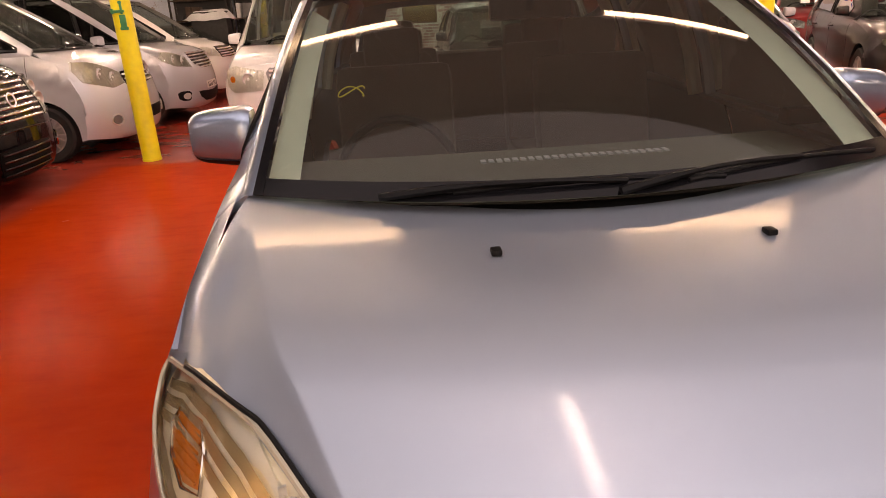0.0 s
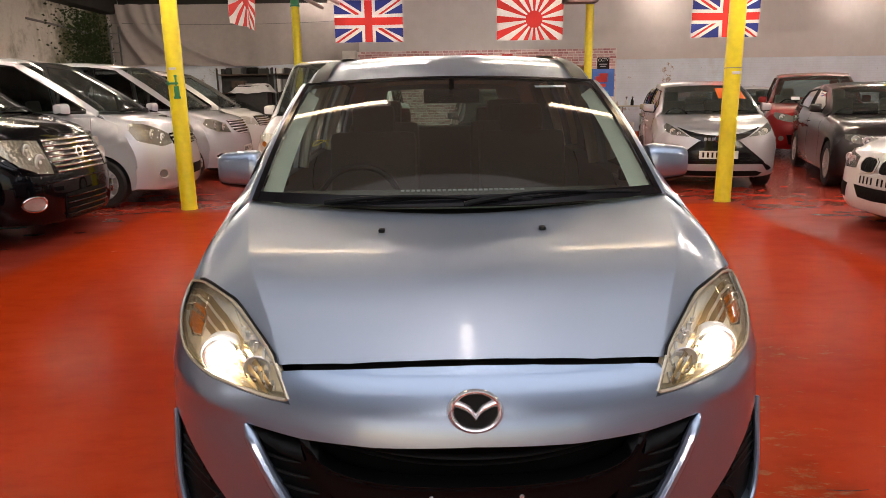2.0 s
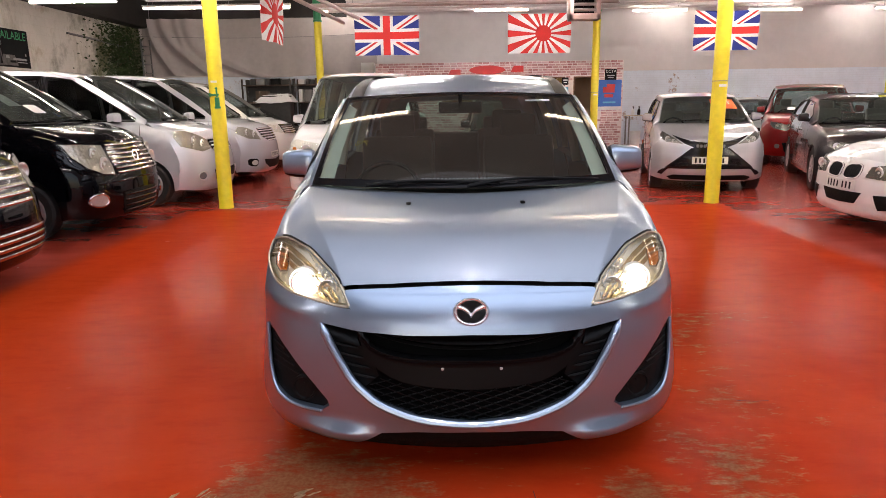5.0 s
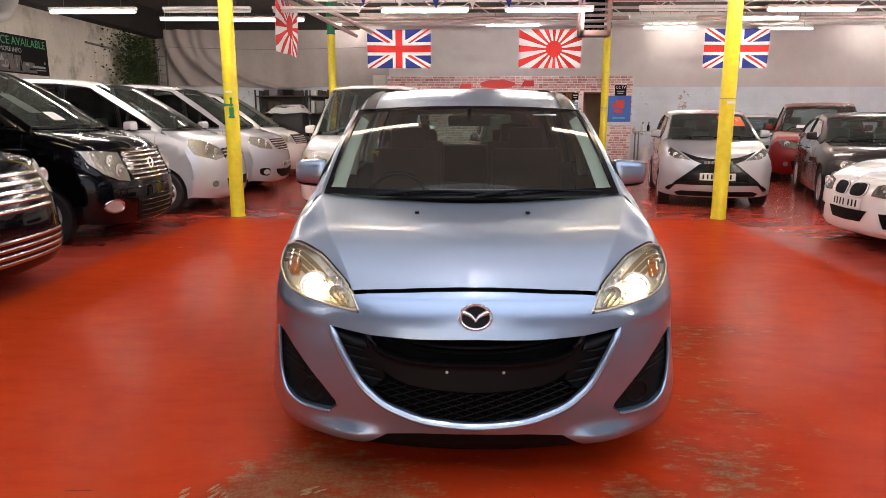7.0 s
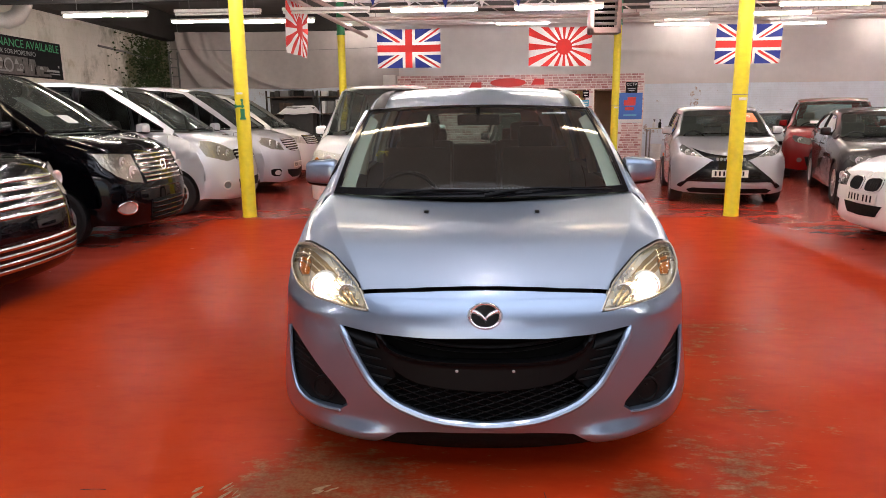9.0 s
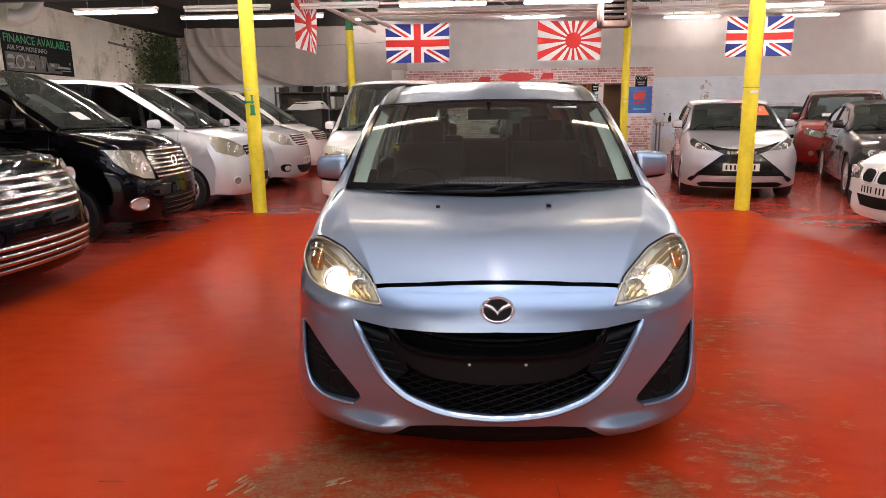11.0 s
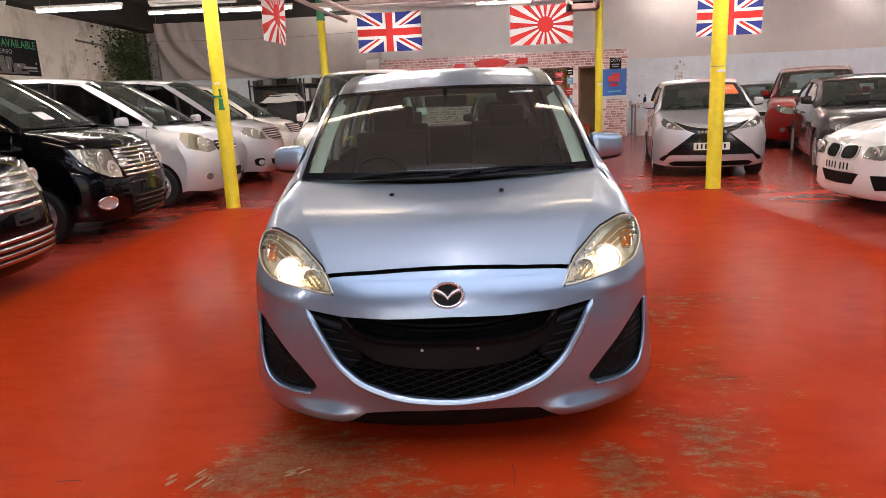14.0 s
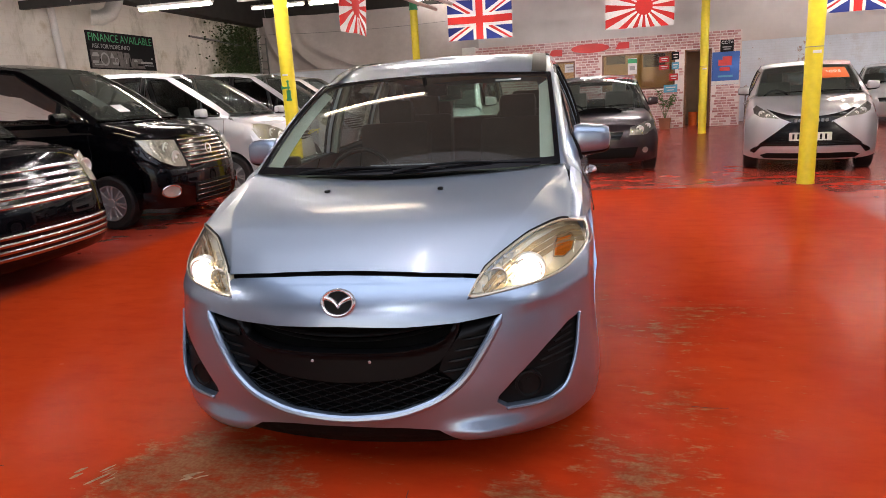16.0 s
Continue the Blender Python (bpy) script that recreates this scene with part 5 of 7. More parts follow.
part("plate_panel", panel_bm(plate_face, panel, (), 0.012, Vector((0, 0.06, -0.006))), MESH_BLACK, grille, "plain black panel for a number plate")
for s in (-1, 1):
    part("plate_screw", lathe_bm([(0.006, 0), (0.005, 0.003), (0, 0.004)], 12, Matrix.Translation(HERO.nose(s * 0.107, 0.472, -0.010)) @ pose(0, 0, 0, 90)), ALLOY, grille)
    wing = [(0.428, 0.597), (0.50, 0.603), (0.555, 0.611), (0.546, 0.592), (0.520, 0.574), (0.466, 0.552), (0.412, 0.540), (0.424, 0.565)]

    def fin(a, b):
        return HERO.nose(a, b, -0.055 + 0.050 * smoothstep(0.604, 0.545, b - 0.25 * (abs(a) - 0.43)))
    part("grille_wing", panel_bm(fin, wing if s == 1 else mirrored(wing), (), 0.015, Vector((0, 0.04, -0.004))), MESH_BLACK, grille, "smooth black fin beside the panel")
    cheek = [(0.412, 0.540), (0.466, 0.552), (0.520, 0.574), (0.546, 0.590), (0.507, 0.52), (0.436, 0.411), (0.40, 0.383), (0.345, 0.430), (0.36, 0.468), (0.395, 0.515)]
    part("grille_cheek", panel_bm(lambda a, b: HERO.nose(a, b, -0.026), cheek if s == 1 else mirrored(cheek), (), 0.03), MESH_BLACK, grille)
    for k in range(4):
        z = 0.535 - 0.036 * k
        x0, x1 = 0.425 - 0.022 * k, 0.528 - 0.026 * k
        part("cheek_bar", tube_bm([HERO.nose(s * lerp(x0, x1, q), z + 0.012 * q - 0.004, -0.017 + 0.004 * math.sin(math.pi * q)) for q in np.linspace(0, 1, 6)], [0.002] + [0.0045] * 4 + [0.003], 6), BLACK, grille)


def blade(z0, rise, half, out, tall):
    """A curved horizontal blade."""
    return grid_bm(lambda u, v: HERO.nose((2 * u - 1) * half, z0 + rise * abs(2 * u - 1) ** 2.3 + tall * (v - 0.5), out + 0.012 * math.sin(math.pi * v)), 36, 6)


part("grille_bar", blade(0.556, 0.040, 0.352, -0.040, 0.014), BLACK, grille)
part("grille_bar", blade(0.585, 0.020, 0.30, -0.060, 0.012), BLACK_MATT, grille)
part("grille_bar", blade(0.530, 0.045, 0.36, -0.062, 0.012), BLACK_MATT, grille)


def lattice(region, dx, dz, shift):
    bm = bmesh.new()
    for d in (-1, 1):
        for k in range(-60, 61):
            run = []
            for i in range(-56, 57):
                x = k * dx + d * i * dx / 4
                z = 0.44 + i * dz / 4
                ok = inside((x, z), region)
                if ok:
                    run.append(HERO.nose(x, z, shift))
                if (not ok or i == 56) and len(run) > 1:
                    tube_bm(run, 0.0024, 5, bm=bm)
                if not ok:
                    run = []
    return bm


mesh_zone = both([(0, 0.393), (0.123, 0.399), (0.254, 0.414), (0.302, 0.431), (0.345, 0.43), (0.40, 0.385), (0.342, 0.342), (0.199, 0.292), (0, 0.275)])
part("grille_mesh", lattice(mesh_zone, 0.080, 0.026, -0.022), MESH_BLACK, grille, "black diamond mesh")
# under-lip and tray
part("air_dam", panel_bm(lambda a, b: HERO.nose(a, b, -0.025), both([(0, 0.236), (0.33, 0.222), (0.40, 0.19), (0.46, 0.15), (0.60, 0.14), (0.58, 0.118), (0.4, 0.112), (0, 0.115)]), (), 0.05, Vector((0, 0.25, 0))), BLACK_MATT, hero, "black air dam under the bumper")

# bonnet
h_front = [(0, 0.2855), (0.15, 0.290), (0.3, 0.304), (0.42, 0.327), (0.50, 0.347), (0.577, 0.452), (0.66, 0.560), (0.745, 0.648), (0.802, 0.735)]
h_back = [(0.806, 0.90), (0.785, 1.08), (0.765, 1.20), (0.6, 1.13), (0.4, 1.055), (0.2, 1.012), (0, 1.0)]


def swage(y):
    """How far from the middle the bonnet's crease runs."""
    return itp([(0.30, 0.465), (0.36, 0.490), (0.43, 0.518), (0.55, 0.574), (0.70, 0.640), (0.83, 0.674), (1.1, 0.745)], y)


def hero_hood(x, y, out=0.0):
    """The bonnet with its two long swages."""
    k = smoothstep(0.29, 0.37, y) * (1 - smoothstep(0.85, 1.15, y))
    d = max(0.0, abs(x) - swage(y))
    d = d * d / 0.024 if d < 0.012 else d - 0.006
    fall = 0.026 * (1 - (1 - min(1.0, d / 0.12)) ** 2) * (1 - smoothstep(0.70, 0.85, abs(x)))
    fall += 0.022 * smoothstep(0.70, 0.79, abs(x)) * (1 - smoothstep(0.735, 0.93, y)) * smoothstep(0.50, 0.62, y)
    return HERO.hood(x, y, out - k * fall)


folds = [[(s * (swage(y) + o), y) for y in np.linspace(0.36, 1.10, 50)] for s in (-1, 1) for o in (-0.008, 0.0, 0.008, 0.018, 0.034)]
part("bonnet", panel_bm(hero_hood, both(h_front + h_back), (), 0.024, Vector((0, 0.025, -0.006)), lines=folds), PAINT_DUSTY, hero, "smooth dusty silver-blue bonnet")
bm = grid_bm(lambda u, v: HERO.hood((2 * u - 1) * 0.79, lerp(0.31 + 0.45 * abs(2 * u - 1) ** 3, 1.2, v), -0.035), 16, 10)
part("bonnet_liner", bm, VOID, hero)
bm = panel_bm(lambda a, b: HERO.nose(a, b, -0.03), both([(0, 0.79), (0.3, 0.785), (0.43, 0.765), (0.42, 0.69), (0, 0.70)]), (), 0.05)
part("bonnet_gap", bm, VOID, hero, "dark gap under the bonnet's edge")
for s in (1, -1):
    part("front_wing", grid_bm(lambda u, v: hero_hood(s * lerp(0.797, HERO.xe + 0.001, u), lerp(0.745, 1.22, v), -0.001), 4, 20), PAINT, hero)
    bm = bmesh.new()
    for a, b in ((0.878, 0.762), (0.885, 0.764), (0.891, 0.755), (0.891, 0.70)):
        bm.verts.new(HERO.nose(s * a, b, -0.008))
    yn = HERO.nose(0.892, 0.76).y
    for y in np.linspace(yn, yn + 0.3, 6):
        bm.verts.new(HERO.side(y, HERO.belt_z(y) - 0.008, s, -0.005))
        bm.verts.new(HERO.side(y, 0.72, s, -0.005))
    bmesh.ops.convex_hull(bm, input=bm.verts)
    part("wing_corner", bm, PAINT, hero)
    inner = [HERO.nose(s * a, b, -0.003) for a, b in ((0.856, 0.764), (0.871, 0.788), (0.868, 0.817), (0.856, 0.841), (0.836, 0.853), (0.80, 0.868))]
    outer = [HERO.nose(s * 0.889, 0.76, -0.004)] + [HERO.side(yn + d, HERO.belt_z(yn + d) - 0.006, s, -0.003) for d in (0.02, 0.06)] + [hero_hood(s * a, b, -0.003) for a, b in ((0.846, 0.81), (0.83, 0.79), (0.80, 0.765))]
    part("lamp_surround", grid_bm(lambda u, v: inner[round(5 * u)].lerp(outer[round(5 * u)], v), 5, 3), PAINT, hero)
    part("washer_jet", box_bm(0.020, 0.026, 0.012, HERO.hood(s * 0.255, 0.834, 0.005), 0.004), BLACK, hero)
    # headlamp
    pl = LAMP if s == 1 else mirrored(LAMP)
    lens = part("headlamp", panel_bm(lambda a, b: HERO.nose(a, b, 0.002), pl, (), 0.025, Vector((0, 0.03, -0.002))), GLASS_LAMP, hero, "clear lit headlamp")
    part("lamp_bowl", panel_bm(lambda a, b: HERO.nose(a, b, -0.040) + Vector((0, 0.004 * math.sin(abs(a) * 120 + b * 30), 0)), pl, (), 0.014, Vector((0, -0.037, 0))), FACET, lens, "gold-tinted faceted bowl")
    loop = resample(pl, 0.012)
    part("lamp_wall", grid_bm(lambda u, v: HERO.nose(*loop[round(u * len(loop)) % len(loop)], lerp(-0.003, -0.044, v)), len(loop), 2), FACET, lens, "pale inner wall")
    bm = bmesh.new()
    rnd_l = random.Random(5)
    for k in range(34):
        a0, b0 = rnd_l.uniform(0.50, 0.615), rnd_l.uniform(0.692, 0.80)
        if b0 > itp([(0.45, 0.681), (0.502, 0.745), (0.575, 0.79), (0.66, 0.83)], a0) or b0 < 0.69 + 0.12 * (a0 - 0.5):
            continue
        hw, hh = rnd_l.uniform(0.004, 0.009), rnd_l.uniform(0.006, 0.013)
        at = HERO.nose(s * a0, b0, -0.026)
        turn = Matrix.Translation(at) @ pose(0, 0, 0, rnd_l.uniform(-40, 40), 0, rnd_l.uniform(-40, 40))
        bmesh.ops.create_cube(bm, size=1.0, matrix=turn @ Matrix.Diagonal((2 * hw, 0.005, 2 * hh, 1)))
    part("cut_reflector", bm, FACET_CLEAR, lens, "cut reflector facets")
    bm = bmesh.new()
    ring = [HERO.nose(a, b, -0.004) for a, b in resample(pl, 0.02)]
    tube_bm(ring, 0.006, 6, True, bm)
    part("lamp_rim", bm, plain("pale_lamp_rim", (0.55, 0.50, 0.38), 0.25, 0.4), lens, "pale gold rim")
    part("lamp_seal", tube_bm([HERO.nose(s * a, itp([(0.49, 0.745), (0.500, 0.763), (0.575, 0.811), (0.658, 0.853), (0.762, 0.880), (0.835, 0.853)], a), 0.0) + Vector((0, 0.004, 0)) for a in np.linspace(0.79, 0.492, 30)], 0.0048, 6), BLACK, lens, "black seal")
    at = HERO.nose(s * 0.654, 0.738, -0.018)
    turn = Matrix.Translation(at) @ pose(0, 0, 0, 90)
    part("projector_ring", lathe_bm([(0.060, -0.03), (0.060, -0.004), (0.056, 0.0), (0.052, -0.004), (0.048, -0.012), (0.030, -0.014)], 32, turn), REFLECTOR, lens, "bright projector ring")
    part("projector", lathe_bm([(0.032, -0.012), (0.030, 0.000), (0.023, 0.009), (0.012, 0.014), (0, 0.015)], 28, turn), XENON, lens, "glowing projector lens")
    dish = Matrix.Translation(HERO.nose(s * 0.548, 0.728, -0.024)) @ pose(0, 0, 0, 90)
    part("inner_reflector", lathe_bm([(0.036, 0.004), (0.033, 0.006), (0.028, -0.004), (0.016, -0.012), (0.008, -0.012), (0.007, 0.004), (0, 0.006)], 20, dish), FACET_CLEAR, lens, "clear faceted reflector")
    for k in range(4):
        a0, b0 = 0.505 + 0.022 * k, 0.690 + 0.004 * k
        part("lamp_stud", lathe_bm([(0.007, 0), (0.006, 0.006), (0, 0.009)], 8, Matrix.Translation(HERO.nose(s * a0, b0 + 0.006, -0.026)) @ pose(0, 0, 0, 90)), CHROME, lens)
    bm = panel_bm(lambda a, b: HERO.nose(a, b, -0.025), [(s * a, b) for a, b in ((0.742, 0.762), (0.775, 0.756), (0.803, 0.770), (0.812, 0.792), (0.796, 0.812), (0.756, 0.812), (0.744, 0.795))][::s], (), 0.012, Vector((0, 0.03, 0)))
    part("indicator", bm, AMBER, lens, "amber indicator")
    for k in range(6):
        b0 = 0.766 + 0.0085 * k
        part("indicator_rib", tube_bm([HERO.nose(s * a, b0, -0.022) for a in np.linspace(0.749, 0.800, 6)], 0.003, 6), AMBER, lens)
    part("indicator_surround", tube_bm([HERO.nose(s * a, b, -0.022) for a, b in ((0.738, 0.760), (0.775, 0.752), (0.806, 0.768), (0.816, 0.794), (0.799, 0.816), (0.752, 0.816), (0.739, 0.796))], 0.0035, 6, True), CHROME, lens)
    ridge = [(0.835, 0.835), (0.79, 0.850), (0.735, 0.846), (0.665, 0.823), (0.590, 0.784), (0.530, 0.742), (0.495, 0.705)]
    for k in range(3):
        drop = 0.006 + 0.019 * k

        def vane(u, v):
            i = min(5, int(u * 6))
            q = u * 6 - i
            a, b = lerp(ridge[i][0], ridge[i + 1][0], q), lerp(ridge[i][1], ridge[i + 1][1], q)
            w = drop + 0.017 * v
            return HERO.nose(s * (a + 0.35 * w), b - w, -0.010 - 0.012 * v - 0.002 * k)
        part("lamp_vane", grid_bm(vane, 24, 4), GOLD_VANE, lens, "gold-tinted curved vane")
    plate = [(0.59, 0.702), (0.58, 0.77), (0.65, 0.822), (0.74, 0.838), (0.742, 0.815), (0.735, 0.745), (0.70, 0.712)]
    part("lamp_shroud", panel_bm(lambda a, b: HERO.nose(a, b, -0.032), plate if s == 1 else mirrored(plate), [circle(s * 0.658, 0.748, 0.055, 24)], 0.02, Vector((0, 0.02, 0))), REFLECTOR, lens, "smooth silver shroud")
    part("projector_bezel", lathe_bm([(0.050, -0.002), (0.050, 0.006), (0.046, 0.009), (0.040, 0.006), (0.038, -0.004)], 32, turn), SATIN, lens, "bright bezel")
    wing_mirror(hero, HERO, PAINT, s, 1.60, 1.108, 0.195, 0.150, 0.12)

# plain oval badge: chrome ring round a dark field with a chrome chevron
tilt = 17
bt = Matrix.Translation(HERO.nose(0, 0.679, 0.004)) @ pose(0, 0, 0, 90 - tilt)
oval = bt @ Matrix.Diagonal((1, 0.78, 1, 1))
badge = part("badge", lathe_bm([(0.0505, 0.000), (0.0505, 0.006), (0.055, 0.013), (0.0585, 0.014), (0.0645, 0.008), (0.067, 0.0)], 48, oval), BRIGHT, hero, "oval chrome badge", 60)
part("badge_field", lathe_bm([(0.054, 0.003), (0, 0.004)], 32, oval), MESH_BLACK, badge)
upper = [(0.0, -0.004), (0.007, 0.006), (0.016, 0.0145), (0.028, 0.0210), (0.040, 0.0255), (0.047, 0.0285)]
lower = [(0.0, -0.0235), (0.011, -0.0085), (0.021, -0.0010), (0.032, 0.0045), (0.043, 0.0085), (0.0555, 0.0110)]


def wing_blade(u, v, s):
    k = min(4, int(u * 5))
    t = u * 5 - k
    a = [lerp(upper[k][n], upper[k + 1][n], t) for n in (0, 1)]
    b = [lerp(lower[k][n], lower[k + 1][n], t) for n in (0, 1)]
    return bt @ Vector((s * lerp(a[0], b[0], v), lerp(a[1], b[1], v), 0.004 + 0.009 * math.sin(math.pi * v)))


bm = bmesh.new()
for s in (-1, 1):
    grid_bm(lambda u, v: wing_blade(u, v, s), 15, 6, bm)
part("badge_chevron", bm, BRIGHT, badge, smooth=60)

# windscreen surround, wipers and what shows behind the glass
for s in (-1, 1):
    bm = grid_bm(lambda u, v: HERO.screen(s * lerp(0.968, 1.0, u), v, 0.007), 2, 20)
    part("screen_band", bm, BLACK_GLOSS, hero, "black band at the windscreen's side")
    bm = grid_bm(lambda u, v: HERO.screen(s * lerp(0.880 + 0.022 * v, 0.972, u), lerp(0.03, 0.96, v), -0.02 - 0.035 * (1 - u)), 3, 20)
    part("pillar_trim", bm, BEIGE, hero, "pale grey-green pillar trim")
    part("roof_strip", grid_bm(lambda u, v: HERO.roof_at(s * lerp(0.845, 0.965, u), lerp(-0.004, 0.95, v), 0.013), 4, 30), BLACK, hero, "black roof strip")
    def pillar(u, v):
        p = HERO.screen(s, v, 0.004)
        return p + Vector((s * 0.046 * math.sin(u * 1.5), 0.035 * u, 0.004 * math.sin(u * 3.1) - 0.045 * (1 - math.cos(u * 1.5))))
    part("windscreen_pillar", grid_bm(pillar, 6, 20), PAINT, hero)
    for y in (2.40, 3.35):
        part("pillar_trim", tube_bm([HERO.cabin(y, z, s, -0.05) for z in (1.03, 1.2, 1.35, 1.47)], 0.03, 8), BEIGE, hero, "pale grey door pillar trim")
part("screen_band", grid_bm(lambda u, v: HERO.screen(2 * u - 1, lerp(0.0, 0.055, v), 0.006), 24, 2), BLACK_GLOSS, hero, "black band at the windscreen's foot")
part("screen_band", grid_bm(lambda u, v: HERO.screen(2 * u - 1, lerp(0.965, 1.0, v), 0.006), 24, 2), BLACK_GLOSS, hero, "black band at the windscreen's head")
part("cowl", grid_bm(lambda u, v: Vector(((2 * u - 1) * 0.745, lerp(lerp(0.970, 1.185, (2 * u - 1) ** 2), lerp(0.960, 1.17, (2 * u - 1) ** 2) + 0.05, v), 1.006 + 0.014 * v)), 24, 3), BLACK, hero, "black cowl")
wipers(hero, HERO)
part("headlining", grid_bm(lambda u, v: HERO.roof_at(2 * u - 1, lerp(0.02, 0.97, v), -0.03), 10, 16), plain("grey_headlining", (0.45, 0.44, 0.40), 0.95), hero, "pale grey headlining")
bm = box_bm(0.25, 0.03, 0.065, (0, 1.80, 1.395), 0.012)
tube_bm([(0, 1.80, 1.41), (0, 1.78, 1.47)], 0.012, 8, bm=bm)
part("rear_view_mirror", bm, BLACK, hero)
part("sticker", box_bm(0.14, 0.003, 0.018, HERO.screen(0.66, 0.90, -0.004), m=pose(0, 0, 0, -62)), PAPER, hero, "white sticker inside the windscreen")
YELLOW_INK = plain("yellow_marker", (0.70, 0.62, 0.06), 0.6)
part("marker_scribble", tube_bm([HERO.screen(-0.73 + 0.045 * math.cos(t * 1.3), 0.385 + 0.022 * math.sin(t * 2.1 + 0.5), -0.004) for t in np.linspace(0, 5.2, 26)], 0.0018, 5), YELLOW_INK, hero, "yellow marker scribble on the windscreen")
bm = bmesh.new()
for k in range(24):
    box_bm(0.013, 0.03, 0.004, (-0.21 + k * 0.0205, 1.36, 1.034), bm=bm)
part("dash_vent", bm, GREY_P, hero, "row of pale demister slots")
part("rear_bench", box_bm(1.25, 0.16, 0.62, (0, 3.95, 0.86), 0.05), SEAT, hero)
for x in (-0.38, 0.38):
    part("headrest", box_bm(0.26, 0.10, 0.18, (x, 3.95, 1.22), 0.04), SEAT, hero)


# ---- the other cars ----
def people_carrier(m, label, paint, H=1.95, W=0.92, L=4.85, nose=(1.05, 1.16), screen=0.85, rake=0.85, glass=None):
    """A tall one-box car; nose: heights of the bonnet's front and back."""
    z0, z1 = nose
    S = Shape(W=W, L=L, low=0.2, rows=2,
              P=[(0.15, 0.20), (0.22, 0.10), (0.35, 0.05), (0.6, 0.045), (0.78, 0.08), (0.9, 0.135), (z0, 0.235), (z0 + 0.1, 0.40)], qa=0.15, qb=0.20,
              Hc=[(0.235, z0 - 0.005), (0.34, lerp(z0, z1, 0.34)), (0.58, lerp(z0, z1, 0.72)), (screen, z1), (screen + 0.3, z1 + 0.04)], da=0.03, db=0.08,
              cowl=(W - 0.13, screen + 0.18, z1 + 0.03), cowl_y=screen, wtop=(W - 0.25, screen + 0.18 + rake, H - 0.114), wbow=0.08,
              roof=[(screen + 0.1 + rake, H - 0.09), (screen + 0.5 + rake, H - 0.03), (2.6, H), (3.8, H - 0.01), (L - 0.25, H - 0.08)], rx=W - 0.22,
              belt=[(screen + 0.18, z1 - 0.02), (2.4, z1 - 0.01), (L, z1 + 0.05)], wheels=(0.92, 0.92 + 2.85, 0.325))
    c = thing("people_carrier", m, label, "car")
    yk, yt, zb, zt = S.cowl[1], S.wtop[1], z1 + 0.03, S.wtop[2]
    wins = [[(yk + 0.15, zb), (yt + 0.40, zb + 0.01), (yt + 0.40, zt + 0.00), (yt + 0.06, zt - 0.05), (yk + 0.15, zb + 0.04)],
            [(yt + 0.47, zb + 0.01), (yt + 1.3, zb + 0.02), (yt + 1.3, zt + 0.02), (yt + 0.47, zt + 0.01)], [(yt + 1.4, zb + 0.03), (L - 0.55, zb + 0.05), (L - 0.55, zt), (yt + 1.4, zt + 0.02)]]
    car_shell(c, S, paint, glass or GLASS_DARK, GLASS_SCREEN, wins)
    wipers(c, S)
    for s in (-1, 1):
        wing_mirror(c, S, paint, s, yk + 0.42, z1 + 0.08, 0.18, 0.145)
        for ya, yb in ((yt + 0.375, yt + 0.495), (yt + 1.275, yt + 1.425)):
            part("pillar_cover", panel_bm(lambda y, z: S.cabin(y, z, s, 0.004), [(ya, zb), (yb, zb + 0.01), (yb, zt + 0.01), (ya, zt)], (), 0.06, Vector((-s * 0.006, 0, 0))), BLACK_GLOSS, c, "black pillar cover")
        yp = yk + 0.50
        part("window_post", tube_bm([S.cabin(yp, z, s, 0.0) for z in np.linspace(zb, zb + 0.04 + 0.35 / (rake - 0.09) * (zt - zb - 0.09), 6)], 0.022, 8), BLACK, c, "black quarter window post")
        part("sill_trim", tube_bm([S.side(y, 0.36, s, 0.004) for y in np.linspace(1.40, 3.25, 12)], 0.012, 8), paint, c)
    return c, S


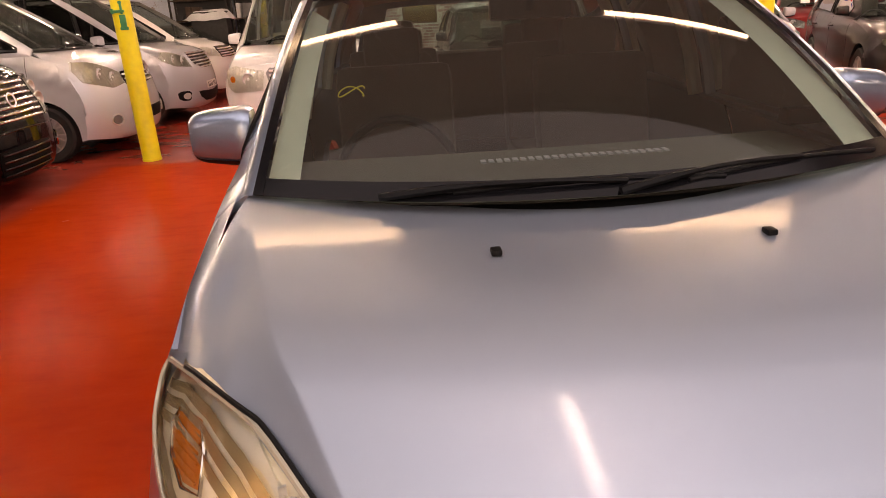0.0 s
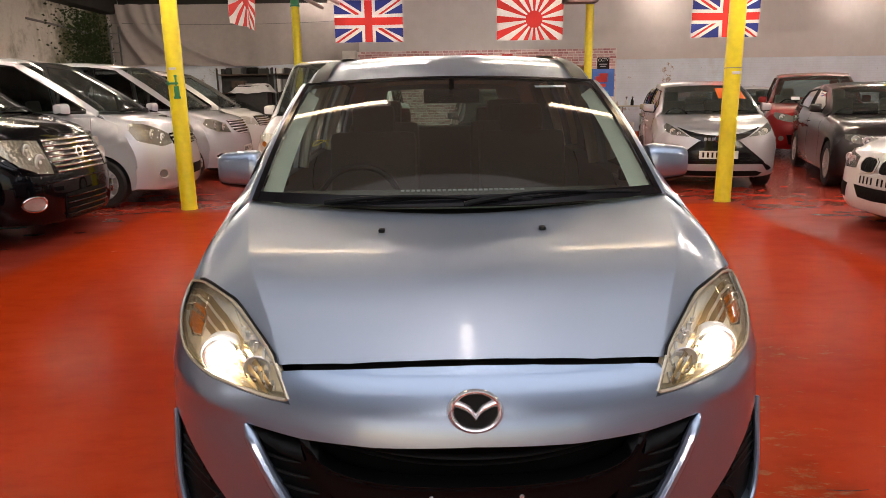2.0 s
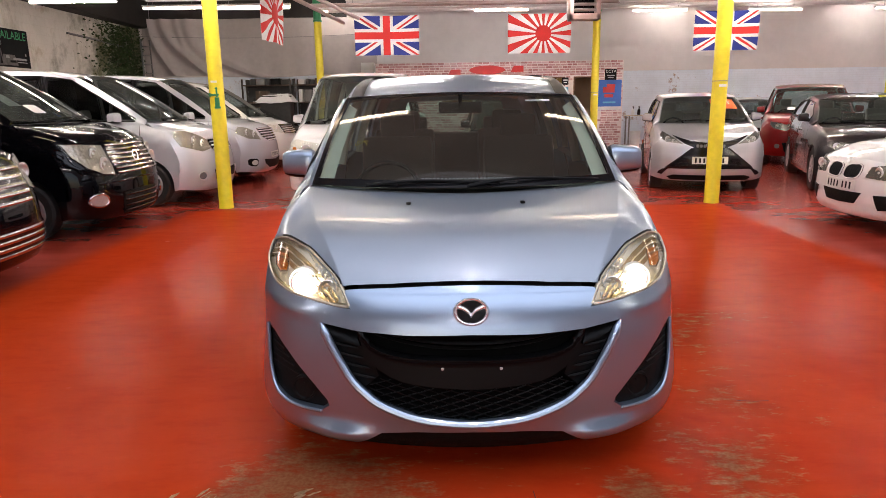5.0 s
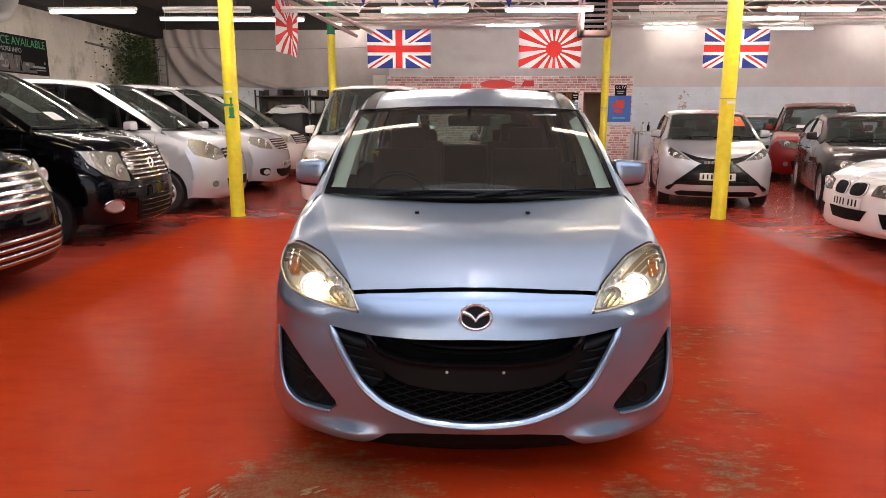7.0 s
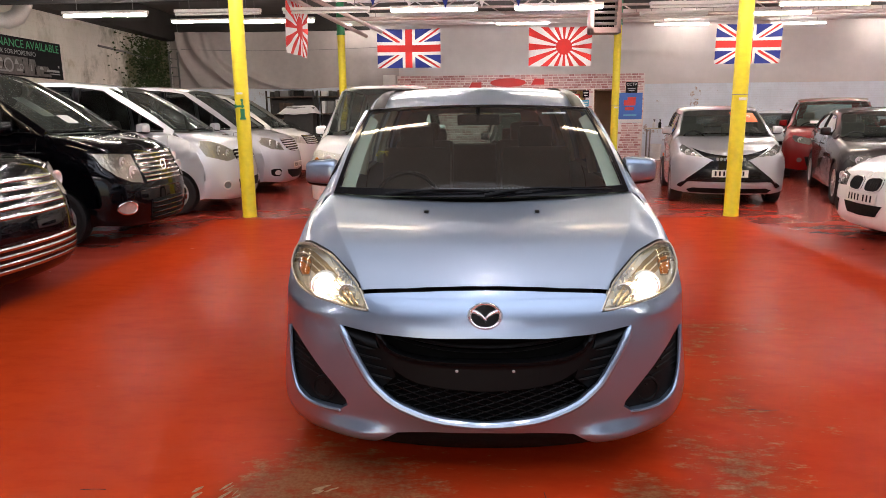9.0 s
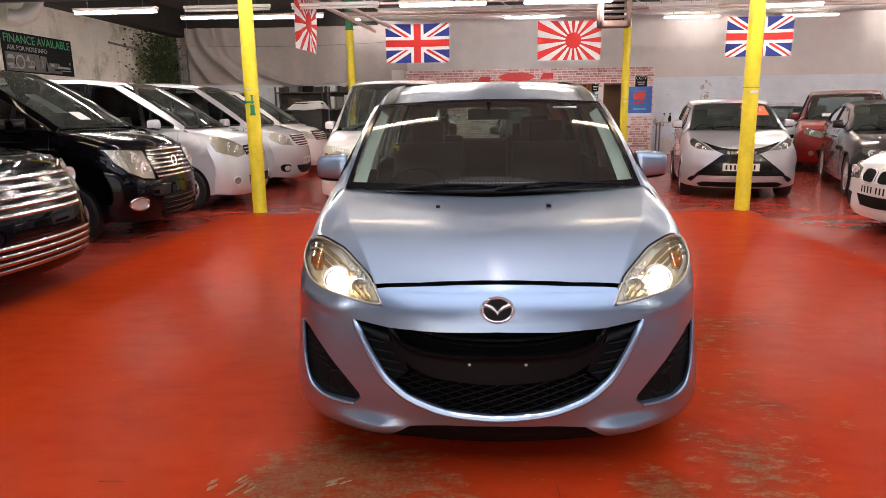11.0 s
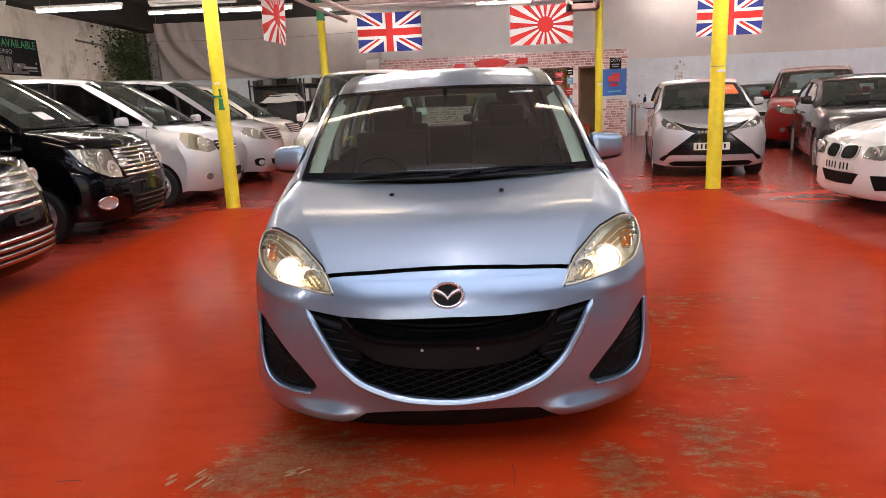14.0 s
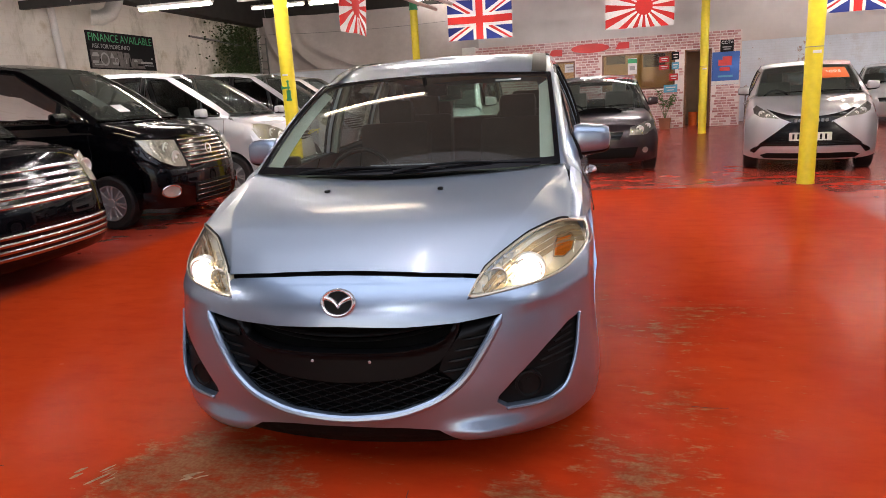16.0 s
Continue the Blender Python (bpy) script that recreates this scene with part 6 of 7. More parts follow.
def hatchback(m, label, paint, H=1.47, W=0.81, L=3.5, nose=(0.80, 0.98), screen=0.85, rake=0.75, category="car", qa=0.16, wheelbase=2.4, r=0.30, glass=None):
    z0, z1 = nose
    S = Shape(W=W, L=L, low=0.18, rows=1,
              P=[(0.15, 0.18), (0.2, 0.10), (0.32, 0.05), (0.5, 0.045), (0.62, 0.058), (z0 - 0.08, 0.10), (z0, 0.17), (z0 + 0.1, 0.33)], qa=qa, qb=0.2,
              Hc=[(0.17, z0 - 0.005), (0.32, lerp(z0, z1, 0.36)), (0.6, lerp(z0, z1, 0.74)), (screen, z1), (screen + 0.3, z1 + 0.03)], da=0.03, db=0.08,
              cowl=(W - 0.12, screen + 0.17, z1 + 0.02), cowl_y=screen, wtop=(W - 0.24, screen + 0.17 + rake, H - 0.099), wbow=0.08,
              roof=[(screen + 0.09 + rake, H - 0.075), (screen + 0.45 + rake, H - 0.02), (2.3, H), (2.9, H - 0.03), (L - 0.35, H - 0.14)], rx=W - 0.20,
              belt=[(screen + 0.17, z1 - 0.03), (2.2, z1 + 0.0), (L, z1 + 0.08)], wheels=(0.78, 0.78 + wheelbase, r))
    c = thing("hatchback", m, label, category)
    yk, yt, zb, zt = S.cowl[1], S.wtop[1], z1 + 0.02, S.wtop[2]
    wins = [[(yk + 0.30, zb), (yt + 0.45, zb + 0.02), (yt + 0.45, zt - 0.01), (yt + 0.05, zt - 0.06), (yk + 0.30, lerp(zb, zt, 0.3))],
            [(yt + 0.55, zb + 0.03), (L - 0.75, zb + 0.09), (L - 0.8, zt - 0.05), (yt + 0.55, zt - 0.005)]]
    car_shell(c, S, paint, glass or GLASS_DARK, GLASS_SCREEN, wins)
    wipers(c, S)
    for s in (-1, 1):
        wing_mirror(c, S, paint, s, yk + 0.35, z1 + 0.09, 0.17, 0.13)
    return c, S


FACE_R = 90     # parked with the nose along +x
FACE_L = -90

# black people carrier with a broad chrome face, nearest on that side
c, S = people_carrier(pose(-3.42, 2.78, 0, 0, 0, FACE_R), "gloss black people carrier with a wide chrome bar grille", PAINT_BLACK, nose=(1.09, 1.18))
g = front_patch(c, S, "grille", both([(0, 1.03), (0.54, 1.02), (0.60, 0.92), (0.52, 0.69), (0, 0.68)]), BLACK_GLOSS, 0.010, both=False)[0]
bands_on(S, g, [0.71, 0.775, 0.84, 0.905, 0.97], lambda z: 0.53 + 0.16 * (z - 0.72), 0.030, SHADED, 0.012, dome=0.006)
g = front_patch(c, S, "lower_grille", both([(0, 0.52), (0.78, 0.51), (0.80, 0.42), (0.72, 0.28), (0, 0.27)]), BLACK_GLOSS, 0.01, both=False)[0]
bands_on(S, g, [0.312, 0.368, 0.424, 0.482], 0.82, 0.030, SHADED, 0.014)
lamp_on(c, S, [(0.58, 1.03), (0.80, 1.06), (0.89, 1.03), (0.895, 0.86), (0.84, 0.76), (0.60, 0.80)], (0.84, 0.90, 0.035), ((0.70, 0.92, 0.06),))

# second black people carrier, slatted chrome grille with a plain round badge
c, S = people_carrier(pose(-3.74, 5.86, 0, 0, 0, FACE_R), "gloss black people carrier with slatted chrome grille and fog lamps", PAINT_BLACK, H=2.06, nose=(1.09, 1.26), screen=0.80, rake=1.08)
g = front_patch(c, S, "grille", both([(0, 1.045), (0.44, 1.035), (0.485, 0.885), (0.455, 0.70), (0, 0.685)]), BLACK_GLOSS, 0.008, both=False)[0]
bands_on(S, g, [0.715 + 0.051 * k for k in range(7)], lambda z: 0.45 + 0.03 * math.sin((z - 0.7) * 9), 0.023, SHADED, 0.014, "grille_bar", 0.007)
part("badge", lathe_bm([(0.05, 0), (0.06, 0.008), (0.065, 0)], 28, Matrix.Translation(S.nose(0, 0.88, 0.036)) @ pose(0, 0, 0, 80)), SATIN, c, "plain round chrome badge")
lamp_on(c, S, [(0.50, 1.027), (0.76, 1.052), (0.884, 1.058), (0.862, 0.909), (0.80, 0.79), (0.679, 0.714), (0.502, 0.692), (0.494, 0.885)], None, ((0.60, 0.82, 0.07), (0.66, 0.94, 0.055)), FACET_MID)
for s in (-1, 1):
    part("lamp_rim", tube_bm([S.nose(s * a, b, 0.012) for a, b in resample([(0.50, 1.027), (0.76, 1.052), (0.884, 1.058), (0.862, 0.909), (0.80, 0.79), (0.679, 0.714), (0.502, 0.692), (0.494, 0.885)], 0.04)], 0.006, 6, True), BLACK_GLOSS, c, "dark lamp edge")
g = front_patch(c, S, "lower_grille", both([(0, 0.50), (0.41, 0.48), (0.42, 0.36), (0.38, 0.23), (0, 0.215)]), BLACK_MATT, 0.006, both=False)[0]
bars_on(S, g, "grille_bar", [0.27, 0.33, 0.39, 0.45], 0.40, BLACK_GLOSS, 0.013, 0.015)
front_patch(c, S, "fog_lamp", circle(0.755, 0.43, 0.085, 20, 0.066), FACET_MID, 0.012, 0.03, "round chrome-ringed fog lamp")
for s in (-1, 1):
    ring = [S.nose(a, b, 0.016) for a, b in circle(s * 0.755, 0.43, 0.088, 24, 0.070)]
    part("fog_ring", tube_bm(ring, 0.012, 8, True), CHROME, c, "chrome ring")
    part("bumper_crease", tube_bm([S.nose(s * x, z, 0.002) for x, z in ((0.88, 0.60), (0.70, 0.605), (0.45, 0.615), (0.2, 0.625), (0.0, 0.63))], 0.010, 8), PAINT_BLACK, c)
part("paper", panel_bm(lambda a, b: S.screen(a, b, 0.006), [(-0.50, 0.12), (-0.28, 0.12), (-0.28, 0.24), (-0.50, 0.24)], (), 0.1), PAPER, c, "white paper behind the windscreen", 0)
part("notice_sheet", panel_bm(lambda a, b: S.screen(a, b, -0.05), [(-0.62, 0.30), (-0.40, 0.30), (-0.40, 0.62), (-0.62, 0.62)], (), 0.1), GREY_STEEL, c, "pale printed sheet inside the windscreen", 0)

# silver people carriers
c, S = people_carrier(pose(-3.52, 8.35, 0, 0, 0, FACE_R), "silver people carrier with square headlamps beside a yellow column", PAINT_SILVER, H=2.0, W=0.90, nose=(1.10, 1.21), screen=0.70, rake=1.02)
g = front_patch(c, S, "grille", both([(0, 0.96), (0.37, 0.95), (0.40, 0.88), (0.40, 0.80), (0, 0.78)]), BLACK_GLOSS, 0.01, both=False)[0]
bars_on(S, g, "grille_bar", [0.815, 0.865, 0.915], 0.385, SATIN, 0.01, 0.02)
lamp_on(c, S, [(0.386, 0.935), (0.555, 1.014), (0.75, 1.09), (0.85, 1.10), (0.882, 1.013), (0.865, 0.875), (0.811, 0.844), (0.655, 0.787), (0.42, 0.822)], None, ((0.56, 0.90, 0.055), (0.70, 0.95, 0.06)), FACET_MID)
front_patch(c, S, "lower_grille", both([(0, 0.50), (0.46, 0.50), (0.42, 0.36), (0, 0.36)]), BLACK_MATT, 0.006, both=False)
front_patch(c, S, "fog_lamp", circle(0.72, 0.435, 0.050, 18), FACET_DIM, 0.01, 0.03, "round fog lamp")
for s in (-1, 1):
    part("fog_ring", tube_bm([S.nose(a, b, 0.014) for a, b in circle(s * 0.72, 0.435, 0.062, 22)], 0.010, 8, True), SATIN, c, "bright ring")
c, S = people_carrier(pose(-3.44, 11.0, 0, 0, 0, FACE_R), "silver people carrier with chrome grille and number plate", PAINT_SILVER_B, H=2.04, nose=(1.06, 1.19), screen=0.72, rake=1.0)
g = front_patch(c, S, "grille", both([(0, 1.03), (0.47, 1.03), (0.45, 0.92), (0.40, 0.85), (0.20, 0.785), (0, 0.78)]), BLACK_GLOSS, 0.01, both=False)[0]
bars_on(S, g, "grille_bar", [0.80, 0.845, 0.89, 0.935, 0.98, 1.02], lambda z: 0.22 + 0.25 * min(1.0, (z - 0.78) / 0.1), SATIN, 0.01, 0.02)
lamp_on(c, S, [(0.545, 0.818), (0.565, 0.962), (0.753, 1.05), (0.854, 1.07), (0.906, 0.99), (0.90, 0.93), (0.817, 0.848)], None, ((0.66, 0.92, 0.065), (0.79, 0.96, 0.05)), FACET_MID)
plate_on(c, S, 0, 0.52, 0.5)
front_patch(c, S, "lower_grille", both([(0, 0.42), (0.55, 0.45), (0.50, 0.36), (0.30, 0.28), (0, 0.27)]), BLACK_MATT, 0.006, both=False)
front_patch(c, S, "fog_recess", rounded([(0.72, 0.475), (0.885, 0.485), (0.87, 0.345), (0.74, 0.33)], 1), BLACK_MATT, 0.004, 0.03, "black fog lamp recess")
front_patch(c, S, "fog_lamp", circle(0.79, 0.405, 0.048, 18), FACET_CLEAR, 0.01, 0.03, "round fog lamp")
# white ones
c, S = people_carrier(pose(-3.72, 14.0, 0, 0, 0, FACE_R), "white people carrier with chrome grille at the end of the row", PAINT_WHITE, H=2.02, nose=(1.03, 1.18), screen=0.72, rake=1.0)
g = front_patch(c, S, "grille", both([(0, 1.02), (0.52, 1.02), (0.56, 0.96), (0.54, 0.81), (0, 0.80)]), BLACK_GLOSS, 0.01, both=False)[0]
bars_on(S, g, "grille_bar", [0.835, 0.88, 0.925, 0.97], 0.53, SATIN, 0.012, 0.02)
lamp_on(c, S, [(0.58, 0.82), (0.60, 0.96), (0.80, 1.03), (0.90, 1.00), (0.88, 0.86)], None, ((0.72, 0.92, 0.055),))
c, S = people_carrier(pose(-1.46, 7.1, 0), "white people carrier behind the silver-blue car", PAINT_WHITE, H=1.97, nose=(1.0, 1.14))
g = front_patch(c, S, "grille", both([(0, 0.92), (0.36, 0.93), (0.40, 0.88), (0.34, 0.70), (0, 0.69)]), GREY_STEEL, 0.01, both=False)[0]
bars_on(S, g, "grille_bar", [0.72, 0.765, 0.81, 0.855, 0.90], 0.36, SATIN, 0.012, 0.02)
lamp_on(c, S, [(0.44, 0.70), (0.42, 0.90), (0.76, 0.96), (0.87, 0.92), (0.86, 0.74), (0.78, 0.68)], (0.79, 0.82, 0.035), ((0.60, 0.82, 0.06),))
front_patch(c, S, "lower_grille", both([(0, 0.45), (0.5, 0.45), (0.46, 0.3), (0, 0.3)]), BLACK_MATT, 0.006, both=False)
front_patch(c, S, "fog_lamp", circle(0.68, 0.42, 0.055, 18), FACET_CLEAR, 0.01, 0.03, "round fog lamp")

# dark saloon with a bonnet scoop, behind the silver-blue car
c, S = hatchback(pose(1.17, 8.45, 0), "dark plum hatchback with a bonnet scoop, standing behind the silver-blue car", PAINT_PLUM, H=1.53, W=0.87, L=4.4, nose=(0.78, 0.97), screen=1.05, wheelbase=2.62, r=0.32)
bm = grid_bm(lambda u, v: S.hood((2 * u - 1) * 0.36, lerp(0.62, 1.0, v), 0.09 * (1 - (2 * u - 1) ** 4) * (1 - v) ** 0.6 + 0.002), 14, 8)
part("bonnet_scoop", bm, PAINT_PLUM, c)
part("scoop_mouth", panel_bm(lambda a, b: Vector((a, 0.622, S.hood_z(a, 0.62) + b)), both([(0, 0.085), (0.25, 0.078), (0.34, 0.045), (0.33, 0.006), (0, 0.006)]), (), 0.06), VOID, c)
front_patch(c, S, "grille", both([(0, 0.66), (0.34, 0.66), (0.28, 0.54), (0, 0.54)]), BLACK_GLOSS, 0.008, both=False)
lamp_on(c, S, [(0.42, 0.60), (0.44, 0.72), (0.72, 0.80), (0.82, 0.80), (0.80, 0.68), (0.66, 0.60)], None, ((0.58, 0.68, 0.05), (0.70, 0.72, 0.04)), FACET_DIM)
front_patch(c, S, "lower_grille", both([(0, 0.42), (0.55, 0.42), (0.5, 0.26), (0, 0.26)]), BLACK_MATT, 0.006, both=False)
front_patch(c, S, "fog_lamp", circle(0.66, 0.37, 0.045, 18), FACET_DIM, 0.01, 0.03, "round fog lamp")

# small silver hatchback with a black crossed face
c, S = hatchback(pose(3.96, 8.06, 0, 0, 0, -13), "small silver hatchback with a black cross-shaped face behind a column", PAINT_SILVER_C, H=1.56, W=0.835, L=3.5, nose=(0.88, 1.05))
g = front_patch(c, S, "grille", both([(0, 0.775), (0.18, 0.790), (0.30, 0.812), (0.41, 0.842), (0.56, 0.895), (0.385, 0.765), (0.245, 0.709), (0.30, 0.655), (0.755, 0.30), (0.69, 0.278), (0.61, 0.372), (0.55, 0.378), (0, 0.378)]), BLACK_GLOSS, 0.008, 0.03, "black cross-shaped grille", both=False)[0]
front_patch(c, S, "lower_lip", both([(0, 0.365), (0.585, 0.365), (0.625, 0.345), (0.53, 0.285), (0, 0.28)]), PAINT_SILVER_C, 0.022, 0.03, both=False)
part("badge", lathe_bm([(0.05, 0), (0.06, 0.008), (0.066, 0)], 28, Matrix.Translation(S.nose(0, 0.735, 0.014)) @ pose(0, 0, 0, 70) @ Matrix.Diagonal((1.15, 0.8, 1, 1))), CHROME, c, "plain oval chrome badge")
for s in (-1, 1):
    for k in range(3):
        x = s * (0.085 + 0.052 * k)
        part("grille_block", panel_bm(lambda a, b: S.nose(a, b, 0.014), rounded([(x - 0.020, 0.705), (x + 0.020, 0.705), (x + 0.022, 0.75), (x - 0.018, 0.75)], 1), (), 0.03, Vector((0, 0.01, 0))), GREY_STEEL, g)
    part("face_strip", tube_bm([S.nose(s * x, z, 0.010) for x, z in ((0.26, 0.70), (0.40, 0.585), (0.55, 0.465), (0.74, 0.315))], 0.010, 8), BLACK_GLOSS, g)
for k in range(4):
    part("grille_bar", tube_bm([S.nose(x, 0.405 + 0.022 * k, 0.010) for x in np.linspace(-0.53 + 0.03 * k, 0.53 - 0.03 * k, 12)], 0.004, 6), BLACK, g)
front_patch(c, S, "lower_grille", both([(0, 0.282), (0.53, 0.282), (0.62, 0.25), (0.56, 0.205), (0, 0.20)]), BLACK_MATT, 0.008, both=False)
plate_on(c, S, 0, 0.51)
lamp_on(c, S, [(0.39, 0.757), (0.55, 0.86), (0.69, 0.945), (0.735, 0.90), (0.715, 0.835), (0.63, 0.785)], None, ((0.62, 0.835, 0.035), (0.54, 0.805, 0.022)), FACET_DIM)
pr = part("price_card", panel_bm(lambda a, b: S.screen(a, b, 0.006), [(0.22, 0.42), (0.84, 0.42), (0.84, 0.84), (0.22, 0.84)], (), 0.1), ORANGE_P, c, "orange price card behind the windscreen", 0)
writing("6895", 0.11, PAPER, pr, Matrix.Translation(S.screen(0.54, 0.63, 0.012)) @ pose(0, 0, 0, 30))

# white hatchback with twin oval grilles
c, S = hatchback(pose(4.17, 5.10, 0, 0, 0, FACE_L), "white hatchback with twin black oval grilles and a sculpted bumper", PAINT_WHITE, H=1.48, W=0.90, L=4.3, nose=(0.80, 0.99), screen=1.2, wheelbase=2.69, r=0.32)
oval = rounded([(0.025, 0.605), (0.03, 0.725), (0.255, 0.742), (0.29, 0.65), (0.245, 0.588), (0.075, 0.58)], 1)
front_patch(c, S, "grille", oval, BLACK_MATT, 0.012, 0.03, "black oval grille")
for s in (-1, 1):
    part("grille_rim", tube_bm([S.nose(s * a, b, 0.014) for a, b in oval], 0.007, 6, True), PAINT_WHITE, c, "white grille surround")
    for k in range(6):
        x = s * (0.06 + 0.036 * k)
        part("grille_slat", tube_bm([S.nose(x, z, 0.014) for z in np.linspace(0.60, 0.715, 5)], 0.005, 6), BLACK, c)
part("badge", lathe_bm([(0.036, 0), (0.034, 0.006), (0, 0.008)], 24, Matrix.Translation(S.nose(0, 0.755, 0.004)) @ pose(0, 0, 0, 50)), SATIN, c, "plain round badge")
plate_on(c, S, 0, 0.51)
lamp_on(c, S, [(0.36, 0.61), (0.38, 0.72), (0.62, 0.76), (0.82, 0.78), (0.80, 0.66), (0.60, 0.60)], None, ((0.50, 0.67, 0.05), (0.66, 0.69, 0.045)), FACET_DIM)
front_patch(c, S, "lower_grille", both([(0, 0.44), (0.34, 0.445), (0.25, 0.325), (0, 0.315)]), BLACK_MATT, 0.008, both=False)
front_patch(c, S, "side_intake", [(0.50, 0.44), (0.80, 0.46), (0.78, 0.32), (0.56, 0.29)], BLACK_MATT, 0.008)

# dark grey saloon, red people carrier and cars further back
c, S = hatchback(pose(6.30, 7.39, 0, 0, 0, -20), "dark grey saloon with a glossy flank", PAINT_GREY, H=1.51, W=0.92, L=4.5, nose=(0.82, 1.02), screen=1.2, wheelbase=2.8, r=0.33)
front_patch(c, S, "grille", rounded([(0.02, 0.60), (0.03, 0.72), (0.26, 0.73), (0.24, 0.62), (0.2, 0.58)], 1), BLACK_GLOSS, 0.012, 0.03, "black oval grille")
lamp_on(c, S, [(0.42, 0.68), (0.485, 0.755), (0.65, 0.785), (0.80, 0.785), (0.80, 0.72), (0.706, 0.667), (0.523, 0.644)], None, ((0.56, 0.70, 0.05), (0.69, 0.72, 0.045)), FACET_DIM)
front_patch(c, S, "lower_grille", both([(0, 0.44), (0.5, 0.44), (0.44, 0.28), (0, 0.28)]), BLACK_MATT, 0.008, both=False)
c, S = people_carrier(pose(7.55, 11.97, 0, 0, 0, -26), "dark red people carrier with papers in its windscreen", PAINT_RED, H=1.77, W=0.94, L=4.5, nose=(0.98, 1.11), rake=0.9)
lamp_on(c, S, [(0.392, 0.863), (0.55, 0.915), (0.75, 0.949), (0.76, 0.88), (0.69, 0.807), (0.55, 0.77), (0.403, 0.744)], None, ((0.60, 0.85, 0.05),), FACET_DIM)
front_patch(c, S, "lower_grille", both([(0, 0.50), (0.5, 0.50), (0.44, 0.3), (0, 0.3)]), BLACK_MATT, 0.008, both=False)
front_patch(c, S, "fog_lamp", circle(0.59, 0.425, 0.05, 18), FACET_DIM, 0.01, 0.03, "round fog lamp")
for a in (-0.55, -0.25):
    part("paper", panel_bm(lambda p, q: S.screen(p, q, 0.006), [(a, 0.06), (a + 0.2, 0.06), (a + 0.2, 0.16), (a, 0.16)], (), 0.1), PAPER, c, "white paper behind the windscreen", 0)
c, S = hatchback(pose(5.25, 12.5, 0, 0, 0, -14), "pale gold hatchback standing behind the silver one", PAINT_GOLD, H=1.5, W=0.83, L=3.8)
lamp_on(c, S, [(0.44, 0.62), (0.46, 0.72), (0.66, 0.78), (0.78, 0.78), (0.76, 0.68)], None, ((0.62, 0.70, 0.04),))
c, S = hatchback(pose(8.4, 16.4, 0, 0, 0, -20), "silver hatchback far back by the white wall", PAINT_SILVER, H=1.5, W=0.85, L=4.0)
lamp_on(c, S, [(0.44, 0.62), (0.46, 0.72), (0.66, 0.78), (0.78, 0.78), (0.76, 0.68)], None, ((0.62, 0.70, 0.04),))
front_patch(c, S, "grille", both([(0, 0.66), (0.34, 0.66), (0.3, 0.56), (0, 0.56)]), BLACK_GLOSS, 0.008, both=False)
c, S = hatchback(pose(-4.4, 16.9, 0, 0, 0, 60), "dark hatchback far back beside the racks", PAINT_GREY, H=1.48, W=0.85, L=4.0)
lamp_on(c, S, [(0.44, 0.62), (0.46, 0.72), (0.66, 0.78), (0.78, 0.78), (0.76, 0.68)], None, ((0.62, 0.70, 0.04),))

# ---- flags, bunting and things on the walls ----
FLAG_RED = plain("flag_red_cloth", (0.62, 0.03, 0.025), 0.85, grain=200)
FLAG_WHITE = plain("flag_white_cloth", (0.80, 0.79, 0.78), 0.85, grain=200)
FLAG_BLUE = plain("flag_blue_cloth", (0.015, 0.03, 0.22), 0.85, grain=200)


